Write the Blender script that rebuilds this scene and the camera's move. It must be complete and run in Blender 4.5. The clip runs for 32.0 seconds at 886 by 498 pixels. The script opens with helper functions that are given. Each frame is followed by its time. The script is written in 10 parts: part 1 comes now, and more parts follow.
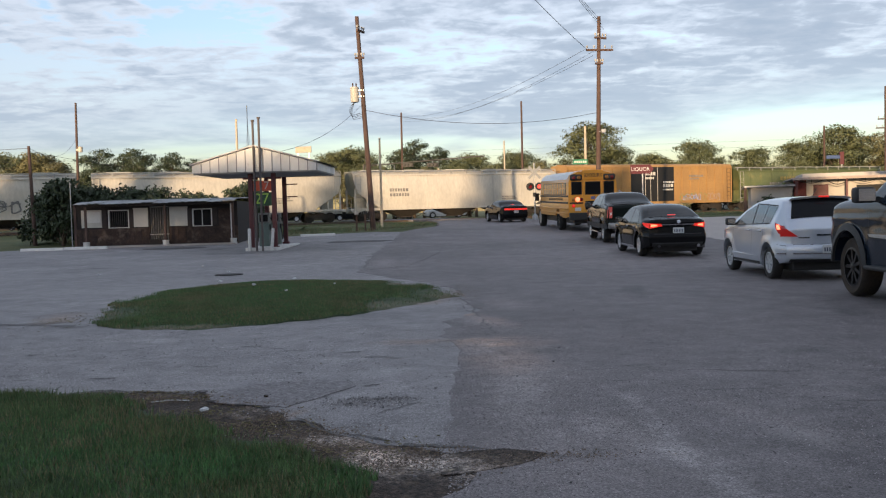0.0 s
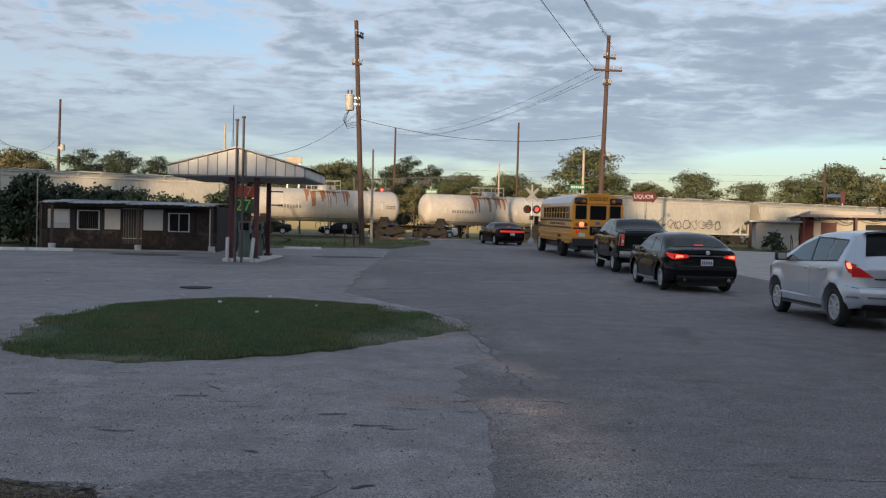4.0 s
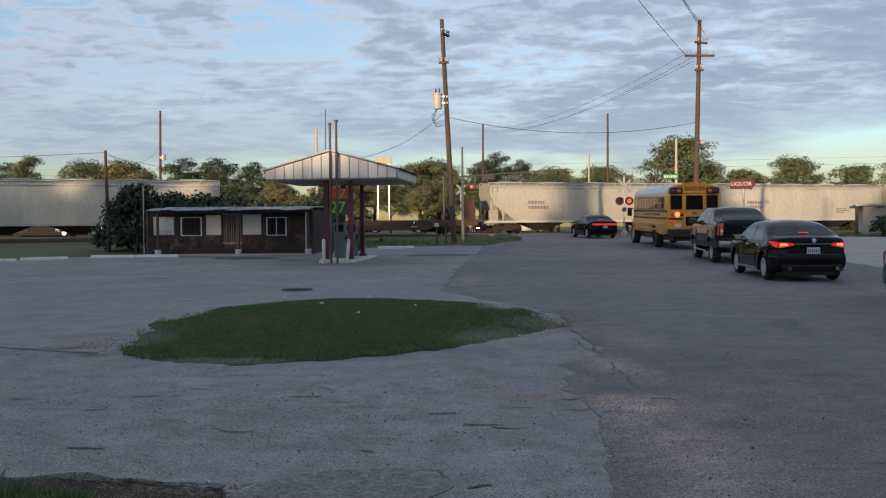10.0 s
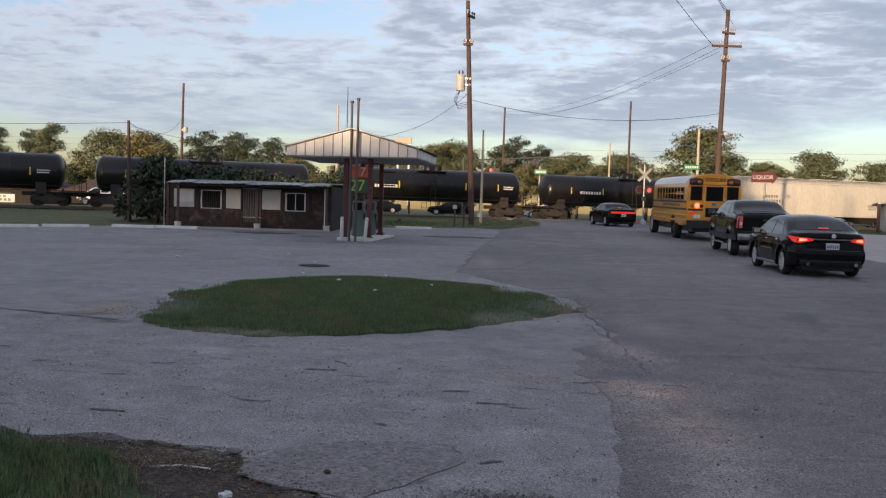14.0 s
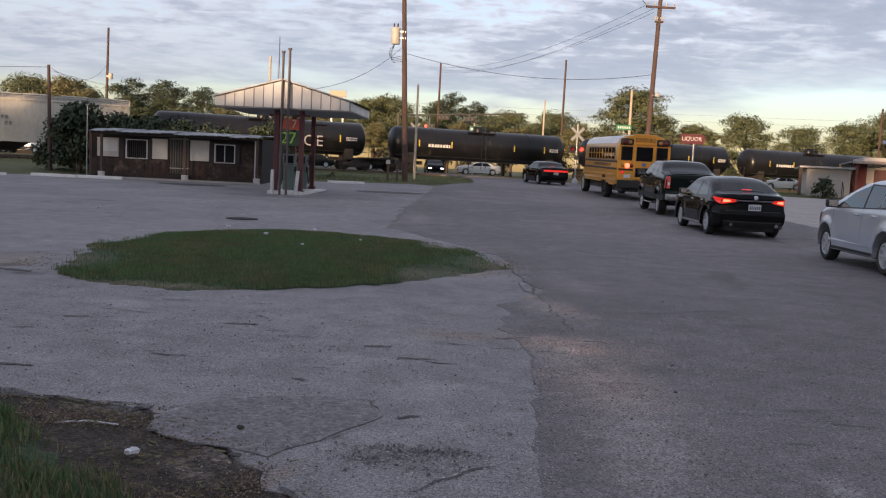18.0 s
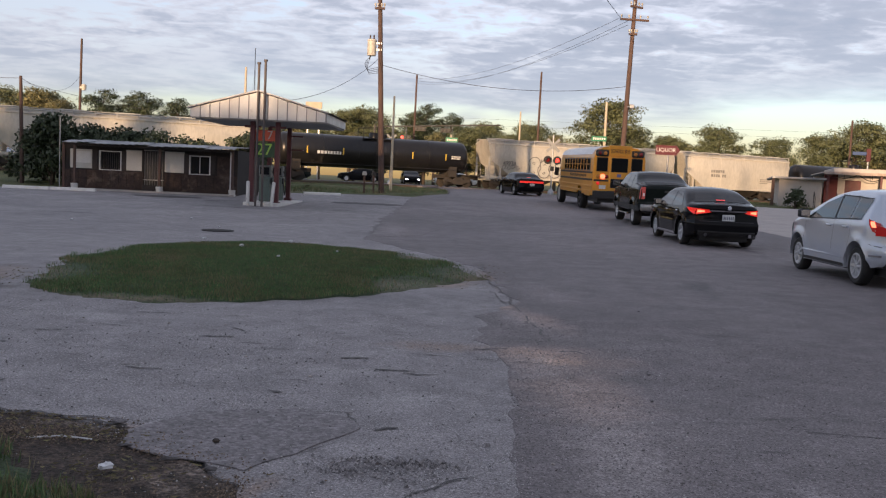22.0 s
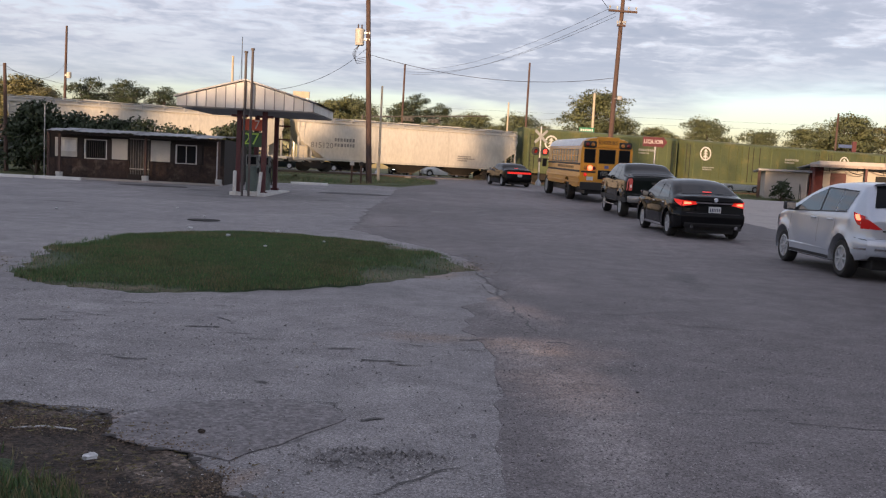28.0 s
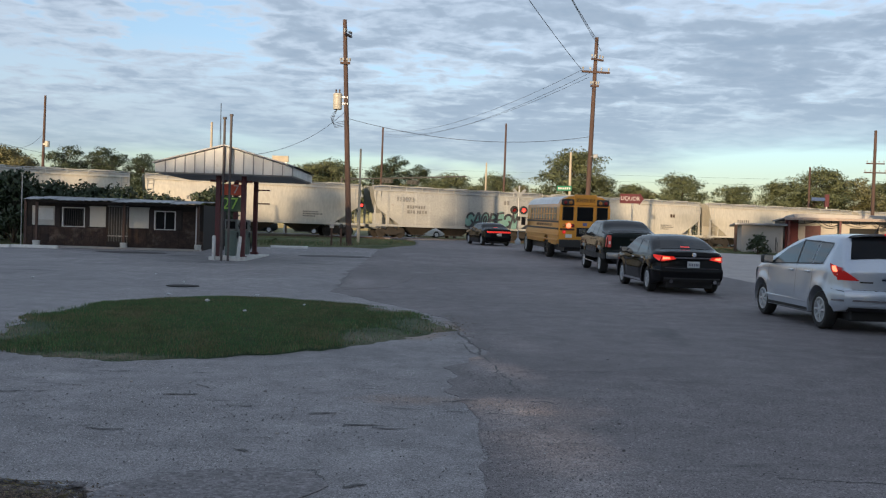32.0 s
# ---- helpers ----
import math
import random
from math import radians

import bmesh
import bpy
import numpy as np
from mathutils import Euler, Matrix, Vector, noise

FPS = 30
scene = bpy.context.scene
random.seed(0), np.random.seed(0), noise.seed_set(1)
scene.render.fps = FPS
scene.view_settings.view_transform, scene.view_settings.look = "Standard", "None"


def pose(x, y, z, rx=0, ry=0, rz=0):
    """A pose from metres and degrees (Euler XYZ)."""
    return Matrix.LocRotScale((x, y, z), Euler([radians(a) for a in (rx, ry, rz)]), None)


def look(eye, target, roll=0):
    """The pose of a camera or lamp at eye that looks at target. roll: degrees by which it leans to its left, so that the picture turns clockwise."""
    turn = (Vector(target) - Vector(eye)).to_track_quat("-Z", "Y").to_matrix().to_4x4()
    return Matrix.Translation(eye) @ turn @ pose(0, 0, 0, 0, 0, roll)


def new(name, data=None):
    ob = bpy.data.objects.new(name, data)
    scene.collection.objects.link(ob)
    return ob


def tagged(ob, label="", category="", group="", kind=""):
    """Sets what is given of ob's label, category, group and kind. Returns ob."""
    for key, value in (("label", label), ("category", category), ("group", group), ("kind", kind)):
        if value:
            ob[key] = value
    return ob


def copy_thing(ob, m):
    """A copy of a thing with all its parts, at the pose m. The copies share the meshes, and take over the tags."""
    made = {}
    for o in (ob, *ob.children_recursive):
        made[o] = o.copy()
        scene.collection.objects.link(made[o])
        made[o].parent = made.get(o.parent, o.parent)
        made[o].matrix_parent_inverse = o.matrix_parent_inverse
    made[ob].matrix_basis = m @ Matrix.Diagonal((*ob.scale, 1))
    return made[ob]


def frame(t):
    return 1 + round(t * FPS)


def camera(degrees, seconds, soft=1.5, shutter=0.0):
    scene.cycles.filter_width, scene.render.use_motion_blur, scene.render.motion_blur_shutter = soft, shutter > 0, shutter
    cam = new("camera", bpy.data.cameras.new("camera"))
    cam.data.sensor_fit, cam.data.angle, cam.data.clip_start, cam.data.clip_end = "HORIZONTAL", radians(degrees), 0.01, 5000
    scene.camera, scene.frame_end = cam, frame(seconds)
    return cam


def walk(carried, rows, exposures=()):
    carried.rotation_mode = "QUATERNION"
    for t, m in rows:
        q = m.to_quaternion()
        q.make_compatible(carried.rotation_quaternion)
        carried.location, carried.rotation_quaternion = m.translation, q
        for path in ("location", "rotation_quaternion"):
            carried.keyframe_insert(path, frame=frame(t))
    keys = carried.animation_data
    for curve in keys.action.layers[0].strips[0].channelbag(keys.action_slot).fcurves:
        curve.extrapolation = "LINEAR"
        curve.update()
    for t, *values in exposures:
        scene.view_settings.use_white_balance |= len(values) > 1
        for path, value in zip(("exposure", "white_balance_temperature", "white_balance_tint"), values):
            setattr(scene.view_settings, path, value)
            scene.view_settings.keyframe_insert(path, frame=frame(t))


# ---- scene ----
cam = camera(54.0, 32.0, soft=1.2)
PATH = [
    (0, (0.509, 0.7, 1.489), (0.447, 2.697, 1.404), -1.6),
    (0.5, (0.488, 1.409, 1.462), (0.712, 3.395, 1.394), 1.3),
    (1, (0.377, 2.144, 1.434), (0.721, 4.11, 1.309), 1.6),
    (1.5, (0.235, 2.803, 1.42), (0.279, 4.801, 1.343), -1.4),
    (2, (-0.001, 3.283, 1.399), (0.015, 5.282, 1.365), 0.6),
    (2.5, (0.287, 3.628, 1.392), (0.103, 5.617, 1.295), -6.1),
    (3, (0.152, 3.687, 1.391), (0.133, 5.682, 1.251), -2.8),
    (3.5, (0.107, 3.569, 1.394), (0.062, 5.568, 1.333), 1.1),
    (5.5, (0.089, 3.391, 1.406), (0.124, 5.391, 1.398), 2.3),
    (6, (0.087, 3.382, 1.406), (0.116, 5.382, 1.434), 3.2),
    (6.5, (0.085, 3.371, 1.407), (0.08, 5.371, 1.425), 2.6),
    (7, (0.088, 3.383, 1.406), (0.051, 5.383, 1.42), 1.6),
    (7.5, (0.086, 3.374, 1.407), (0.031, 5.373, 1.422), 1.7),
    (8, (0.082, 3.358, 1.407), (0.024, 5.357, 1.411), 1.8),
    (8.5, (0.081, 3.354, 1.408), (0.011, 5.353, 1.417), 1.2),
    (9, (-0.01, 3.384, 1.459), (-0.188, 5.376, 1.512), -1.5),
    (9.5, (-0.017, 3.389, 1.437), (-0.269, 5.373, 1.448), -0.4),
    (10, (-0.001, 3.44, 1.425), (-0.238, 5.425, 1.376), -0.5),
    (10.5, (0.007, 3.437, 1.402), (-0.264, 5.416, 1.287), -0.6),
    (11, (0.011, 3.491, 1.38), (-0.259, 5.468, 1.241), -0.6),
    (11.5, (-0.008, 3.383, 1.412), (-0.169, 5.373, 1.306), 0.6),
    (12, (-0.014, 3.338, 1.414), (-0.152, 5.33, 1.299), 1.9),
    (12.5, (-0.03, 3.344, 1.422), (-0.332, 5.318, 1.308), 1.4),
    (13, (-0.036, 3.346, 1.423), (-0.375, 5.315, 1.328), 1.9),
    (13.5, (-0.03, 3.345, 1.413), (-0.331, 5.321, 1.323), 1.5),
    (15.5, (0.035, 3.451, 1.404), (-0.194, 5.436, 1.303), 2.5),
    (16, (0.031, 3.453, 1.397), (-0.204, 5.435, 1.275), 3.3),
    (16.5, (0.04, 3.448, 1.395), (-0.166, 5.433, 1.267), 3.3),
    (17, (0.053, 3.427, 1.396), (-0.117, 5.414, 1.246), 3.0),
    (17.5, (0.056, 3.437, 1.396), (-0.086, 5.423, 1.217), 2.8),
    (18, (0.058, 3.44, 1.396), (-0.061, 5.428, 1.211), 2.8),
    (18.5, (0.055, 3.434, 1.396), (-0.06, 5.422, 1.203), 3.2),
    (19, (0.055, 3.433, 1.396), (-0.065, 5.422, 1.23), 3.5),
    (19.5, (0.054, 3.431, 1.396), (-0.06, 5.424, 1.268), 3.4),
    (20, (0.054, 3.432, 1.396), (-0.042, 5.426, 1.274), 3.1),
    (20.5, (0.057, 3.439, 1.396), (-0.016, 5.434, 1.277), 2.6),
    (21, (0.06, 3.445, 1.396), (0.002, 5.44, 1.266), 2.4),
    (21.5, (0.057, 3.438, 1.396), (-0.008, 5.431, 1.245), 2.6),
    (22, (0.057, 3.438, 1.396), (-0.01, 5.431, 1.239), 2.7),
    (22.5, (0.058, 3.441, 1.396), (-0.005, 5.434, 1.241), 2.6),
    (23, (0.057, 3.439, 1.396), (0.003, 5.432, 1.246), 2.8),
    (23.5, (0.061, 3.449, 1.396), (0.024, 5.443, 1.248), 2.6),
    (24, (0.062, 3.452, 1.396), (0.032, 5.445, 1.238), 2.6),
    (24.5, (0.06, 3.446, 1.396), (0.023, 5.439, 1.227), 2.8),
    (25, (0.059, 3.443, 1.396), (0.011, 5.435, 1.216), 3.0),
    (25.5, (0.059, 3.442, 1.396), (0.016, 5.433, 1.21), 2.9),
    (27.5, (0.058, 3.441, 1.396), (0.031, 5.432, 1.211), 3.1),
    (28, (0.06, 3.445, 1.396), (0.023, 5.437, 1.219), 3.0),
    (28.5, (0.06, 3.445, 1.396), (0.034, 5.439, 1.237), 3.1),
    (29, (0.06, 3.446, 1.396), (0.046, 5.444, 1.313), 2.8),
    (29.5, (0.068, 3.466, 1.396), (0.07, 5.466, 1.384), 1.9),
    (30, (0.064, 3.456, 1.396), (0.062, 5.456, 1.374), 1.9),
    (30.5, (0.066, 3.462, 1.396), (0.054, 5.462, 1.36), 1.9),
    (31, (0.067, 3.465, 1.396), (0.053, 5.465, 1.351), 1.7),
    (31.5, (0.065, 3.459, 1.396), (0.057, 5.458, 1.352), 1.7),
    (32, (0.066, 3.461, 1.396), (0.067, 5.461, 1.359), 1.8),
]
EXPOSURES = [(0.0, 1.27, 6350, 17), (1.0, 1.31, 6700, 20), (2.0, 1.17, 6350, 17), (2.4, 1.15, 6350, 17), (3.0, 0.91, 6350, 18), (3.5, 0.91, 6300, 17), (5.5, 0.87, 5800, 11), (8.4, 0.85, 5800, 11), (9.4, 0.75, 5700, 11), (10.6, 1.07, 6450, 20), (13.5, 1.09, 6400, 20), (17.0, 1.15, 6600, 24), (20.0, 1.18, 6600, 25), (28.4, 1.22, 6700, 26), (29.4, 1.01, 6000, 14), (32.0, 1.01, 6000, 13)]
walk(cam, [(t, look(eye, target, roll)) for t, eye, target, roll in PATH], EXPOSURES)

# ---- light ----
SUN_AZ, SUN_EL = 20.0, 5.0          # the sun stands behind the camera, to its left; degrees
sun_from = Vector((-math.sin(radians(SUN_AZ)) * math.cos(radians(SUN_EL)), -math.cos(radians(SUN_AZ)) * math.cos(radians(SUN_EL)), math.sin(radians(SUN_EL))))
sun_data = bpy.data.lights.new("sun", "SUN")
sun_data.energy, sun_data.angle, sun_data.color = 2.75, radians(0.6), (1.0, 0.72, 0.40)
sun = new("sun", sun_data)
sun.matrix_world = look(sun_from * 100, (0, 0, 0))

world = bpy.data.worlds.new("sky")
scene.world = world
world.use_nodes = True
wn, wl = world.node_tree.nodes, world.node_tree.links
wn.clear()
w_out = wn.new("ShaderNodeOutputWorld")
w_bg = wn.new("ShaderNodeBackground")
w_sky = wn.new("ShaderNodeTexSky")
w_sky.sky_type, w_sky.sun_disc = "NISHITA", False
w_sky.sun_elevation, w_sky.sun_rotation = radians(SUN_EL), radians(180 + SUN_AZ)
w_sky.air_density, w_sky.dust_density, w_sky.ozone_density = 1.0, 0.6, 1.0
w_bg.inputs["Strength"].default_value = 0.15


def wnode(kind, **inputs):
    n = wn.new(kind)
    for k, v in inputs.items():
        n.inputs[k.replace("_", " ")].default_value = v
    return n


def wmath(op, a, b=None):
    n = wn.new("ShaderNodeMath")
    n.operation = op
    for k, v in enumerate((a, b)):
        if v is None:
            continue
        if isinstance(v, (int, float)):
            n.inputs[k].default_value = v
        else:
            wl.new(v, n.inputs[k])
    return n.outputs[0]


def wramp(fac, stops):
    n = wn.new("ShaderNodeValToRGB")
    while len(n.color_ramp.elements) < len(stops):
        n.color_ramp.elements.new(0.5)
    for e, (p, c) in zip(n.color_ramp.elements, stops):
        e.position, e.color = p, (*c, 1) if len(c) == 3 else c
    wl.new(fac, n.inputs[0])
    return n.outputs[0]


# a deck of rippled cloud, laid flat high above the place, that thins towards the horizon
w_tc = wn.new("ShaderNodeTexCoord")
w_sep = wn.new("ShaderNodeSeparateXYZ")
wl.new(w_tc.outputs["Generated"], w_sep.inputs[0])
w_z = wmath("MAXIMUM", w_sep.outputs[2], 0.02)
w_den = wmath("ADD", w_z, 0.11)
w_u, w_v = wmath("DIVIDE", w_sep.outputs[0], w_den), wmath("DIVIDE", w_sep.outputs[1], w_den)
w_comb = wn.new("ShaderNodeCombineXYZ")
wl.new(w_u, w_comb.inputs[0])
wl.new(w_v, w_comb.inputs[1])


def wnoise(scale, stretch, turn, detail, rough, distort=0.0, shift=(0, 0, 0)):
    mp = wn.new("ShaderNodeMapping")
    mp.inputs["Rotation"].default_value = (0, 0, radians(turn))
    mp.inputs["Scale"].default_value = (stretch[0], stretch[1], 1)
    mp.inputs["Location"].default_value = shift
    wl.new(w_comb.outputs[0], mp.inputs[0])
    n = wnode("ShaderNodeTexNoise", Scale=scale, Detail=detail, Roughness=rough, Distortion=distort)
    wl.new(mp.outputs[0], n.inputs["Vector"])
    return n.outputs[0]


w_big = wnoise(0.55, (1.0, 1.0), 10, 3, 0.5, 0.3, (3.1, 1.7, 0))
w_band = wnoise(1.5, (1.25, 1.25), -16, 4, 0.5, 0.8)
w_rip = wnoise(5.6, (1.2, 1.75), -26, 3, 0.5, 0.5)
w_fine = wnoise(15.0, (1.5, 1.0), 20, 4, 0.6, 0.4)
w_mask = wmath("ADD", wmath("ADD", wmath("MULTIPLY", w_big, 0.42), wmath("MULTIPLY", w_band, 0.66)), wmath("ADD", wmath("MULTIPLY", w_rip, 0.44), wmath("ADD", wmath("MULTIPLY", w_fine, 0.14), wmath("ADD", wmath("MULTIPLY", w_sep.outputs[0], 0.10), -0.018))))
# the deck is broken and rippled overhead, closed and smooth lower down, and ends in a ragged edge above the horizon
w_edge = wmath("ADD", wmath("ADD", w_sep.outputs[2], wmath("MULTIPLY", wmath("SUBTRACT", w_big, 0.5), 0.16)), wmath("MULTIPLY", wmath("SUBTRACT", w_band, 0.5), 0.035))
w_over = wramp(w_edge, [(0.105, (0, 0, 0)), (0.19, (1, 1, 1))])
w_broken = wramp(w_mask, [(0.70, (0.12, 0.12, 0.12)), (0.78, (0.80, 0.80, 0.80)), (0.90, (1, 1, 1))])
w_cover = wmath("ADD", wmath("MULTIPLY", w_broken, w_over), wmath("MULTIPLY", wmath("SUBTRACT", 1.0, w_over), 0.93))
w_thin = wramp(w_edge, [(0.062, (0, 0, 0)), (0.088, (0.85, 0.85, 0.85)), (0.12, (1, 1, 1))])
w_fac = wmath("MULTIPLY", wmath("MULTIPLY", w_cover, w_thin), 0.94)
w_white = wramp(w_mask, [(0.70, (2.5, 2.52, 2.52)), (0.79, (2.00, 2.16, 2.28)), (0.88, (1.38, 1.63, 1.85)), (1.0, (1.15, 1.42, 1.67))])
w_deck = wramp(w_mask, [(0.66, (1.76, 1.99, 2.16)), (0.90, (1.28, 1.54, 1.78))])
w_cmix = wn.new("ShaderNodeMix")
w_cmix.data_type = "RGBA"
wl.new(w_over, w_cmix.inputs["Factor"])
wl.new(w_deck, w_cmix.inputs["A"])
wl.new(w_white, w_cmix.inputs["B"])
w_ccol = w_cmix.outputs["Result"]
w_mix = wn.new("ShaderNodeMix")
w_mix.data_type = "RGBA"
wl.new(w_fac, w_mix.inputs["Factor"])
w_tint = wn.new("ShaderNodeMix")
w_tint.data_type, w_tint.blend_type = "RGBA", "MULTIPLY"
w_tint.inputs["Factor"].default_value = 1.0
wl.new(wramp(w_sep.outputs[2], [(0.0, (0.46, 0.51, 0.78)), (0.05, (0.52, 0.60, 0.88)), (0.10, (0.62, 0.73, 1.00)), (0.35, (0.86, 0.93, 1.06))]), w_tint.inputs["B"])
wl.new(w_sky.outputs[0], w_tint.inputs["A"])
wl.new(w_tint.outputs["Result"], w_mix.inputs["A"])
wl.new(w_ccol, w_mix.inputs["B"])
wl.new(w_mix.outputs["Result"], w_bg.inputs["Color"])
wl.new(w_bg.outputs[0], w_out.inputs[0])

# ---- materials ----
MATS = {}


def mat(name, c1, c2=None, scale=4.0, rough=0.6, metal=0.0, bump=0.0, scale2=40.0, fine=0.25, tone=0.0, stretch=(1, 1, 1), coat=0.0, c3=None, stain=(0.55, 0.7), stain_scale=1.0, emit=None, island=0.0, mid=0.0, midscale=9.0, chips=0.0, chipscale=45.0):
    """Two colours mixed by a broad and a fine noise; c3 stains or rust in patches; tone varies from object to object."""
    if name in MATS:
        return MATS[name]
    m = bpy.data.materials.new(name)
    m.use_nodes = True
    nt = m.node_tree
    b = nt.nodes["Principled BSDF"]
    b.inputs["Roughness"].default_value, b.inputs["Metallic"].default_value = rough, metal
    b.inputs["Coat Weight"].default_value = coat
    b.inputs["Coat Roughness"].default_value = 0.08
    tc = nt.nodes.new("ShaderNodeTexCoord")
    mp = nt.nodes.new("ShaderNodeMapping")
    mp.inputs["Scale"].default_value = stretch
    nt.links.new(tc.outputs["Object"], mp.inputs[0])

    def noise_of(s, detail=5.0, rgh=0.6):
        n = nt.nodes.new("ShaderNodeTexNoise")
        n.inputs["Scale"].default_value, n.inputs["Detail"].default_value, n.inputs["Roughness"].default_value = s, detail, rgh
        nt.links.new(mp.outputs[0], n.inputs["Vector"])
        return n.outputs[0]

    def mix(fac, a, bb, mode="MIX"):
        x = nt.nodes.new("ShaderNodeMix")
        x.data_type, x.blend_type = "RGBA", mode
        for sock, v in ((x.inputs["Factor"], fac), (x.inputs["A"], a), (x.inputs["B"], bb)):
            if isinstance(v, (int, float)):
                sock.default_value = v
            elif isinstance(v, tuple):
                sock.default_value = (*v[:3], 1)
            else:
                nt.links.new(v, sock)
        return x.outputs["Result"]

    def ramp(v, lo, hi):
        x = nt.nodes.new("ShaderNodeMapRange")
        x.inputs[1].default_value, x.inputs[2].default_value = lo, hi
        nt.links.new(v, x.inputs[0])
        return x.outputs[0]

    broad, small = noise_of(scale), noise_of(scale2, 3.0)
    c2 = c2 or tuple(v * 0.8 for v in c1)
    col = mix(ramp(broad, 0.3, 0.7), tuple(c1), tuple(c2))
    grain = mix(ramp(small, 0.3, 0.7), (1 - fine,) * 3, (1 + fine,) * 3)
    col = mix(1.0, col, grain, "MULTIPLY")
    if mid:
        col = mix(1.0, col, mix(ramp(noise_of(midscale, 6.0, 0.75), 0.35, 0.65), (1 - mid,) * 3, (1 + mid,) * 3), "MULTIPLY")
    if chips:
        vo = nt.nodes.new("ShaderNodeTexVoronoi")
        vo.inputs["Scale"].default_value = chipscale
        nt.links.new(mp.outputs[0], vo.inputs["Vector"])
        grey = nt.nodes.new("ShaderNodeSeparateColor")
        nt.links.new(vo.outputs["Color"], grey.inputs[0])
        col = mix(1.0, col, mix(ramp(grey.outputs[0], 0.1, 0.9), (1 - chips,) * 3, (1 + chips,) * 3), "MULTIPLY")
    if c3:
        col = mix(ramp(noise_of(stain_scale, 6.0, 0.65), *stain), col, tuple(c3))
    if tone or island:
        info = nt.nodes.new("ShaderNodeNewGeometry" if island else "ShaderNodeObjectInfo")
        v = ramp(info.outputs["Random Per Island" if island else "Random"], 0.0, 1.0)
        k = island or tone
        col = mix(1.0, col, mix(v, (1 - k,) * 3, (1 + k,) * 3), "MULTIPLY")
    nt.links.new(col, b.inputs["Base Color"])
    if bump:
        bp = nt.nodes.new("ShaderNodeBump")
        bp.inputs["Strength"].default_value, bp.inputs["Distance"].default_value = 1.0, bump
        nt.links.new(small, bp.inputs["Height"])
        nt.links.new(bp.outputs[0], b.inputs["Normal"])
    if emit:
        b.inputs["Emission Color"].default_value, b.inputs["Emission Strength"].default_value = (*emit[:3], 1), emit[3] * 0.48
    MATS[name] = m
    return m


def dull(m, level):
    """Less mirror-like than the common varnish."""
    m.node_tree.nodes["Principled BSDF"].inputs["Specular IOR Level"].default_value = level
    return m


def soil_and_tone(m, spots, base, colour, wander=0.55, scale=1.6):
    """Turns the base colour into another one in soft-edged, ragged patches at places x, y with half widths rx, ry and a turn."""
    nt = m.node_tree
    b = nt.nodes["Principled BSDF"]
    old = b.inputs["Base Color"].links[0].from_socket
    tc = nt.nodes.new("ShaderNodeTexCoord")
    ragged = None
    for s, k in ((scale, wander), (scale * 7, wander * 0.6)):
        n = nt.nodes.new("ShaderNodeTexNoise")
        n.inputs["Scale"].default_value, n.inputs["Detail"].default_value = s, 6.0
        nt.links.new(tc.outputs["Object"], n.inputs["Vector"])
        f = nt.nodes.new("ShaderNodeMath")
        f.operation = "MULTIPLY_ADD"
        nt.links.new(n.outputs[0], f.inputs[0])
        f.inputs[1].default_value, f.inputs[2].default_value = 2.4 * k, -1.2 * k
        if ragged is not None:
            nt.links.new(ragged, f.inputs[2])
        ragged = f.outputs[0]
    near = None
    for x, y, rx, ry, turn in spots:
        mp = nt.nodes.new("ShaderNodeMapping")
        mp.vector_type = "TEXTURE"
        mp.inputs["Location"].default_value = (x, y, 0)
        mp.inputs["Rotation"].default_value = (0, 0, radians(turn))
        mp.inputs["Scale"].default_value = (rx, ry, 1000)
        nt.links.new(tc.outputs["Object"], mp.inputs[0])
        ln = nt.nodes.new("ShaderNodeVectorMath")
        ln.operation = "LENGTH"
        nt.links.new(mp.outputs[0], ln.inputs[0])
        v = ln.outputs["Value"]
        if near is not None:
            mn = nt.nodes.new("ShaderNodeMath")
            mn.operation = "MINIMUM"
            nt.links.new(near, mn.inputs[0])
            nt.links.new(v, mn.inputs[1])
            v = mn.outputs[0]
        near = v
    add = nt.nodes.new("ShaderNodeMath")
    nt.links.new(near, add.inputs[0])
    nt.links.new(ragged, add.inputs[1])
    rg = nt.nodes.new("ShaderNodeMapRange")
    rg.inputs[1].default_value, rg.inputs[2].default_value, rg.inputs[3].default_value, rg.inputs[4].default_value = 0.55, 1.25, 0.88, 0.0
    nt.links.new(add.outputs[0], rg.inputs[0])
    mx = nt.nodes.new("ShaderNodeMix")
    mx.data_type, mx.blend_type = "RGBA", "MULTIPLY"
    nt.links.new(rg.outputs[0], mx.inputs["Factor"])
    nt.links.new(old, mx.inputs["A"])
    mx.inputs["B"].default_value = (colour[0] / base[0], colour[1] / base[1], colour[2] / base[2], 1)
    nt.links.new(mx.outputs["Result"], b.inputs["Base Color"])
    return m


def glass(name, tint, rough=0.03):
    if name in MATS:
        return MATS[name]
    m = mat(name, tint, tint, rough=rough, fine=0.02)
    b = m.node_tree.nodes["Principled BSDF"]
    b.inputs["IOR"].default_value = 1.5
    b.inputs["Specular IOR Level"].default_value = 0.6
    return m


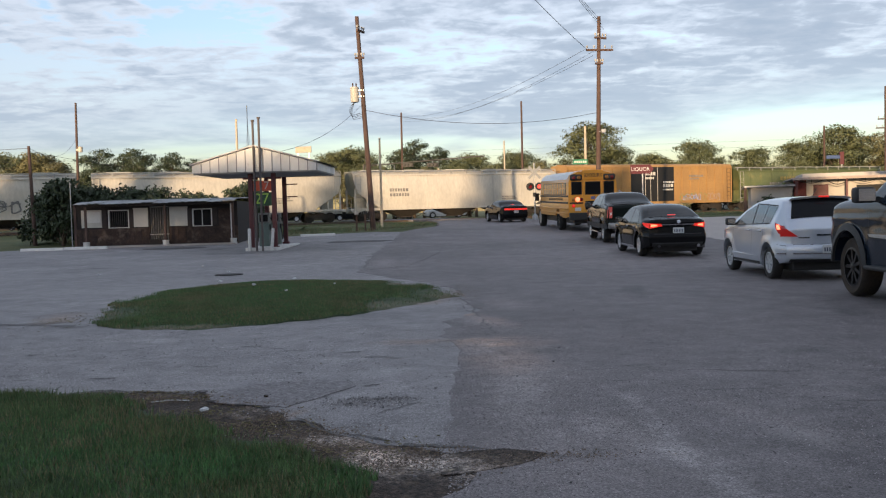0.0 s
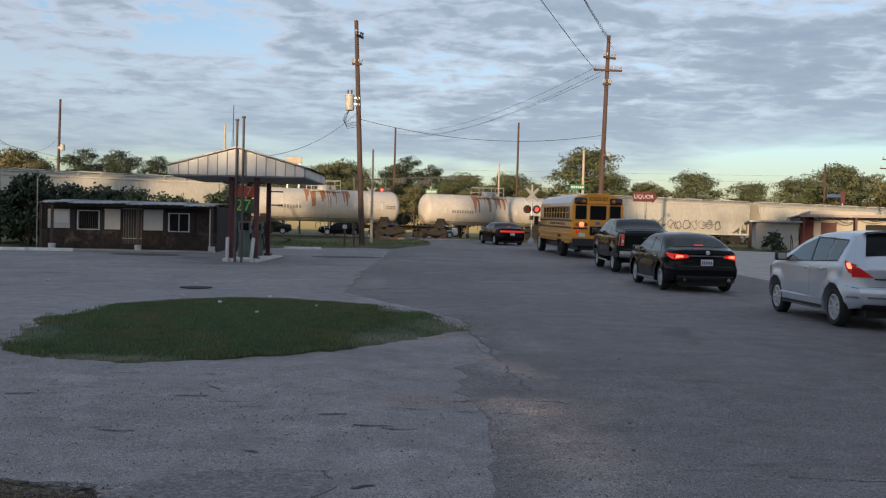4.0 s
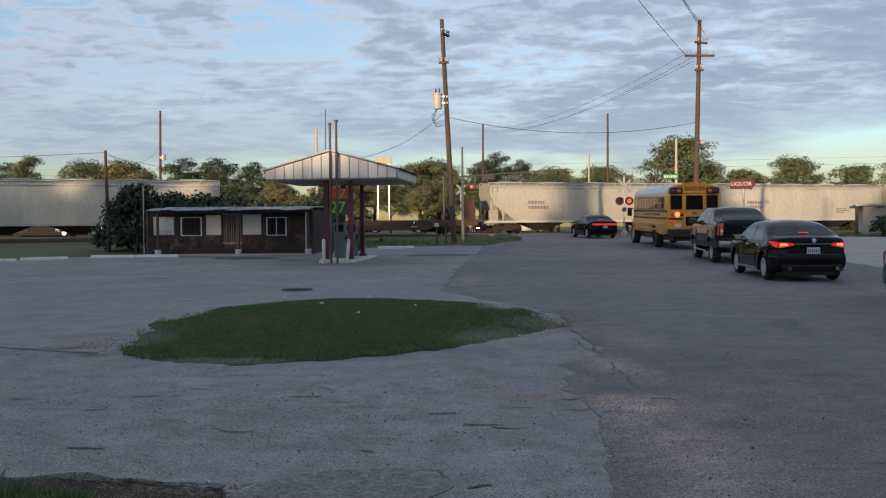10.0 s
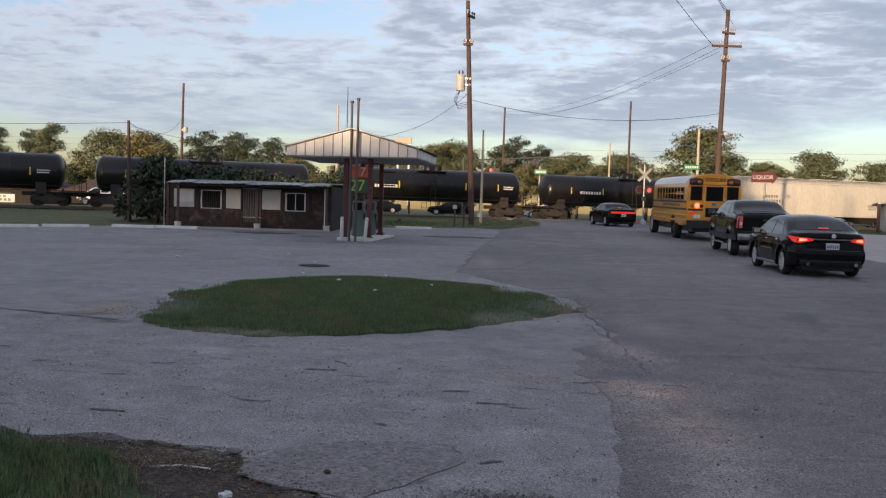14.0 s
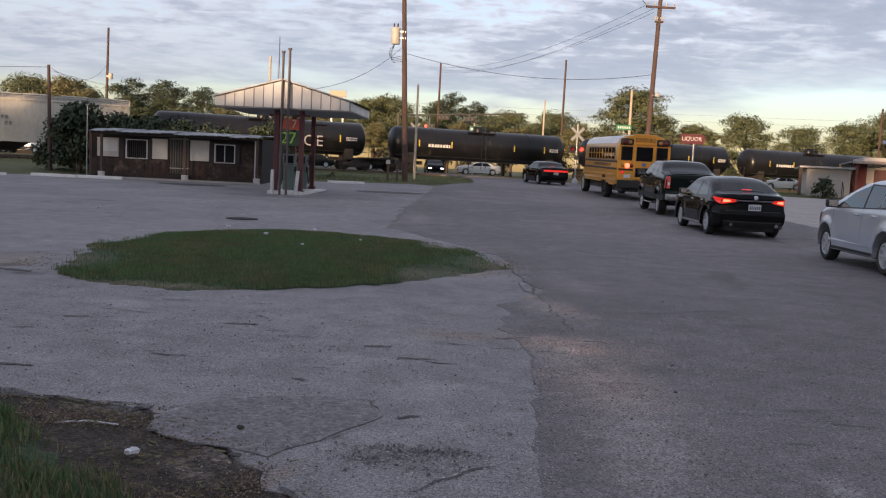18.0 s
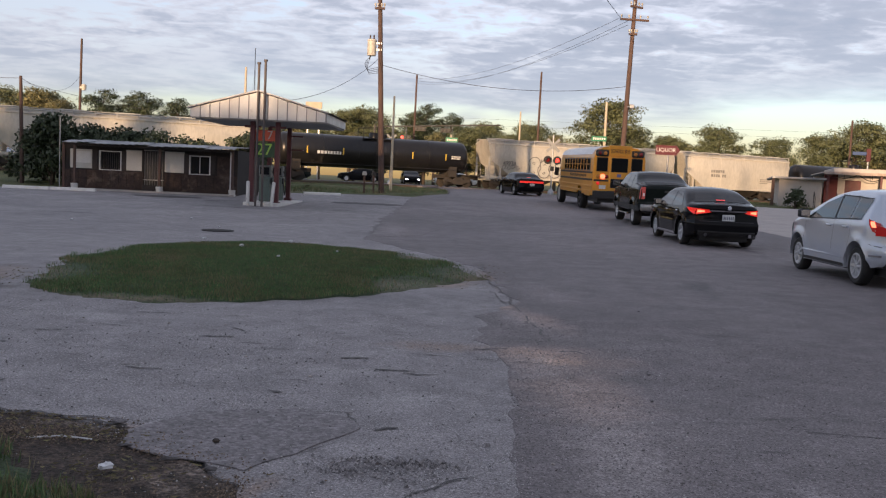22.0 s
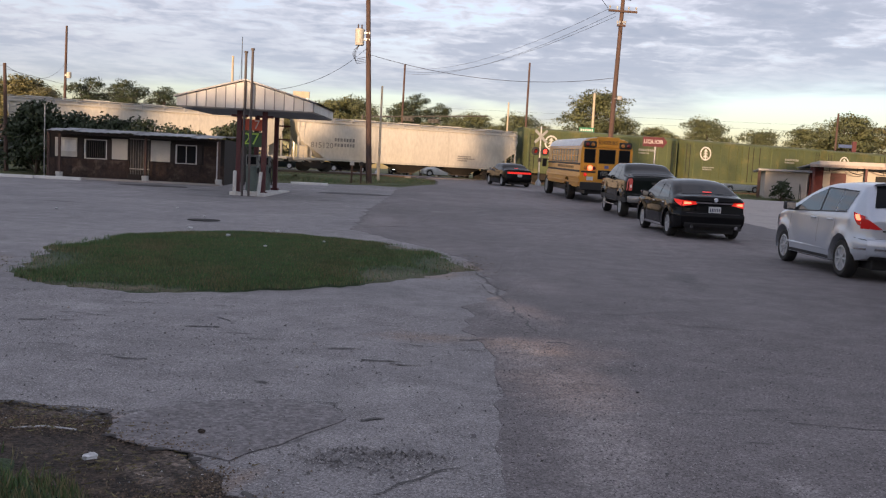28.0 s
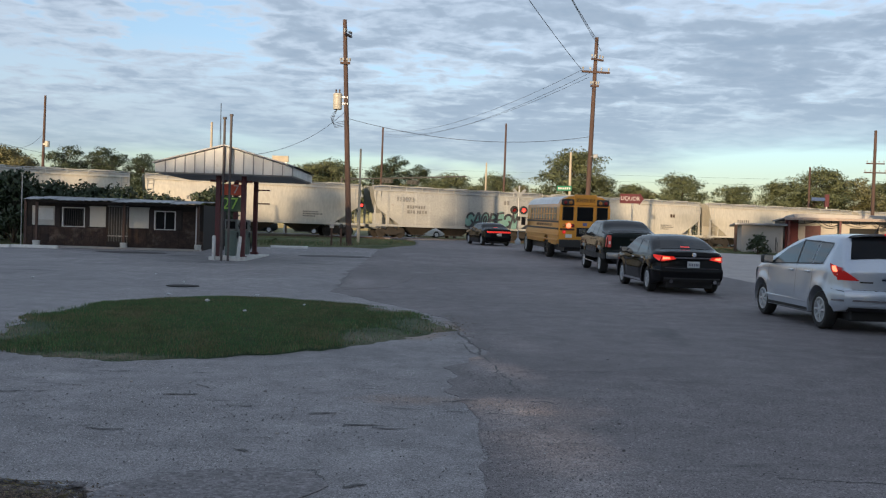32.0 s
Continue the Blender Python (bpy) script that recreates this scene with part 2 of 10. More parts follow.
M_LOT = mat("old_pavement", (0.268, 0.253, 0.256), (0.194, 0.184, 0.188), scale=0.28, scale2=80, fine=0.48, chips=0.24, chipscale=95, rough=0.85, bump=0.004, mid=0.22, midscale=2.6, c3=(0.155, 0.150, 0.156), stain=(0.54, 0.78), stain_scale=0.5)
M_ROAD = mat("road_asphalt", (0.176, 0.158, 0.160), (0.130, 0.116, 0.119), scale=0.22, scale2=75, fine=0.48, chips=0.24, chipscale=90, rough=0.80, bump=0.004, mid=0.22, midscale=2.2, c3=(0.245, 0.232, 0.225), stain=(0.60, 0.76), stain_scale=0.5)
M_PATCH = mat("patched_asphalt", (0.158, 0.146, 0.150), (0.185, 0.172, 0.176), scale=0.8, scale2=60, fine=0.3, chips=0.25, mid=0.18, rough=0.88, bump=0.003)
soil_and_tone(M_LOT, [(-0.05, 10.7, 0.8, 0.30, 8), (0.35, 16.3, 0.35, 0.9, 10), (-0.1, 15.2, 0.35, 0.7, -30), (-5.9, 14.0, 0.5, 1.1, 20), (-1.6, 7.85, 0.35, 0.12, -25), (-0.85, 7.15, 0.1, 0.3, -20)], (0.275, 0.260, 0.254), (0.30, 0.235, 0.195), 0.5)
soil_and_tone(M_LOT, [(-8.2, 33.6, 2.6, 1.1, 0), (-10.2, 37.2, 1.0, 1.6, 0), (-11, 27, 1.5, 0.35, 5), (-4.9, 34.6, 1.0, 0.6, 0), (-14.2, 38.9, 1.6, 0.5, 4), (-20, 30, 4.0, 0.8, 10), (-7, 10.6, 2.2, 0.5, 5)], (0.275, 0.260, 0.254), (0.15, 0.145, 0.145), 0.7, 0.9)
soil_and_tone(M_ROAD, [(0.85, 10.4, 0.80, 0.80, 10), (0.85, 9.3, 0.6, 1.0, 0), (0.8, 12.4, 0.3, 1.0, 20)], (0.220, 0.202, 0.196), (0.34, 0.272, 0.235), 0.45, 2.6)
soil_and_tone(M_ROAD, [(4.0, 9.4, 1.4, 0.5, 5), (5.5, 12.5, 0.5, 2.2, -20), (3.4, 16, 0.4, 3.0, -8), (6.9, 21.5, 0.5, 1.6, 0), (6.9, 31, 0.45, 2.2, 2), (6.8, 25, 0.3, 3, 0)], (0.220, 0.202, 0.196), (0.125, 0.118, 0.117), 0.8, 0.8)
soil_and_tone(M_ROAD, [(1.0, 8.4, 0.75, 1.6, 0), (1.1, 6.0, 0.9, 1.6, 0), (2.6, 6.6, 0.35, 1.6, 25), (0.8, 12.0, 0.4, 1.2, 15), (1.1, 14.5, 0.5, 1.5, 10), (-2.0, 26, 0.6, 4, 5)], (0.220, 0.202, 0.196), (0.30, 0.272, 0.258), 0.6, 2.2)
# broad darker zones over the near right of the road
soil_and_tone(M_ROAD, [(4.2, 6.2, 2.7, 2.0, -8), (6.2, 8.8, 3.4, 2.4, 10), (6.6, 6.4, 3.4, 2.6, 0)], (0.220, 0.202, 0.196), (0.130, 0.120, 0.119), 0.7, 1.1)
soil_and_tone(M_ROAD, [(0.9, 7.5, 0.55, 2.2, 0), (0.6, 10.0, 0.45, 1.5, 8), (1.5, 6.4, 0.45, 1.8, 20), (0.5, 12.6, 0.3, 1.1, 5)], (0.176, 0.158, 0.160), (0.262, 0.238, 0.236), 0.8, 2.0)
# the near right of the road, darkened further over wider zones
soil_and_tone(M_ROAD, [(4.8, 6.4, 2.6, 2.6, 0), (6.5, 8.5, 2.8, 2.8, 0), (3.4, 5.4, 1.5, 2.0, 0)], (0.176, 0.158, 0.160), (0.098, 0.088, 0.092), 0.6, 1.0)
# paler far road: the sheen of a low viewing angle, put into the colour
soil_and_tone(M_ROAD, [(4.2, 27, 4.5, 9, 0), (3.0, 42, 5.5, 12, 0), (1.5, 58, 5.0, 10, 0)], (0.176, 0.158, 0.160), (0.250, 0.222, 0.222), 0.5, 0.4)
soil_and_tone(M_ROAD, [(1.76, 6.3, 0.20, 1.3, 0), (1.72, 7.4, 0.15, 0.5, 5), (1.85, 5.2, 0.25, 0.6, 0)], (0.176, 0.158, 0.160), (0.305, 0.280, 0.278), 0.8, 3.0)
soil_and_tone(M_ROAD, [(1.55, 8.68, 0.42, 0.07, 8), (1.75, 8.14, 0.26, 0.06, 4), (2.0, 8.85, 0.3, 0.05, 10), (2.6, 7.7, 0.5, 0.06, 0), (1.0, 9.3, 0.3, 0.05, 4)], (0.176, 0.158, 0.160), (0.085, 0.078, 0.080), 0.9, 5.0)
soil_and_tone(M_ROAD, [(0.55, 10.6, 0.55, 0.42, 6), (0.85, 10.3, 0.3, 0.25, 0), (0.45, 13.4, 0.2, 0.9, -12)], (0.176, 0.158, 0.160), (0.30, 0.235, 0.205), 0.6, 3.2)
soil_and_tone(M_LOT, [(-0.32, 7.60, 0.30, 0.06, 8), (-0.52, 7.46, 0.12, 0.05, 30), (-0.12, 7.62, 0.14, 0.05, -15)], (0.268, 0.253, 0.256), (0.10, 0.094, 0.096), 0.9, 7.0)
soil_and_tone(M_LOT, [(-0.30, 7.42, 0.36, 0.16, 5), (-2.9, 9.0, 1.6, 0.25, 4), (-1.0, 9.6, 1.4, 0.3, 8), (-3.5, 11.3, 1.6, 0.3, 4), (-0.4, 8.9, 0.7, 0.25, 10)], (0.268, 0.253, 0.256), (0.335, 0.318, 0.320), 0.8, 2.2)
soil_and_tone(M_LOT, [(-5.9, 13.35, 0.7, 0.22, 12), (-5.2, 12.8, 0.3, 0.25, 0), (-7.6, 13.8, 1.2, 0.10, 14), (-3.8, 8.77, 0.22, 0.05, 5), (-4.0, 9.95, 0.32, 0.04, -4)], (0.268, 0.253, 0.256), (0.115, 0.100, 0.092), 0.7, 2.5)
M_PALE = mat("worn_concrete", (0.45, 0.405, 0.38), (0.35, 0.318, 0.30), scale=0.9, scale2=45, fine=0.35, rough=0.9, bump=0.01)
M_TAR = mat("tar", (0.045, 0.042, 0.042), (0.085, 0.078, 0.077), scale=3, rough=0.7, fine=0.3)
M_DIRT = mat("dirt", (0.072, 0.050, 0.038), (0.038, 0.029, 0.024), scale=1.4, scale2=50, fine=0.7, mid=0.55, midscale=14, chips=0.45, chipscale=60, rough=0.95, bump=0.04, c3=(0.15, 0.11, 0.075), stain=(0.57, 0.72), stain_scale=6.0)
soil_and_tone(M_DIRT, [(0.1, 5.85, 0.8, 0.32, -28), (-0.55, 6.4, 0.5, 0.28, -40), (-1.15, 7.35, 0.45, 0.16, -40), (-2.0, 7.98, 0.5, 0.12, -10), (0.6, 5.6, 0.5, 0.4, 0), (-0.05, 5.75, 0.5, 0.35, -35), (-1.25, 7.15, 0.3, 0.1, -45)], (0.055, 0.040, 0.031), (0.19, 0.150, 0.122), 0.6, 3.0)
soil_and_tone(M_LOT, [(-0.35, 7.5, 0.32, 0.10, 12), (-4.1, 9.0, 0.4, 0.12, 10), (-2.9, 9.9, 0.5, 0.05, 0), (-1.7, 10.4, 0.3, 0.05, 5)], (0.275, 0.260, 0.254), (0.085, 0.08, 0.08), 0.9, 6.0)
soil_and_tone(M_DIRT, [(-0.25, 6.35, 0.62, 0.36, -45), (0.15, 5.8, 0.55, 0.28, -22), (-0.7, 7.05, 0.35, 0.14, -45), (-0.05, 6.05, 0.35, 0.3, -30)], (0.055, 0.040, 0.031), (0.185, 0.148, 0.124), 0.42, 3.0)
M_TURF = mat("turf", (0.028, 0.062, 0.024), (0.044, 0.064, 0.028), scale=1.2, scale2=30, fine=0.5, rough=0.95, bump=0.03)
soil_and_tone(M_TURF, [(0.05, 16.2, 0.75, 1.4, 5), (-0.7, 14.6, 0.6, 1.1, -35), (-5.5, 14.0, 0.85, 1.4, 25), (-3.6, 12.4, 1.4, 0.25, 0), (-0.9, 18.6, 0.4, 0.9, 40)], (0.040, 0.060, 0.025), (0.16, 0.115, 0.075))
M_FIELD = mat("dry_grass", (0.115, 0.115, 0.045), (0.065, 0.085, 0.03), scale=0.35, scale2=14, fine=0.5, rough=0.95, bump=0.03)
M_BLADE = mat("grass_blade", (0.058, 0.155, 0.048), (0.100, 0.124, 0.049), scale=0.8, rough=0.7, fine=0.35, mid=0.35, midscale=3.5, island=0.4)
M_BLADE_DRY = mat("dry_grass_blade", (0.24, 0.20, 0.11), (0.14, 0.13, 0.06), scale=1.5, rough=0.8, fine=0.2, island=0.4)
M_BALLAST = mat("ballast", (0.20, 0.18, 0.165), (0.12, 0.11, 0.105), scale=6, scale2=30, fine=0.6, rough=0.95, bump=0.05)
M_RAIL = mat("rail_steel", (0.16, 0.11, 0.085), (0.10, 0.075, 0.06), scale=2, rough=0.55, metal=0.6)
M_TIE = mat("tie_wood", (0.075, 0.06, 0.05), (0.05, 0.042, 0.036), scale=2, rough=0.9)
M_HOPPER = mat("hopper_paint", (0.55, 0.52, 0.455), (0.45, 0.428, 0.378), scale=0.5, scale2=7, fine=0.10, rough=0.55, stretch=(1, 1, 0.35), tone=0.14, c3=(0.36, 0.31, 0.25), stain=(0.62, 0.82), stain_scale=0.8)
M_GREYP = mat("grey_car_paint", (0.42, 0.42, 0.40), (0.33, 0.33, 0.32), scale=0.6, scale2=8, fine=0.12, rough=0.6, tone=0.12, c3=(0.24, 0.19, 0.15), stain=(0.62, 0.8), stain_scale=0.7)
M_BLACKP = mat("black_tank_paint", (0.007, 0.007, 0.009), (0.012, 0.012, 0.013), scale=0.8, scale2=10, fine=0.2, rough=0.32, tone=0.25, c3=(0.075, 0.066, 0.060), stain=(0.60, 0.80), stain_scale=0.9, stretch=(1, 1, 0.35))
dull(M_BLACKP, 0.38)
M_WHITEP = mat("white_tank_paint", (0.62, 0.58, 0.52), (0.50, 0.46, 0.41), scale=0.7, scale2=9, fine=0.12, rough=0.5, tone=0.08, c3=(0.33, 0.17, 0.09), stain=(0.60, 0.74), stain_scale=0.45)
M_GREENP = mat("green_boxcar_paint", (0.074, 0.102, 0.048), (0.115, 0.130, 0.054), scale=0.6, scale2=8, fine=0.15, rough=0.6, tone=0.18, c3=(0.22, 0.19, 0.08), stain=(0.56, 0.78), stain_scale=0.6)
M_ORANGEP = mat("orange_boxcar_paint", (0.40, 0.235, 0.085), (0.31, 0.18, 0.07), scale=0.5, scale2=8, fine=0.15, rough=0.6, c3=(0.34, 0.2, 0.10), stain=(0.60, 0.8), stain_scale=0.7)
M_UNDER = mat("underframe_iron", (0.020, 0.018, 0.017), (0.034, 0.028, 0.024), scale=2, rough=0.8, fine=0.3)
M_RUST = mat("rusty_iron", (0.085, 0.050, 0.036), (0.055, 0.036, 0.028), scale=2.5, rough=0.85, fine=0.35)
M_BLACK = mat("black_paint", (0.016, 0.016, 0.017), rough=0.5, fine=0.2)
M_INK = mat("lettering_dark", (0.16, 0.155, 0.15), (0.26, 0.25, 0.235), scale=3, scale2=9, fine=0.3, rough=0.7)
M_INKW = mat("lettering_white", (0.70, 0.69, 0.66), rough=0.7)
M_FADEDYELLOW = mat("faded_yellow_lettering", (0.26, 0.21, 0.075), (0.16, 0.15, 0.07), scale=2, fine=0.4, rough=0.7)
M_YELLOW = mat("reflector_yellow", (0.65, 0.45, 0.06), rough=0.5)
M_WOOD = mat("pole_wood", (0.110, 0.068, 0.055), (0.068, 0.045, 0.039), scale=3, scale2=30, fine=0.3, rough=0.9, stretch=(1, 1, 0.12), bump=0.01)
M_PALEPOLE = mat("pale_pole", (0.52, 0.45, 0.34), (0.42, 0.36, 0.28), scale=1.2, rough=0.8)
M_WIRE = mat("cable", (0.03, 0.03, 0.033), rough=0.6)
M_GALV = mat("galvanised", (0.40, 0.41, 0.42), (0.30, 0.31, 0.32), scale=3, rough=0.45, metal=0.7)
M_BARK = mat("bark", (0.095, 0.07, 0.05), (0.06, 0.046, 0.035), scale=4, rough=0.95, bump=0.02)
M_LEAF = mat("leaf", (0.138, 0.156, 0.072), (0.092, 0.112, 0.052), scale=0.6, rough=0.6, fine=0.3, island=0.18)
M_LEAF2 = mat("leaf_yellow", (0.19, 0.175, 0.082), (0.13, 0.135, 0.058), scale=0.6, rough=0.6, fine=0.3, island=0.18)
M_LEAFD = mat("leaf_dark", (0.052, 0.074, 0.034), (0.034, 0.052, 0.025), scale=0.8, rough=0.55, fine=0.3, island=0.18)


# ---- helpers for meshes ----
def gz(y):
    """Height of the ground: level by the camera, then a gentle rise to the tracks."""
    u = min(1.0, max(0.0, (y - 21.0) / 53.0))
    return 0.80 * (u - 0.08 * math.sin(2 * math.pi * u))


def obj_of(name, me, parent=None, m=None):
    ob = new(name, me)
    if parent is not None:
        ob.parent = parent
    if m is not None:
        ob.matrix_basis = m
    return ob


def part(name, bm, material, parent=None, label="", smooth=None):
    """Links a bmesh as one mesh object; smooth: the angle in degrees under which edges are shaded round."""
    bmesh.ops.recalc_face_normals(bm, faces=bm.faces[:])
    if smooth:
        for f in bm.faces:
            f.smooth = True
        lim = radians(smooth)
        for e in bm.edges:
            if len(e.link_faces) == 2 and e.calc_face_angle() > lim:
                e.smooth = False
    me = bpy.data.meshes.new(name)
    bm.to_mesh(me)
    bm.free()
    for mm in material if isinstance(material, (list, tuple)) else (material,):
        me.materials.append(mm)
    ob = obj_of(name, me, parent)
    if label:
        tagged(ob, label)
    return ob


def again(ob, m, parent=None):
    """Another object on the same mesh, at the pose m."""
    o = obj_of(ob.name.split(".")[0], ob.data, parent if parent is not None else ob.parent, m)
    for k in ("label", "kind"):
        if k in ob:
            o[k] = ob[k]
    return o


def box(bm, x0, x1, y0, y1, z0, z1, bev=0.0, m=None, mi=0):
    vs = [bm.verts.new((x, y, z)) for z in (z0, z1) for y in (y0, y1) for x in (x0, x1)]
    fs = [bm.faces.new([vs[k] for k in q]) for q in ((0, 2, 3, 1), (4, 5, 7, 6), (0, 1, 5, 4), (2, 6, 7, 3), (0, 4, 6, 2), (1, 3, 7, 5))]
    for f in fs:
        f.material_index = mi
    if bev:
        es = list({e for f in fs for e in f.edges})
        r = bmesh.ops.bevel(bm, geom=es, offset=bev, segments=2, affect="EDGES", profile=0.5)
        vs = list({v for f in r["faces"] for v in f.verts} | {v for v in vs if v.is_valid})
    if m is not None:
        bmesh.ops.transform(bm, matrix=m, verts=vs)
    return vs


def cyl(bm, a, b, r, r2=None, n=12, cap=True):
    a, b = Vector(a), Vector(b)
    ax = (b - a)
    rot = ax.to_track_quat("Z", "Y").to_matrix().to_4x4()
    r2 = r if r2 is None else r2
    rings = []
    for p, rr in ((a, r), (b, r2)):
        rings.append([bm.verts.new(p + rot.to_3x3() @ Vector((rr * math.cos(2 * math.pi * k / n), rr * math.sin(2 * math.pi * k / n), 0))) for k in range(n)])
    for k in range(n):
        bm.faces.new((rings[0][k], rings[0][(k + 1) % n], rings[1][(k + 1) % n], rings[1][k]))
    if cap:
        bm.faces.new(rings[0][::-1])
        bm.faces.new(rings[1])
    return rings


def tube(bm, pts, r, n=6):
    """One bent bar through the points."""
    pts = [Vector(p) for p in pts]
    rows = []
    for k, p in enumerate(pts):
        d = (pts[min(k + 1, len(pts) - 1)] - pts[max(k - 1, 0)]).normalized()
        u = d.cross(Vector((0, 0, 1)) if abs(d.z) < 0.9 else Vector((1, 0, 0))).normalized()
        w = d.cross(u)
        rows.append([p + u * r * math.cos(2 * math.pi * i / n) + w * r * math.sin(2 * math.pi * i / n) for i in range(n)])
    vs = grid(bm, rows, close=True)
    bm.faces.new(vs[0][::-1])
    bm.faces.new(vs[-1])


def lathe(bm, prof, m=None, n=20):
    """Turns a profile of (radius, height) round z, then places it by m."""
    m = m or Matrix()
    rings = [[bm.verts.new(m @ Vector((r * math.cos(2 * math.pi * k / n), r * math.sin(2 * math.pi * k / n), z))) for k in range(n)] for r, z in prof]
    for a, b in zip(rings[:-1], rings[1:]):
        for k in range(n):
            bm.faces.new((a[k], a[(k + 1) % n], b[(k + 1) % n], b[k]))
    bm.faces.new(rings[0][::-1])
    bm.faces.new(rings[-1])


def grid(bm, rows, mi=0, close=False):
    """Faces between rows of equally many points."""
    vs = [[bm.verts.new(p) for p in r] for r in rows]
    for a, b in zip(vs[:-1], vs[1:]):
        n = len(a)
        for k in range(n if close else n - 1):
            f = bm.faces.new((a[k], a[(k + 1) % n], b[(k + 1) % n], b[k]))
            f.material_index = mi
    return vs


def empty(name, m, label, category, group="", kind=""):
    e = new(name)
    e.empty_display_size = 0.2
    e.matrix_basis = m
    return tagged(e, label, category, group, kind)


def words(text, size, material, parent, m, name="lettering", label=""):
    c = bpy.data.curves.new("lettering", "FONT")
    c.body, c.size, c.align_x, c.align_y, c.extrude = text, size, "CENTER", "CENTER", 0.004
    tmp = bpy.data.objects.new("lettering", c)
    scene.collection.objects.link(tmp)
    me = bpy.data.meshes.new_from_object(tmp.evaluated_get(bpy.context.evaluated_depsgraph_get()))
    bpy.data.objects.remove(tmp)
    bpy.data.curves.remove(c)
    me.materials.clear()
    me.materials.append(material)
    ob = obj_of(name, me, parent, m)
    if label:
        tagged(ob, label)
    return ob


def cut(ob, cutters):
    """Cuts closed bmeshes out of the object's mesh."""
    for bmc in cutters:
        bmesh.ops.recalc_face_normals(bmc, faces=bmc.faces[:])
        me = bpy.data.meshes.new("cutter")
        bmc.to_mesh(me)
        bmc.free()
        co = bpy.data.objects.new("cutter", me)
        scene.collection.objects.link(co)
        co.matrix_world = Matrix()
        md = ob.modifiers.new("cut", "BOOLEAN")
        md.object, md.operation, md.solver = co, "DIFFERENCE", "EXACT"
        keep, par = ob.matrix_basis.copy(), ob.parent
        ob.parent, ob.matrix_basis = None, Matrix()
        bpy.context.view_layer.update()
        out = bpy.data.meshes.new_from_object(ob.evaluated_get(bpy.context.evaluated_depsgraph_get()))
        ob.modifiers.clear()
        old = ob.data
        ob.data = out
        ob.parent, ob.matrix_basis = par, keep
        bpy.data.objects.remove(co)
        bpy.data.meshes.remove(old)
        bpy.data.meshes.remove(me)


def quads(name, centres, sizes, rng, material, parent=None, flat=0.0, aspect=0.6, face=None):
    """A mesh of many small leaves, each a quad at its centre with a turn of its own; face: the way its clump bulges."""
    n = len(centres)
    a = rng.normal(size=(n, 3))
    a[:, 2] *= 1 - flat
    a /= np.linalg.norm(a, axis=1)[:, None]
    b = rng.normal(size=(n, 3))
    b -= (b * a).sum(1)[:, None] * a
    b /= np.linalg.norm(b, axis=1)[:, None]
    if face is not None:
        g = np.cross(a, b)
        flip = (g * face).sum(1) < 0
        b[flip] *= -1
        g[flip] *= -1
    s = np.asarray(sizes).reshape(-1, 1)
    v = np.stack([centres - a * s, centres - b * s * aspect, centres + a * s, centres + b * s * aspect], 1).reshape(-1, 3)
    me = bpy.data.meshes.new(name)
    me.vertices.add(4 * n)
    me.vertices.foreach_set("co", v.ravel())
    me.loops.add(4 * n)
    me.loops.foreach_set("vertex_index", np.arange(4 * n))
    me.polygons.add(n)
    me.polygons.foreach_set("loop_start", np.arange(n) * 4)
    me.polygons.foreach_set("loop_total", np.full(n, 4))
    me.materials.append(material)
    me.update(calc_edges=True)
    if face is not None:
        nrm = face * 0.75 + g * 0.35
        nrm /= np.linalg.norm(nrm, axis=1)[:, None]
        me.polygons.foreach_set("use_smooth", np.ones(n, bool))
        me.normals_split_custom_set(np.repeat(nrm, 4, axis=0).tolist())
    return obj_of(name, me, parent)


def tris(name, v, material, parent=None):
    """A mesh of loose triangles from an array of corners."""
    n = len(v) // 3
    me = bpy.data.meshes.new(name)
    me.vertices.add(3 * n)
    me.vertices.foreach_set("co", np.asarray(v, dtype=float).ravel())
    me.loops.add(3 * n)
    me.loops.foreach_set("vertex_index", np.arange(3 * n))
    me.polygons.add(n)
    me.polygons.foreach_set("loop_start", np.arange(n) * 3)
    me.polygons.foreach_set("loop_total", np.full(n, 3))
    me.materials.append(material)
    me.update(calc_edges=True)
    return obj_of(name, me, parent)

# ---- ground ----
TRACK_AT, TRACK_TURN, RAIL_Z = Vector((-1.05, 78.9, 0)), 23.5, 0.87
TU = Vector((math.cos(radians(TRACK_TURN)), math.sin(radians(TRACK_TURN)), 0))
TN = Vector((-TU.y, TU.x, 0))


def on_track(s, off=0.0, z=RAIL_Z):
    return TRACK_AT + TU * s + TN * off + Vector((0, 0, z))


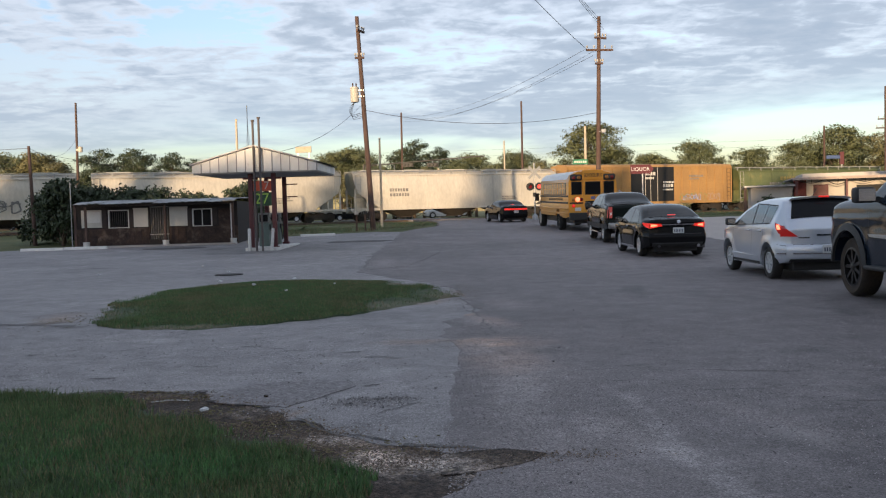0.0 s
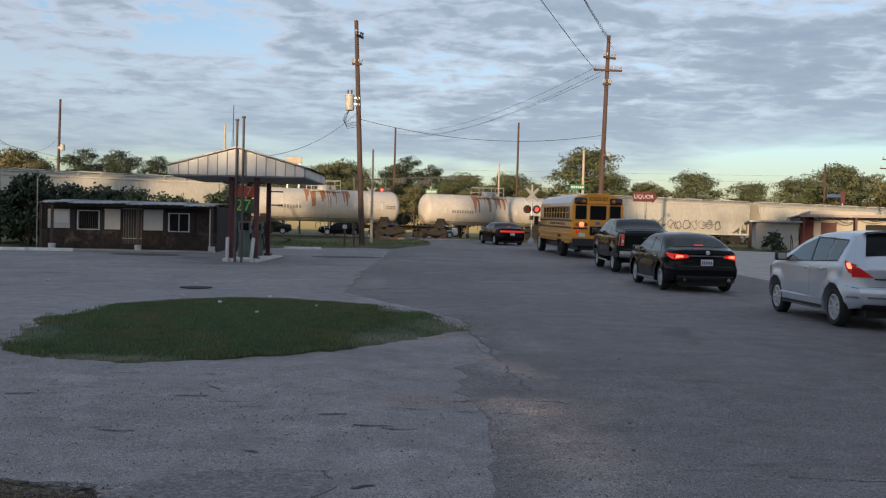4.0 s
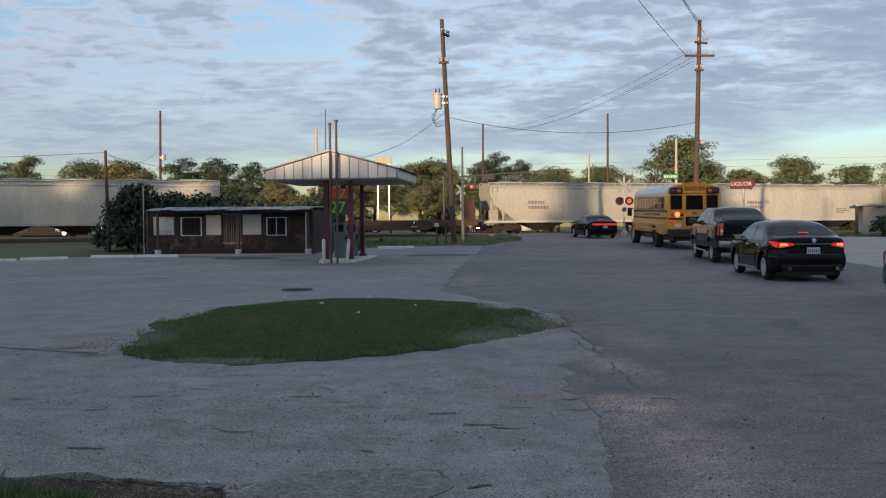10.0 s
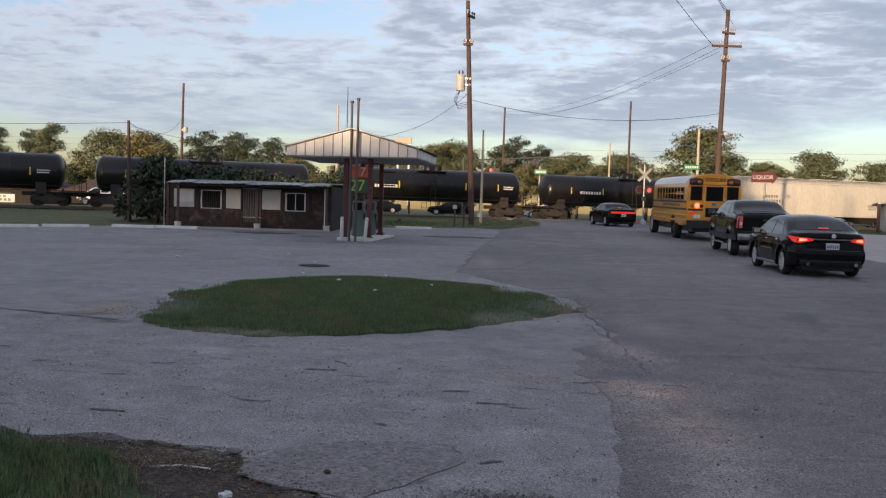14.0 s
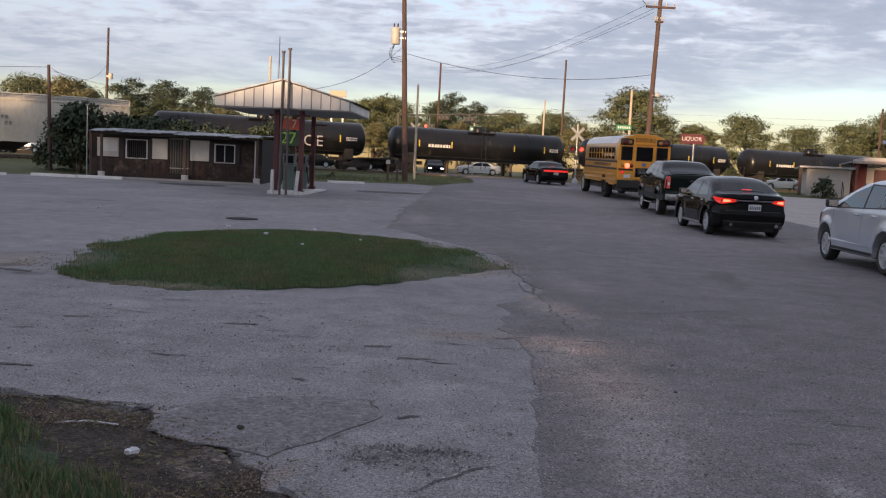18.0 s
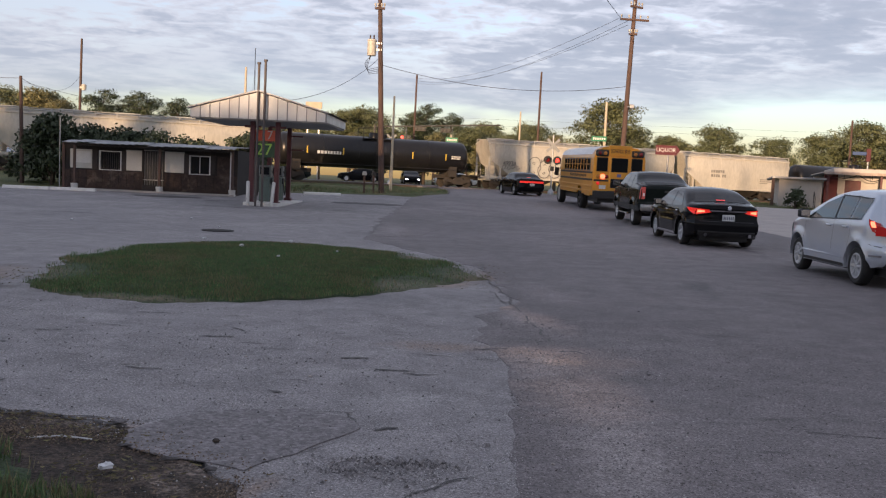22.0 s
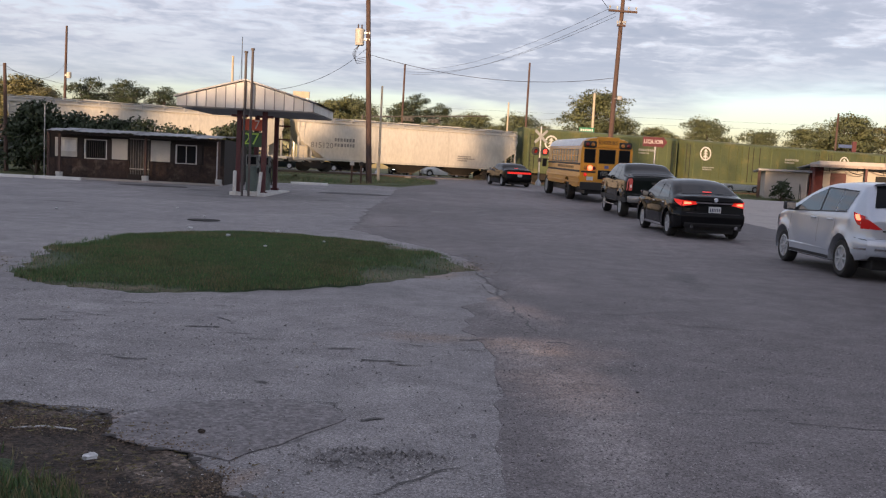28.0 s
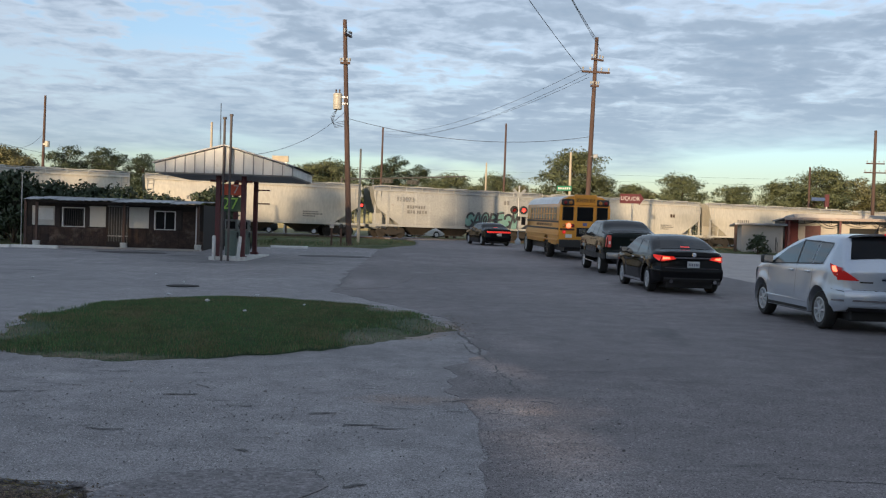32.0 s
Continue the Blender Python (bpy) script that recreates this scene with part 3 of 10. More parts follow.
def sheet(name, poly, dz, material, step=2.0, jag=0.0, skirt=0.05, grain=0.6, seed=0.0, label="", category="", kind="structure"):
    """A flat piece of ground inside a polygon, draped over the rise, with an uneven edge that has a little depth."""
    pts = []
    for k, a in enumerate(poly):
        b = poly[(k + 1) % len(poly)]
        a, b = Vector((*a, 0)), Vector((*b, 0))
        n = max(1, min(400, int((b - a).length / grain))) if jag else 1
        for i in range(n):
            p = a.lerp(b, i / n)
            if jag:
                w = noise.noise(Vector((p.x * 1.3 + seed, p.y * 1.3, seed))) + 0.5 * noise.noise(Vector((p.x * 4 + seed, p.y * 4, 7)))
                side = (b - a).normalized().cross(Vector((0, 0, 1)))
                p = p + side * w * jag
            pts.append(p)
    bm = bmesh.new()
    bm.faces.new([bm.verts.new(p) for p in pts])
    ys = [p.y for p in pts]
    y = math.floor(min(ys) / step) * step
    while y < max(ys):
        if 18 < y < 80:
            bmesh.ops.bisect_plane(bm, geom=bm.verts[:] + bm.edges[:] + bm.faces[:], plane_co=(0, y, 0), plane_no=(0, 1, 0))
        y += step
    rim = [e for e in bm.edges if e.is_boundary]
    r = bmesh.ops.extrude_edge_only(bm, edges=rim)
    low = {v for v in r["geom"] if isinstance(v, bmesh.types.BMVert)}
    for v in bm.verts:
        v.co.z = gz(v.co.y) + dz - (skirt if v in low else 0)
    bmesh.ops.triangulate(bm, faces=bm.faces[:])
    ob = part(name, bm, material)
    return tagged(ob, label, category, kind=kind)


def build_ground():
    bm = bmesh.new()
    xs = [-3000, -800, -300, -120, -70, -40, -20, -8, 0, 8, 20, 40, 70, 120, 300, 800, 3000]
    ys = [-3000, -800, -300, -120, -40, 0, 10, 18] + [20 + 2 * k for k in range(30)] + [90, 110, 150, 220, 400, 900, 3500]
    grid(bm, [[(x, y, gz(y) - 0.07) for x in xs] for y in ys])
    tagged(part("ground", bm, M_FIELD, smooth=40), "dry grass and bare earth reaching to the horizon", "ground", kind="structure")
    sheet("pavement", [(-62, 9.5), (-30, 8.9), (-12, 8.6), (-5.5, 8.1), (-3.5, 8.2), (-2.3, 8.1), (-1.7, 7.9), (-1.2, 7.5), (-0.85, 7.0), (-0.4, 6.55), (0.0, 6.2), (0.4, 5.98), (0.75, 6.05), (1.1, 5.8), (1.6, 5.5), (2.3, 5.4), (2.5, 12), (1.4, 16.2), (-1.0, 24.0), (-1.5, 40), (-2.2, 48.5), (-4.8, 50.3), (-7.6, 48.6), (-11.6, 46.3), (-13, 44.6), (-19.5, 41.6), (-24, 36.8), (-34, 31.5), (-62, 24)], 0.0, M_LOT, jag=0.20, grain=0.10, label="cracked grey pavement of an old filling station", category="pavement")
    road_l = [(0.52, -60), (0.52, 2), (0.42, 5.2), (0.34, 7.2), (0.33, 8.6), (0.31, 10.0), (0.18, 11.2), (0.14, 12.4), (0.40, 12.9), (0.58, 13.6), (0.45, 14.6), (0.40, 16.2), (0.20, 17.6), (-0.6, 19.5), (-2.35, 22.8), (-2.8, 29.3), (-3.1, 44), (-3.3, 48.8), (-2.6, 53), (-1.5, 56.5), (-1.7, 64), (-3.0, 74)]
    road_r = [(3.2, 76.5), (6.2, 66), (8.6, 58), (9.6, 50), (10.0, 40), (10.2, 30), (10.4, 20), (10.6, -60)]
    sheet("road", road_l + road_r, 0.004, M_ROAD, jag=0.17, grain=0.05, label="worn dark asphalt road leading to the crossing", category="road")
    sheet("road", [(-4.6, 82.2), (2.0, 84.8), (-3.0, 99), (-40, 118), (-60, 122), (-62, 112), (-14, 97)], 0.006, M_ROAD, jag=0.1, label="grey asphalt road beyond the railway tracks", category="road")
    sheet("pavement", [(10.2, -40), (10.0, 30), (9.9, 44), (9.4, 53), (12.5, 58.6), (18, 60.2), (26, 56.6), (48, 50), (70, 42), (70, -40)], 0.0, M_PALE, jag=0.12, label="pale worn concrete forecourt beside the road", category="pavement")
    # crossing boards between and beside the rails
    crossing = empty("level_crossing", Matrix.Translation(TRACK_AT) @ pose(0.6, 0, 0, 0, 0, TRACK_TURN), "dark grey concrete panels of the level crossing", "level crossing")
    for off, w in ((-2.6, 1.6), (0.0, 1.3), (2.6, 1.6)):
        bm = bmesh.new()
        box(bm, -5.0, 4.6, off - w / 2, off + w / 2, RAIL_Z - 0.22, RAIL_Z - 0.02, bev=0.02)
        part("crossing_panel", bm, M_PATCH, crossing)
    sheet("road", [(-3.0, 74), (3.2, 76.5), (2.6, 78), (-3.4, 75.4)], 0.035, M_PATCH, label="asphalt ramp up to the level crossing", category="road")
    sheet("dirt", [(-3.9, 8.2), (-2.2, 8.05), (-1.5, 7.75), (-0.9, 7.1), (-0.2, 6.7), (0.7, 6.5), (1.2, 6.0), (2.1, 5.7), (2.1, 4.4), (0.6, 3.0), (0.3, 2.0), (-0.4, 3.0), (-0.1, 4.9), (-0.9, 5.9), (-1.6, 6.6), (-2.6, 7.1), (-4.2, 7.6)], -0.006, M_DIRT, jag=0.14, grain=0.1, skirt=0.03, label="bare brown dirt along the broken pavement edge", category="dirt")
    sheet("dirt", [(0.31, 5.95), (0.5, 6.05), (0.69, 6.08), (0.94, 5.95), (0.76, 5.72), (0.49, 5.60), (0.32, 5.55)], 0.008, M_DIRT, jag=0.05, grain=0.05, skirt=0.006, seed=9, label="muddy hole broken into the road edge", category="dirt")
    # repairs in the pavement
    sheet("asphalt_patch", [(-1.74, 7.90), (-1.6, 8.14), (-1.2, 8.41), (-0.9, 8.46), (-0.62, 8.38), (-0.48, 8.13), (-0.66, 7.80), (-0.86, 7.60), (-0.95, 7.38), (-1.14, 7.50), (-1.37, 7.50), (-1.66, 7.66)], 0.007, M_PATCH, jag=0.09, grain=0.08, skirt=0.006, seed=3, label="smooth darker asphalt repair patch in the pavement", category="asphalt patch")
    sheet("asphalt_patch", [(-2.2, 23.4), (-2.6, 29), (-2.9, 40), (-2.4, 48), (-0.4, 47), (-0.6, 30), (-1.2, 24.5)], 0.010, M_ROAD, jag=0.08, seed=5, skirt=0.004, label="newer asphalt strip along the road edge", category="asphalt patch")
    # stains, cracks and a cover
    rng = random.Random(5)
    M_OIL = mat("oil_stained_asphalt", (0.030, 0.029, 0.029), (0.085, 0.082, 0.081), scale=3.0, rough=0.75, fine=0.4)
    for x, y, rx, ry in ((-12.6, 38.6, 1.5, 0.7), (-4.6, 40.5, 1.7, 0.8)):
        poly = [(x + rx * math.cos(a) * (0.8 + 0.3 * rng.random()), y + ry * math.sin(a) * (0.8 + 0.3 * rng.random())) for a in [k * math.pi / 8 for k in range(16)]]
        sheet("oil_stain", poly, 0.010, M_OIL, jag=0.12, grain=0.2, skirt=0.006, seed=x, label="dark oily stain soaked into the pavement", category="stain")

    def crack(p, q, width, wander, seed):
        rr = random.Random(seed)
        a, b = Vector((*p, 0)), Vector((*q, 0))
        side = (b - a).normalized().cross(Vector((0, 0, 1)))
        n = max(8, int((b - a).length / 0.06))
        rows, off = [], 0.0
        for k in range(n + 1):
            off = off * 0.94 + rr.uniform(-1, 1) * wander
            c = a.lerp(b, k / n) + side * off * math.sin(math.pi * k / n)
            w = 0.42 * width * rr.uniform(0.15, 1.0) * max(0.06, min(1.0, 1.1 + 2.2 * noise.noise(c * 2.7 + Vector((seed, 0, 0)))))
            rows.append([c - side * w, c + side * w])
        bm2 = bmesh.new()
        vs = grid(bm2, rows)
        for r in vs:
            for v in r:
                v.co.z = gz(v.co.y) + 0.0062
        tagged(part("crack", bm2, M_TAR), "dark weathered crack running through the asphalt", "crack", "cracks", "structure")

    for k, (p, q, w) in enumerate((((0.25, 18.2), (0.42, 15.0), 0.05), ((0.42, 15.1), (0.62, 12.9), 0.04), ((0.66, 12.7), (0.80, 11.2), 0.045), ((0.30, 14.6), (0.60, 13.2), 0.03), ((0.68, 12.3), (4.9, 11.6), 0.018), ((-0.3, 10.3), (1.2, 10.1), 0.026), ((-5.2, 12.95), (-11.5, 14.6), 0.17), ((-2.4, 11.1), (-1.9, 10.9), 0.04), ((-3.4, 10.9), (-2.9, 10.8), 0.03), ((-1.1, 11.0), (-0.5, 11.1), 0.025), ((-2.4, 24.2), (-2.75, 30), 0.07), ((-1.5, 8.3), (-0.6, 8.46), 0.018), ((-0.25, 7.05), (0.12, 7.45), 0.025), ((2.1, 8.6), (4.6, 8.2), 0.03), ((3.2, 7.2), (6.0, 7.0), 0.025), ((2.6, 16.5), (9.0, 15.8), 0.015), ((-2.2, 29), (-2.4, 36), 0.05), ((-9, 16), (-20, 17.5), 0.03), ((0.9, 6.02), (0.05, 6.22), 0.08), ((-0.05, 6.3), (-0.8, 7.0), 0.05), ((-1.75, 7.95), (-2.9, 8.17), 0.05), ((0.6, 6.0), (1.1, 5.85), 0.06), ((0.95, 12.29), (2.75, 13.0), 0.03), ((1.99, 12.03), (3.1, 11.95), 0.028), ((0.84, 10.72), (1.06, 10.63), 0.05), ((0.10, 10.62), (0.40, 10.72), 0.05), ((-1.75, 8.0), (-1.2, 8.43), 0.02), ((-0.62, 8.42), (-0.46, 8.12), 0.03), ((-0.56, 7.95), (-0.9, 7.62), 0.02), ((-2.62, 8.12), (-1.82, 8.08), 0.06))):
        crack(p, q, w, 0.035, k)
    # short dark gouges, where chips have broken out
    gouge = random.Random(41)
    for x, y in ((-2.17, 11.70), (-2.05, 10.59), (-3.24, 10.55), (-3.43, 10.49), (-2.85, 9.63), (-2.31, 9.38), (-2.01, 9.28), (-2.18, 9.34), (-1.24, 8.86), (-0.27, 9.61), (-0.37, 8.16), (-0.46, 9.68), (-3.6, 9.92), (-2.98, 11.6), (-2.45, 11.1), (-4.4, 10.3), (-4.1, 11.4), (-1.5, 10.2), (-0.8, 10.0), (-1.1, 9.2), (-5.2, 10.9), (-3.0, 8.8)):
        w = gouge.uniform(0.05, 0.15)
        crack((x - w, y - 0.02), (x + w, y + gouge.uniform(-0.03, 0.05)), gouge.uniform(0.03, 0.07), 0.012, int(900 + 100 * x + y))
    bm = bmesh.new()
    lathe(bm, [(0.36, 0.0), (0.36, 0.014), (0.31, 0.015), (0.05, 0.015)], Matrix.Translation((-5.75, 23.0, gz(23) + 0.002)), 24)
    tagged(part("manhole_cover", bm, dull(mat("cover_iron", (0.03, 0.029, 0.029), (0.05, 0.048, 0.047), scale=6, rough=0.8), 0.1)), "round black iron cover set in the pavement", "manhole cover")


def build_turf(name, outline, rise, blades, height, seed, label, bare=(), dryness=0.16):
    """A low bank of turf with its blades of grass, inside an outline."""
    rng = np.random.default_rng(seed)
    c = Vector((sum(p[0] for p in outline) / len(outline), sum(p[1] for p in outline) / len(outline), 0))
    pts = []
    for k, a in enumerate(outline):
        b = outline[(k + 1) % len(outline)]
        for i in range(12):
            p = Vector((*a, 0)).lerp(Vector((*b, 0)), i / 12)
            w = noise.noise(Vector((p.x * 1.7, p.y * 1.7, seed))) * 0.16 + noise.noise(Vector((p.x * 6, p.y * 6, seed))) * 0.10
            pts.append(p + (p - c).normalized() * w)
    bm = bmesh.new()
    rows = []
    for f, h in ((1.0, -0.06), (0.985, 0.012), (0.93, 0.35), (0.8, 0.62), (0.6, 0.82), (0.35, 0.95), (0.02, 1.0)):
        rows.append([(c.x + (p.x - c.x) * f, c.y + (p.y - c.y) * f, gz(p.y) + (h * rise if h > 0 else h) + (0.02 * noise.noise(Vector((p.x * f * 3, p.y * f * 3, 1))) if f < 0.95 else 0)) for p in pts])
    grid(bm, rows, close=True)
    ground = tagged(part(name, bm, M_TURF if dryness < 0.4 else M_FIELD, smooth=60), label, "grass", kind="stuff")
    poly = np.array([(p.x, p.y) for p in pts])
    lo, hi = poly.min(0), poly.max(0)
    n = blades * 3
    xy = rng.uniform(lo, hi, size=(n, 2))
    inside = np.zeros(n, bool)
    j = len(poly) - 1
    for i in range(len(poly)):
        xi, yi, xj, yj = *poly[i], *poly[j]
        hit = ((yi > xy[:, 1]) != (yj > xy[:, 1])) & (xy[:, 0] < (xj - xi) * (xy[:, 1] - yi) / (yj - yi + 1e-9) + xi)
        inside ^= hit
        j = i
    xy = xy[inside][:blades]
    if bare:
        far = np.array([max((((x - ex) * ca + (y - ey) * sa) / rx) ** 2, 0) + (((y - ey) * ca - (x - ex) * sa) / ry) ** 2 for x, y in xy for ex, ey, rx, ry, ca, sa in [min(bare, key=lambda e: ((x - e[0]) / e[2]) ** 2 + ((y - e[1]) / e[3]) ** 2)]])
        xy = xy[rng.random(len(xy)) < np.clip((far - 0.35) * 0.9, 0.05, 1.0)]
    d = np.array([1.0 - min(1.0, (Vector((x, y, 0)) - c).length / max(0.4, max((p - c).length for p in pts[:: max(1, len(pts) // 12)]))) for x, y in xy])
    z = np.array([gz(y) for y in xy[:, 1]]) + rise * np.clip(0.25 + d * 1.3, 0, 1) + 0.012
    n = len(xy)
    a = rng.uniform(0, 2 * np.pi, n)
    hgt = height * rng.uniform(0.4, 1.25, n) * np.clip(0.30 + 2.6 * d, 0.3, 1.0)
    lean = rng.normal(0, 0.5, (n, 2)) * hgt[:, None]
    w = (0.003 + 0.003 * rng.random(n)) * (1.0 if height < 0.1 else 2.2)
    base = np.column_stack([xy, z - 0.03])
    side = np.column_stack([np.cos(a) * w, np.sin(a) * w, np.zeros(n)])
    tip = base + np.column_stack([lean, hgt + 0.03])
    v = np.stack([base - side, base + side, tip], 1).reshape(-1, 3)
    patchy = np.array([noise.noise(Vector((x * 0.8, y * 0.8, 3.0))) + 0.5 * noise.noise(Vector((x * 2.6, y * 2.6, 8.0))) for x, y in xy])
    dry = rng.random(n) < dryness * 0.6 + 0.45 * np.clip(patchy * 1.8, 0, 1)
    for sel, material, nm in ((~dry, M_BLADE, "grass_blades"), (dry, M_BLADE_DRY, "dry_blades")):
        ob = tris(nm, v.reshape(-1, 3, 3)[sel].reshape(-1, 3), material, ground)
        ob["kind"] = "stuff"


def build_turfs():
    build_turf("grass_island", [(-5.35, 14.1), (-5.1, 13.1), (-4.0, 12.25), (-3.2, 12.15), (-2.7, 12.3), (-1.7, 13.0), (-1.1, 13.6), (-0.2, 15.0), (0.25, 15.9), (-0.15, 17.6), (-0.8, 18.9), (-1.86, 19.7), (-3.1, 20.5), (-4.2, 20.65), (-5.05, 19.7), (-5.7, 18.2), (-6.0, 16.4)], 0.065, 150000, 0.024, 1, "oval island of short green grass in the pavement", [(0.05, 16.2, 0.9, 1.6, 1, 0), (-0.7, 14.6, 0.65, 1.1, 1, 0), (-5.5, 14.0, 1.0, 1.5, 1, 0), (-3.6, 12.3, 1.6, 0.32, 1, 0), (-5.9, 16.8, 0.5, 1.2, 1, 0), (-0.9, 18.6, 0.5, 0.9, 1, 0)], 0.3)
    build_turf("grass_verge", [(-8, 8.2), (-3.6, 7.98), (-2.75, 7.88), (-2.2, 7.52), (-1.75, 7.05), (-1.2, 6.6), (-0.55, 5.95), (-0.15, 5.4), (0.05, 4.6), (0.2, 3.4), (0.3, 1.2), (-6.5, 1.2)], 0.05, 240000, 0.036, 2, "shaggy green grass verge at the pavement corner", [(-1.7, 7.2, 0.45, 0.3, 1, 0), (-0.9, 6.4, 0.3, 0.3, 1, 0), (-2.6, 7.9, 0.6, 0.15, 1, 0), (-4.5, 8.1, 1.5, 0.15, 1, 0)])
    build_turf("grass_verge", [(-7.4, 48.9), (-4.9, 50.6), (-3.0, 54), (-1.7, 56.8), (-1.9, 63.5), (-6, 66), (-14, 62), (-24, 52), (-23, 47), (-13.4, 47.6)], 0.05, 16000, 0.16, 3, "rough dry grass between the lot and the tracks", (), 0.65)
    build_turf("grass_verge", [(10.5, 61), (14, 60.6), (18, 61.6), (24, 61.0), (25, 70), (20, 76), (10, 74), (8.8, 64)], 0.05, 7000, 0.16, 4, "rough dry grass beside the forecourt", (), 0.65)


build_ground()
build_turfs()


def build_track():
    m = Matrix.Translation(TRACK_AT) @ pose(0, 0, 0, 0, 0, TRACK_TURN)
    bm = bmesh.new()
    rows = []
    for s in range(-400, 401, 20):
        p = TRACK_AT + TU * s
        low = min(0.3, gz(p.y) - 0.3)
        rows.append([m @ Vector((s, o, z)) for o, z in ((-3.6, low), (-1.9, RAIL_Z - 0.26), (1.9, RAIL_Z - 0.26), (3.6, low))])
    grid(bm, rows)
    tagged(part("track_ballast", bm, M_BALLAST), "grey crushed stone bed under the railway track", "ballast", kind="structure")
    for off in (-0.75, 0.75):
        bm = bmesh.new()
        for z0, z1, w in ((-0.18, -0.15, 0.14), (-0.15, -0.045, 0.02), (-0.045, 0.0, 0.07)):
            box(bm, -400, 400, off - w / 2, off + w / 2, RAIL_Z + z0, RAIL_Z + z1, m=m)
        tagged(part("rail", bm, M_RAIL), "long worn steel rail on wooden ties", "rail", "rails", "structure")
    bm = bmesh.new()
    for k in range(-200, 240):
        box(bm, k * 0.55 - 0.11, k * 0.55 + 0.11, -1.3, 1.3, RAIL_Z - 0.30, RAIL_Z - 0.175, m=m)
    tagged(part("ties", bm, M_TIE), "row of dark creosoted wooden railway ties", "ties", kind="stuff")


build_track()

# ---- the freight train ----
SPEED = 15.86
SCALE_S = 1.05


def truck_parts(parent, x):
    """A two-axle bogie at x under a car."""
    bm = bmesh.new()
    for sd in (-1, 1):
        y = sd * 0.98
        prof = [(-1.15, 0.52), (-1.05, 0.62), (-0.45, 0.66), (-0.30, 0.80), (0.30, 0.80), (0.45, 0.66), (1.05, 0.62), (1.15, 0.52), (1.05, 0.40), (0.75, 0.40), (0.35, 0.24), (-0.35, 0.24), (-0.75, 0.40), (-1.05, 0.40)]
        a = [bm.verts.new((x + px, y - 0.07, pz)) for px, pz in prof]
        b = [bm.verts.new((x + px, y + 0.07, pz)) for px, pz in prof]
        bm.faces.new(a)
        bm.faces.new(b[::-1])
        for k in range(len(a)):
            bm.faces.new((a[k], b[k], b[(k + 1) % len(a)], a[(k + 1) % len(a)]))
    box(bm, x - 0.25, x + 0.25, -0.95, 0.95, 0.45, 0.85)
    t = part("bogie", bm, M_UNDER, parent, "dark iron two-axle bogie")
    for dx in (-0.88, 0.88):
        bm = bmesh.new()
        for sd in (-1, 1):
            m = Matrix.Translation((x + dx, sd * 0.75, 0.43)) @ pose(0, 0, 0, 90, 0, 0)
            lathe(bm, [(0.10, -0.09), (0.16, -0.07), (0.36, -0.05), (0.43, -0.065), (0.43, 0.05), (0.36, 0.06), (0.16, 0.08), (0.10, 0.10)], m, 20)
        cyl(bm, (x + dx, -0.75, 0.43), (x + dx, 0.75, 0.43), 0.08, n=10)
        part("wheelset", bm, M_UNDER, t, smooth=40)


def couplers(parent, half):
    for sd in (-1, 1):
        bm = bmesh.new()
        box(bm, sd * half - 0.55, sd * half + 0.55, -0.10, 0.10, 0.72, 0.95, bev=0.02)
        box(bm, sd * half - 0.15, sd * half + 0.15, -0.16, 0.16, 0.66, 1.0, bev=0.03)
        part("coupler", bm, M_UNDER, parent)


def ladder(parent, x, y, z0, z1, material, axis="x", w=0.42, name="ladder"):
    bm = bmesh.new()
    d = Vector((w / 2, 0, 0)) if axis == "x" else Vector((0, w / 2, 0))
    c = Vector((x, y, 0))
    for sgn in (-1, 1):
        p = c + d * sgn
        cyl(bm, (p.x, p.y, z0), (p.x, p.y, z1), 0.022, n=6)
    z = z0 + 0.15
    while z < z1:
        cyl(bm, c - d + Vector((0, 0, z)), c + d + Vector((0, 0, z)), 0.016, n=5)
        z += 0.38
    return part(name, bm, material, parent)


def bars(parent, x, y, z, rows, material, seed=0, label="dark lettering on the car side"):
    """Lettering too small to read: short bars."""
    rr = random.Random(seed)
    bm = bmesh.new()
    for k, (w, h) in enumerate(rows):
        zz, xx = z - sum(r[1] for r in rows[:k]) * 1.6, x
        while xx < x + w:
            ww = rr.uniform(0.55, 0.9) * h
            box(bm, xx, xx + ww, y - 0.004, y + 0.004, zz - h, zz)
            xx += ww + h * 0.3
    o = part("lettering", bm, material, parent, label)
    o["kind"] = "stuff"
    return o


TAGS = [mat("spray_black", (0.11, 0.108, 0.11), (0.20, 0.195, 0.19), scale=2, rough=0.6), mat("spray_pink", (0.34, 0.22, 0.20), (0.42, 0.38, 0.33), scale=3, rough=0.6), mat("spray_blue", (0.10, 0.16, 0.42), (0.5, 0.52, 0.6), scale=3, rough=0.6), mat("spray_white", (0.62, 0.60, 0.58), (0.5, 0.4, 0.45), scale=2, rough=0.6), mat("spray_green", (0.10, 0.28, 0.12), (0.5, 0.2, 0.1), scale=3, rough=0.6)]


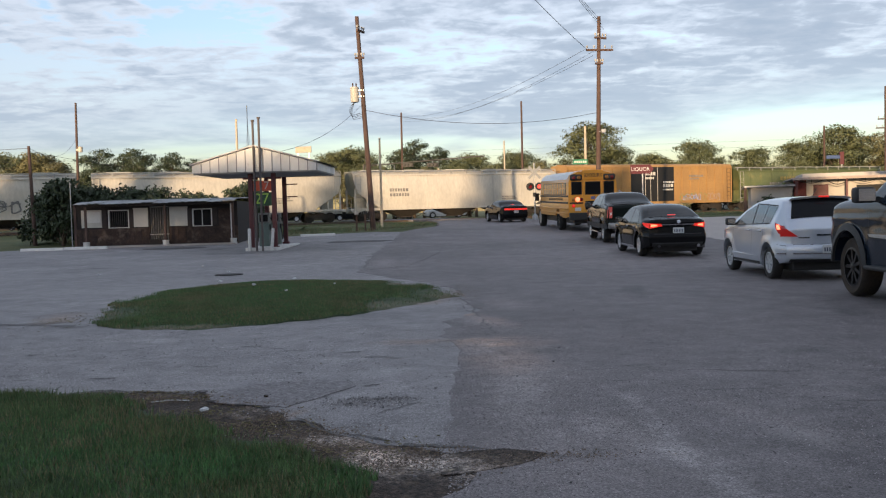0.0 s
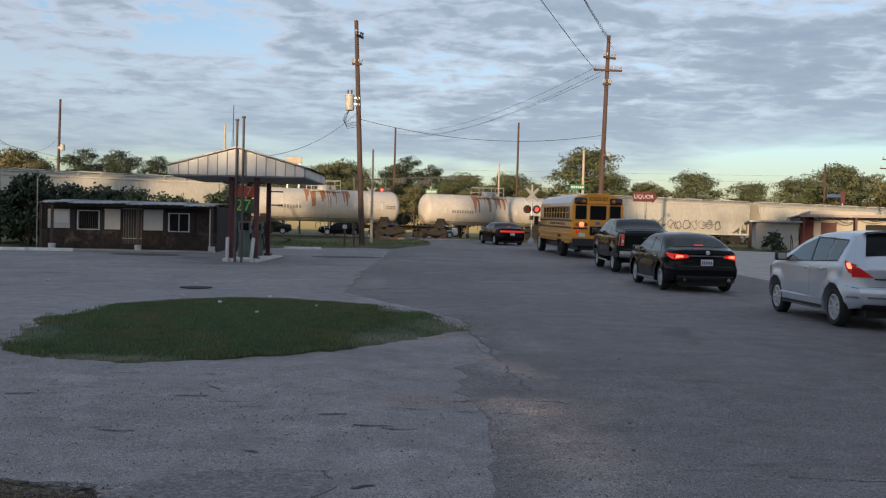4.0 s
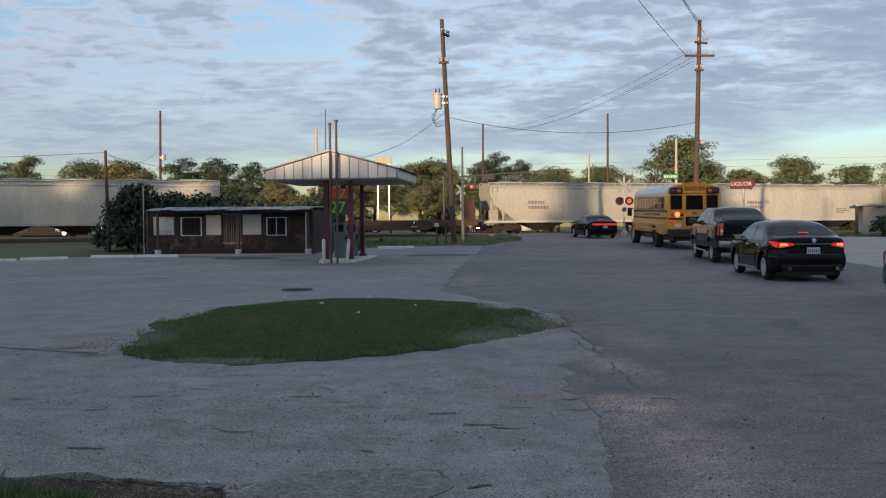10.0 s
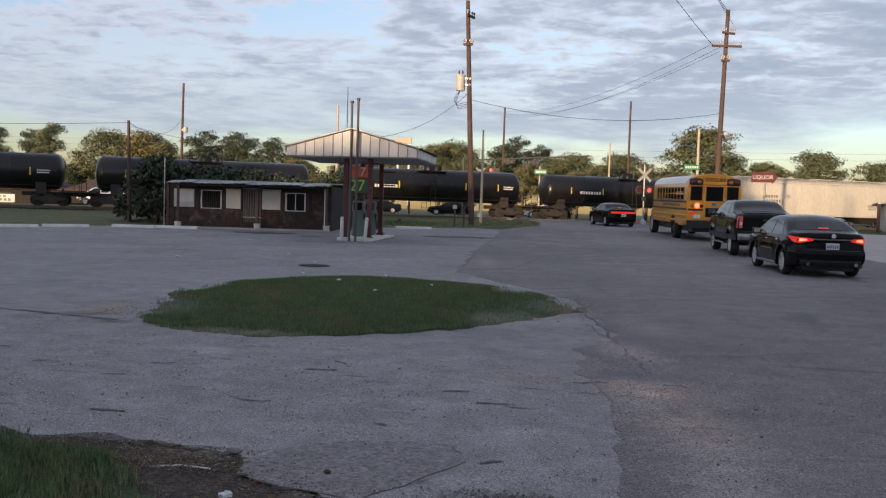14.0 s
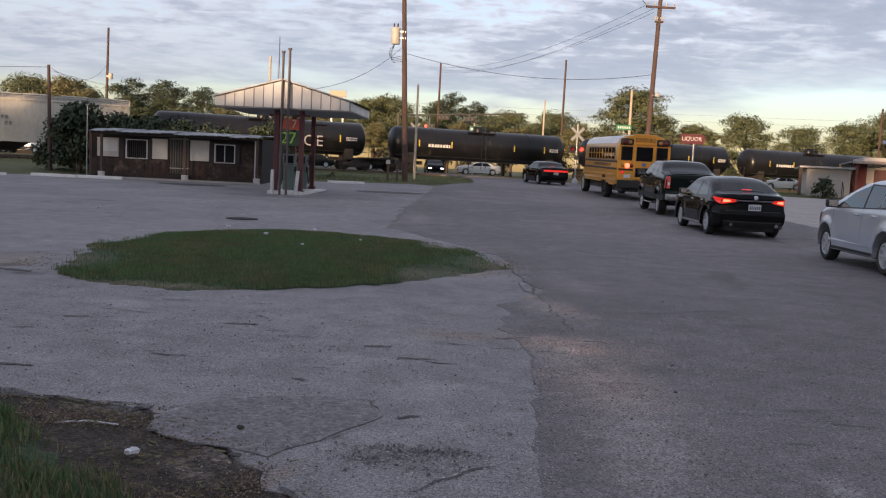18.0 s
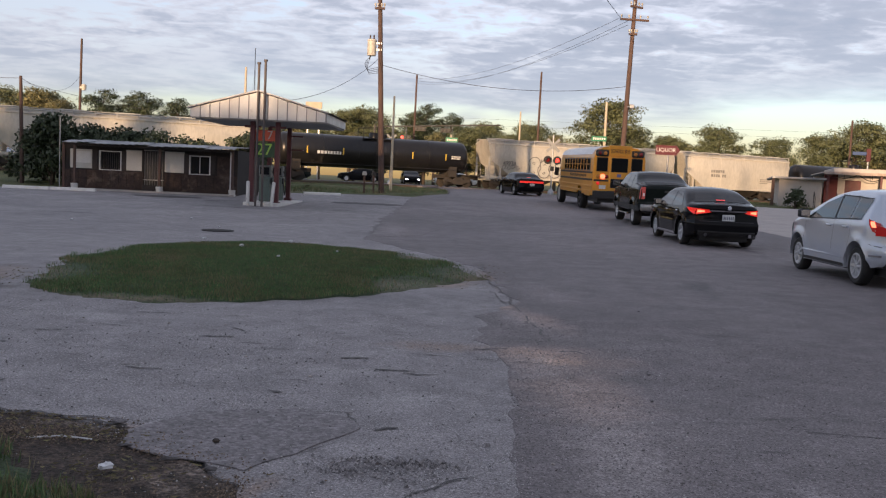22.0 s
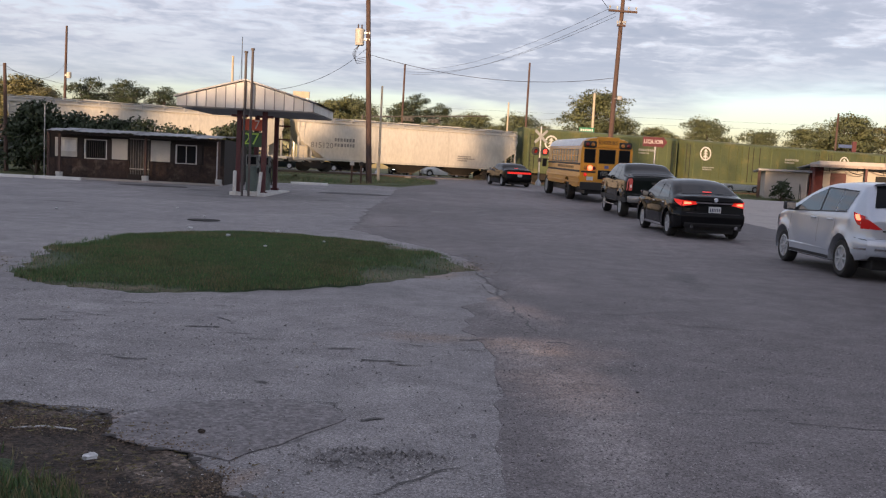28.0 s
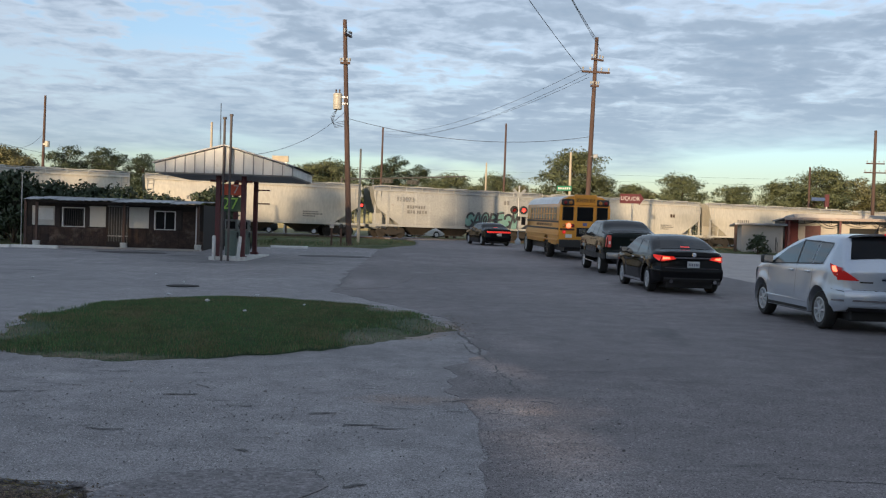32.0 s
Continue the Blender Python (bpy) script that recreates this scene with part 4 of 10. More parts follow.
def scrawl(parent, x0, x1, y, z0, z1, material, seed, n=9, label="sprayed graffiti lettering"):
    """Loose looping strokes of spray paint, flat on the side."""
    rr = random.Random(seed)
    bm = bmesh.new()
    step = (x1 - x0) / n
    for k in range(n):
        cx, cz = x0 + (k + 0.5) * step, (z0 + z1) / 2
        pts, a0 = [], rr.uniform(0, 6)
        for i in range(9):
            a = a0 + i * rr.uniform(0.6, 1.1)
            pts.append((cx + math.cos(a) * step * rr.uniform(0.25, 0.62), cz + math.sin(a) * (z1 - z0) * rr.uniform(0.3, 0.55)))
        w = (z1 - z0) * rr.uniform(0.022, 0.06)
        for (ax, az), (bx, bz) in zip(pts[:-1], pts[1:]):
            d = Vector((bx - ax, bz - az))
            if d.length < 1e-3:
                continue
            nrm = Vector((-d.y, d.x)).normalized() * w
            q = [(ax + nrm.x, az + nrm.y), (bx + nrm.x, bz + nrm.y), (bx - nrm.x, bz - nrm.y), (ax - nrm.x, az - nrm.y)]
            bm.faces.new([bm.verts.new((u, y - 0.001 * k, v)) for u, v in q])
    return part("graffiti", bm, material, parent, label)


M_TEAL = mat("spray_teal", (0.12, 0.26, 0.23), (0.20, 0.32, 0.29), scale=2, rough=0.6)


def strokes(name, paths, y, w, material, parent, label=""):
    """Flat bands of paint along paths in the plane of a car side."""
    bm = bmesh.new()
    for k, pts in enumerate(paths):
        for (ax, az), (bx, bz) in zip(pts[:-1], pts[1:]):
            d = Vector((bx - ax, bz - az))
            if d.length > 1e-4:
                nv, e = Vector((-d.y, d.x)).normalized() * w, d.normalized() * w * 0.5
                bm.faces.new([bm.verts.new((u, y - 0.0005 * k, v)) for u, v in ((ax - e.x + nv.x, az - e.y + nv.y), (bx + e.x + nv.x, bz + e.y + nv.y), (bx + e.x - nv.x, bz + e.y - nv.y), (ax - e.x - nv.x, az - e.y - nv.y))])
    o = part(name, bm, material, parent, label)
    o["kind"] = "stuff"
    return o


M_SPRAYDARK = mat("spray_dark", (0.035, 0.035, 0.042), (0.08, 0.08, 0.09), scale=2, fine=0.4, rough=0.6)


def arc(cx, cz, rx, rz, a, b, n=10):
    return [(cx + rx * math.cos(radians(a + (b - a) * i / n)), cz + rz * math.sin(radians(a + (b - a) * i / n))) for i in range(n + 1)]


# strokes of letters in a unit box
GLYPHS = [[arc(0.35, 0.76, 0.55, 0.24, 100, -90), arc(0.35, 0.26, 0.62, 0.26, 90, -100), [(0.1, 0.0), (0.2, 1.05)]],
          [[(-0.05, 0.0), (0.42, 1.1), (0.6, 1.08), (0.95, -0.05)], [(0.2, 0.36), (0.85, 0.42)]],
          [[(0.0, -0.05), (0.18, 1.05), (0.5, 0.4), (0.85, 1.1), (1.0, 0.0)]],
          [arc(0.5, 0.5, 0.48, 0.52, 20, 370, 16), arc(0.5, 0.5, 0.18, 0.24, 0, 360, 10)],
          [arc(0.55, 0.75, 0.45, 0.27, 20, 200), arc(0.45, 0.27, 0.5, 0.27, 60, -150)],
          [[(0.9, 1.0), (0.1, 0.92), (0.15, 0.05), (0.95, 0.0)], [(0.15, 0.5), (0.75, 0.56)]]]


def tags_block(parent, x0, x1, y, z0, z1, order, seed, fill=None, w=0.08):
    """A painted name: slanted letters with heavy dark strokes over a rounded patch of colour."""
    rr = random.Random(seed)
    step = (x1 - x0) / len(order)
    for k, g in enumerate(order):
        a, wd = x0 + k * step - 0.04, step * rr.uniform(0.95, 1.15)
        lo, hi = z0 + rr.uniform(-0.08, 0.10), z1 + rr.uniform(-0.2, 0.12)

        def to(p):
            return (a + wd * p[0] + 0.18 * p[1], lo + (hi - lo) * p[1])

        bm = bmesh.new()
        bm.faces.new([bm.verts.new((to(p)[0], y - 0.001 * (k % 3), to(p)[1])) for p in arc(0.5, 0.5, 0.62, 0.60, 0, 342, 18)])
        letter = part("graffiti_letter", bm, fill or M_TEAL, parent, "filled slanted graffiti letter")
        strokes("outline", [[to(p) for p in q] for q in GLYPHS[g]], y - 0.006 - 0.002 * (k % 3), w * rr.uniform(0.8, 1.15), M_SPRAYDARK, letter)


def bubbles(parent, x0, x1, y, z0, z1, n, seed):
    """Round throw-up letters, outlined in dark paint on a thin grey fill."""
    rr = random.Random(seed)
    step = (x1 - x0) / n
    grey = mat("spray_thin_grey", (0.40, 0.40, 0.37), (0.48, 0.465, 0.41), scale=2, rough=0.6)
    for k in range(n):
        cx, rx = x0 + (k + 0.5) * step, step * rr.uniform(0.48, 0.58)
        top, low = z1 - rr.uniform(0, 0.30), z0 + rr.uniform(-0.05, 0.1)
        cz, rz, waist, ph = (top + low) / 2, (top - low) / 2, rr.uniform(0.12, 0.4), rr.uniform(-0.2, 0.2)
        edge = []
        for i in range(25):
            c, q = math.cos(i * math.pi / 12), math.sin(i * math.pi / 12)
            edge.append((cx + rx * math.copysign(abs(c) ** 0.7, c) * (1 - waist * math.exp(-((q - ph) / 0.28) ** 2)) + 0.08 * q, cz + rz * math.copysign(abs(q) ** 0.9, q)))
        bm = bmesh.new()
        bm.faces.new([bm.verts.new((u, y - 0.002 * (k % 2), v)) for u, v in edge[:-1]])
        letter = part("graffiti_letter", bm, grey, parent, "round outlined graffiti letter")
        inner = [arc(cx + rr.uniform(-0.1, 0.1), cz + rz * f, rx * 0.22, rz * 0.10, a0, a0 + rr.uniform(120, 330), 8) for f, a0 in ((0.45, rr.uniform(0, 90)), (-0.45, rr.uniform(0, 200)))]
        strokes("outline", [edge] + inner, y - 0.008 - 0.002 * (k % 2), 0.040 * rr.uniform(0.7, 1.1), TAGS[0], letter)


def hopper(L, H=4.30, paint=None, seed=0, name="hopper_car", label="", ribs=0):
    """A covered hopper: rounded sides on slope-cut ends, bays below, roof hatches with a running board."""
    paint = paint or M_HOPPER
    rr = random.Random(seed)
    car = empty(name, Matrix(), label or "pale covered hopper car with weathered smooth sides", "freight car", "freight train")
    hb, slope = L / 2 - 0.55, 2.3
    z0, zk, w = 1.06, 1.9, 1.50
    sec = [(w - 0.05, z0), (w, 1.35), (w + 0.02, 2.4), (w - 0.02, 3.3), (w - 0.14, H - 0.42), (w - 0.42, H - 0.20), (0.62, H - 0.06), (0.0, H - 0.02)]
    full = [(y, z) for y, z in sec] + [(-y, z) for y, z in sec[-2::-1]]
    bm = bmesh.new()
    rows = []
    xs = [-1, -0.995, -0.5, 0, 0.5, 0.995, 1]
    for u in xs:
        row = []
        for y, z in full:
            t = max(0.0, min(1.0, (zk + 0.7 - z) / (zk + 0.7 - z0)))
            half = hb - slope * t
            k = 0.985 if abs(u) == 1 else 1.0
            row.append((u * half, y * k, z))
        rows.append(row)
    vs = grid(bm, rows)
    bm.faces.new(vs[0])
    bm.faces.new(vs[-1][::-1])
    for r0, r1 in zip(vs[:-1], vs[1:]):
        bm.faces.new((r0[0], r1[0], r1[-1], r0[-1]))
    part("body", bm, paint, car, smooth=35)
    # side sill, top rim, band round the middle, ribs
    for sd in (-1, 1):
        bm = bmesh.new()
        box(bm, -hb - 0.3, hb + 0.3, sd * 1.44 - 0.06, sd * 1.44 + 0.06, 0.92, 1.10, bev=0.015)
        part("side_sill", bm, paint, car)
        bm = bmesh.new()
        box(bm, -hb, hb, sd * (w - 0.10) - 0.05, sd * (w - 0.10) + 0.05, H - 0.46, H - 0.36, bev=0.01)
        part("top_rim", bm, paint, car)
    for x in ([-hb * 0.33, hb * 0.33] if not ribs else [hb * (2 * k / (ribs + 1) - 1) for k in range(1, ribs + 1)]):
        for sd in (-1, 1):
            bm = bmesh.new()
            pr = [(sd * (y + 0.025), z) for y, z in sec[:6]]
            grid(bm, [[(x + dx, y, z) for y, z in pr] for dx in (-0.09, 0.09)])
            grid(bm, [[(x + dx, y - sd * 0.05, z) for y, z in pr] for dx in (-0.09, -0.0901)])
            part("side_band" if not ribs else "rib", bm, paint, car)
    # running board with brackets, hatches
    bm = bmesh.new()
    for sd in (-1, 1):
        box(bm, -hb, hb, sd * 1.02 - 0.22, sd * 1.02 + 0.22, H - 0.03, H + 0.02)
    n = int(L / 1.5)
    for k in range(n + 1):
        x = -hb + 2 * hb * k / n
        for sd in (-1, 1):
            box(bm, x - 0.03, x + 0.03, sd * 1.24 - 0.03, sd * 1.24 + 0.03, H - 0.34, H + 0.0)
    part("running_board", bm, M_GREYP, car, "grey steel roof walkway")
    for k in range(5):
        x = -hb * 0.8 + hb * 1.6 * k / 4
        bm = bmesh.new()
        box(bm, x - 0.9, x + 0.9, -0.5, 0.5, H - 0.05, H + 0.10, bev=0.04)
        part("roof_hatch", bm, paint, car)
    # bays
    nb = 3 if L > 15 else 2
    span = 2 * (hb - slope - 0.2)
    for k in range(nb):
        xa, xb = -span / 2 + span * k / nb, -span / 2 + span * (k + 1) / nb
        bm = bmesh.new()
        rows = [[(xa + 0.35, -1.25, 1.06), (xb - 0.35, -1.25, 1.06), (xb - 0.35, 1.25, 1.06), (xa + 0.35, 1.25, 1.06)], [((xa + xb) / 2 - 0.5, -0.5, 0.34), ((xa + xb) / 2 + 0.5, -0.5, 0.34), ((xa + xb) / 2 + 0.5, 0.5, 0.34), ((xa + xb) / 2 - 0.5, 0.5, 0.34)]]
        vs = grid(bm, rows, close=True)
        bm.faces.new(vs[1][::-1])
        box(bm, (xa + xb) / 2 - 0.55, (xa + xb) / 2 + 0.55, -0.75, 0.75, 0.26, 0.34)
        part("discharge_bay", bm, M_UNDER, car, "dark discharge bay")
    # end frames: posts, sloping braces, platform, ladders
    for sd in (-1, 1):
        bm = bmesh.new()
        box(bm, sd * (hb - 2.6) - 0.0, sd * (hb + 0.35), -0.25, 0.25, 0.72, 1.0)
        box(bm, sd * (hb + 0.1) - 0.12, sd * (hb + 0.1) + 0.25, -1.45, 1.45, 0.86, 1.10)
        for y in (-1.36, 1.36):
            box(bm, sd * (hb - 0.12) - 0.07, sd * (hb - 0.12) + 0.07, y - 0.06, y + 0.06, 1.0, 2.75)
            box(bm, sd * (hb - 1.15) - 0.06, sd * (hb - 1.15) + 0.06, y - 0.06, y + 0.06, 1.0, 2.1)
        box(bm, sd * (hb - 0.9) - 0.5, sd * (hb - 0.9) + 0.5, -0.12, 0.12, 1.0, 2.0)
        part("end_frame", bm, paint, car)
        for y in (-1.50, 1.50):
            ladder(car, sd * (hb - 0.35), y, 0.7, H - 0.4, M_GREYP)
        truck_parts(car, sd * (hb - 1.75))
    couplers(car, L / 2)
    bars(car, -hb + 2.9 + rr.random(), -1.535, 2.75, [(1.5, 0.26), (1.7, 0.26)], M_INK, seed)
    bars(car, hb * 0.42, -1.535, 1.9 + 0.3 * rr.random(), [(1.2, 0.11), (1.5, 0.11), (0.9, 0.11)], M_INK, seed + 1)
    return car


def tank(L, paint, seed=0, label="", rusty=False, R=1.32, zc=2.50):
    car = empty("tank_car", Matrix(), label or "black tank car with a rounded shell and top fittings", "freight car", "freight train")
    rr = random.Random(seed)
    hb = L / 2 - 1.05
    bm = bmesh.new()
    prof = [(0.05, -hb), (R * 0.45, -hb + 0.05), (R * 0.75, -hb + 0.18), (R * 0.93, -hb + 0.36), (R, -hb + 0.6), (R, -hb * 0.5), (R, -0.1), (R, 0.1), (R, hb * 0.5), (R, hb - 0.6), (R * 0.93, hb - 0.36), (R * 0.75, hb - 0.18), (R * 0.45, hb - 0.05), (0.05, hb)]
    lathe(bm, prof, Matrix.Translation((0, 0, zc)) @ pose(0, 0, 0, 0, 90, 0), 36)
    part("tank_shell", bm, paint, car, smooth=40)
    for x in (-hb * 0.55, 0.0, hb * 0.55):
        bm = bmesh.new()
        lathe(bm, [(R + 0.012, -0.07), (R + 0.022, -0.05), (R + 0.022, 0.05), (R + 0.012, 0.07)], Matrix.Translation((x, 0, zc)) @ pose(0, 0, 0, 0, 90, 0), 36)
        part("shell_seam", bm, paint, car, smooth=40)
    # fittings on top with a railed platform
    bm = bmesh.new()
    lathe(bm, [(0.48, 0), (0.48, 0.34), (0.42, 0.42), (0.1, 0.46)], Matrix.Translation((0, 0, zc + R - 0.08)), 20)
    box(bm, 0.7, 1.0, -0.2, 0.2, zc + R - 0.05, zc + R + 0.25, bev=0.03)
    part("manway", bm, paint, car, smooth=40)
    bm = bmesh.new()
    zt = zc + R * 0.9
    for y in (-0.85, 0.85):
        for x in (-1.2, 0.0, 1.2):
            cyl(bm, (x, y, zt - 0.2), (x, y, zt + 0.85), 0.025, n=6)
        for h in (0.45, 0.85):
            cyl(bm, (-1.2, y, zt + h), (1.2, y, zt + h), 0.022, n=6)
    for x in (-1.2, 1.2):
        cyl(bm, (x, -0.85, zt + 0.85), (x, 0.85, zt + 0.85), 0.022, n=6)
    box(bm, -1.25, 1.25, -0.95, -0.5, zt - 0.06, zt - 0.02)
    box(bm, -1.25, 1.25, 0.5, 0.95, zt - 0.06, zt - 0.02)
    part("platform_rail", bm, M_BLACK if not rusty else M_WHITEP, car)
    for y in (-R - 0.10, R + 0.10):
        ladder(car, 0, y, 0.55, zc + R * 0.8, M_BLACK if not rusty else M_WHITEP)
    # side handrails, end platforms
    bm = bmesh.new()
    for y in (-R - 0.16, R + 0.16):
        cyl(bm, (-hb, y, 1.45), (hb, y, 1.45), 0.022, n=6)
        for k in range(7):
            x = -hb + 2 * hb * k / 6
            cyl(bm, (x, y, 1.45), (x, y * 0.92, 1.42), 0.02, n=5)
    part("handrail", bm, M_BLACK, car)
    for sd in (-1, 1):
        bm = bmesh.new()
        box(bm, sd * (hb + 0.35) - 0.55, sd * (hb + 0.35) + 0.55, -1.45, 1.45, 0.98, 1.08)
        box(bm, sd * (hb - 1.5) - 0.35, sd * (hb - 1.5) + 0.35, -1.05, 1.05, 0.85, 1.75)
        box(bm, sd * (hb - 1.0) - 1.9, sd * (hb - 1.0) + 1.9, -0.25, 0.25, 0.72, 1.02)
        for y in (-1.4, 1.4):
            cyl(bm, (sd * (hb + 0.8), y, 0.6), (sd * (hb + 0.8), y, 2.0), 0.025, n=6)
        cyl(bm, (sd * (hb + 0.8), -1.4, 2.0), (sd * (hb + 0.8), 1.4, 2.0), 0.025, n=6)
        part("end_platform", bm, M_UNDER, car)
        truck_parts(car, sd * (hb - 0.95))
    couplers(car, L / 2)
    for u in (-0.72, -0.36, 0.36, 0.72):
        bm = bmesh.new()
        box(bm, u * hb - 0.05, u * hb + 0.05, -R * 1.0 - 0.012, -R * 1.0 - 0.004, zc - 0.3, zc + 0.25)
        part("reflector", bm, M_YELLOW if not rusty else M_INKW, car, "yellow reflector strip")
    ink = M_INK if rusty else M_INKW
    bars(car, -hb * 0.62, -R * 1.0 - 0.012, zc - 0.05, [(1.9, 0.24)], ink, seed, "white lettering on the tank shell")
    bars(car, hb * 0.78, -R * 1.0 - 0.012, zc + 0.10, [(0.8, 0.10), (0.8, 0.10)], ink, seed + 2, "small white lettering")
    return car


def boxcar(L, paint, seed=0, H=4.85, label="", door=None, ring=False, dark=False, dw=1.6):
    car = empty("box_car", Matrix(), label, "freight car", "freight train")
    hb, w, z0 = L / 2 - 0.5, 1.50, 0.98
    bm = bmesh.new()
    sec = [(-w, z0), (-w, H - 0.28), (-w * 0.92, H - 0.12), (0, H), (w * 0.92, H - 0.12), (w, H - 0.28), (w, z0)]
    vs = grid(bm, [[(x, y, z) for y, z in sec] for x in (-hb, hb)])
    bm.faces.new(vs[0])
    bm.faces.new(vs[1][::-1])
    bm.faces.new((vs[0][0], vs[1][0], vs[1][-1], vs[0][-1]))
    part("body", bm, paint, car)
    n = int(L / 1.05)
    rib = None
    for k in range(n + 1):
        x = -hb + 2 * hb * k / n
        if abs(x) < dw + 0.15:
            continue
        for sd in (-1, 1):
            if rib is None:
                bm = bmesh.new()
                box(bm, -0.045, 0.045, -0.035, 0.035, z0 + 0.15, H - 0.34, bev=0.012)
                rib = part("rib", bm, paint, car)
                rib.matrix_basis = pose(x, sd * (w + 0.03), 0)
            else:
                again(rib, pose(x, sd * (w + 0.03), 0))
    for sd in (-1, 1):
        bm = bmesh.new()
        box(bm, -dw, dw, sd * (w + 0.06) - 0.05, sd * (w + 0.06) + 0.05, z0 + 0.1, H - 0.35, bev=0.01)
        for z in (1.6, 2.3, 3.0, 3.7):
            box(bm, -dw + 0.1, dw - 0.1, sd * (w + 0.12) - 0.02, sd * (w + 0.12) + 0.02, z - 0.05, z + 0.05)
        d = part("sliding_door", bm, door or paint, car)
        bm = bmesh.new()
        for x in (-0.9, -0.3, 0.5):
            cyl(bm, (x, sd * (w + 0.16), z0 + 0.1), (x, sd * (w + 0.16), H - 0.4), 0.03, n=6)
        part("lock_rod", bm, M_GREYP if not dark else M_UNDER, d)
        bm = bmesh.new()
        box(bm, -hb, hb, sd * (w + 0.03) - 0.04, sd * (w + 0.03) + 0.04, z0 - 0.16, z0 + 0.12, bev=0.01)
        part("side_sill", bm, paint, car)
        bm = bmesh.new()
        box(bm, -hb, hb, sd * (w + 0.02) - 0.03, sd * (w + 0.02) + 0.03, H - 0.40, H - 0.27, bev=0.01)
        part("top_rim", bm, paint, car)
        ladder(car, sd * (hb - 0.35), -w - 0.06, 0.6, H - 0.5, M_UNDER if not dark else M_BLACK)
        bm = bmesh.new()
        box(bm, sd * (hb - 2.1) - 1.2, sd * (hb - 2.1) + 1.2, -0.3, 0.3, 0.6, 0.98)
        part("bolster", bm, M_UNDER, car)
        truck_parts(car, sd * (hb - 1.9))
    couplers(car, L / 2)
    if ring:
        bm = bmesh.new()
        c = Vector((-hb * 0.72, -w - 0.09, 3.55))
        for k in range(28):
            a0, a1 = 2 * math.pi * k / 28, 2 * math.pi * (k + 1) / 28
            bm.faces.new([bm.verts.new((c.x + r * math.cos(a), c.y, c.z + r * math.sin(a))) for r, a in ((0.66, a0), (0.66, a1), (0.52, a1), (0.52, a0))])
        for dz in (-0.28, 0.0, 0.26):
            hw = 0.34 - 0.25 * (dz + 0.3) * 0.8
            bm.faces.new([bm.verts.new(p) for p in ((c.x - hw, c.y - 0.002, c.z + dz - 0.08), (c.x + hw, c.y - 0.002, c.z + dz - 0.08), (c.x, c.y - 0.002, c.z + dz + 0.22))])
        box(bm, c.x - 0.05, c.x + 0.05, c.y - 0.004, c.y, c.z - 0.52, c.z + 0.1)
        part("emblem", bm, M_INKW, car, "white ring emblem")
    bars(car, hb * 0.45, -w - 0.10, 3.6, [(1.7, 0.2), (1.2, 0.13)], mat("faded_white_lettering", (0.36, 0.37, 0.34), rough=0.8) if not door else M_INK, seed, "lettering on the car side")
    bars(car, -hb * 0.75, -w - 0.10, 2.3, [(1.3, 0.12), (1.0, 0.12)], mat("faded_white_lettering", (0.36, 0.37, 0.34)) if not door else M_INK, seed + 3, "small lettering on the car side")
    return car


def flatcar(L):
    car = empty("flat_car", Matrix(), "rusty dark bulkhead flat car running empty", "freight car", "freight train")
    hb = L / 2 - 0.5
    bm = bmesh.new()
    box(bm, -hb, hb, -1.35, 1.35, 1.06, 1.18, bev=0.01)
    part("deck", bm, M_RUST, car)
    for sd in (-1, 1):
        bm = bmesh.new()
        pr = [(-hb, 1.10), (hb, 1.10), (hb, 0.72), (hb - 3.6, 0.70), (hb - 4.4, 0.36), (-hb + 4.4, 0.36), (-hb + 3.6, 0.70), (-hb, 0.72)]
        a = [bm.verts.new((x, sd * 1.30, z)) for x, z in pr]
        b = [bm.verts.new((x, sd * 1.42, z)) for x, z in pr]
        bm.faces.new(a)
        bm.faces.new(b[::-1])
        for k in range(len(a)):
            bm.faces.new((a[k], b[k], b[(k + 1) % len(a)], a[(k + 1) % len(a)]))
        part("side_sill", bm, M_RUST, car)
        for k in range(9):
            bm = bmesh.new()
            x = -hb + 1.2 + (2 * hb - 2.4) * k / 8
            box(bm, x - 0.06, x + 0.06, sd * 1.46 - 0.05, sd * 1.46 + 0.05, 0.9, 1.1)
            box(bm, x - 0.28, x + 0.28, sd * 1.425 - 0.004, sd * 1.425 + 0.004, 0.62, 0.68)
            part("stake_pocket", bm, M_RUST if k % 3 else M_INKW, car)
        bm = bmesh.new()
        x = sd * (hb - 0.35)
        box(bm, x - 0.10, x + 0.10, -1.40, 1.40, 1.18, 3.05, bev=0.02)
        for y in (-1.3, -0.65, 0.0, 0.65, 1.3):
            box(bm, x - sd * 0.1 - 0.12, x - sd * 0.1 + 0.12, y - 0.06, y + 0.06, 1.18, 3.05)
        part("bulkhead", bm, M_RUST, car, "tall rusty end bulkhead")
        truck_parts(car, sd * (hb - 1.9))
    couplers(car, L / 2)
    return car


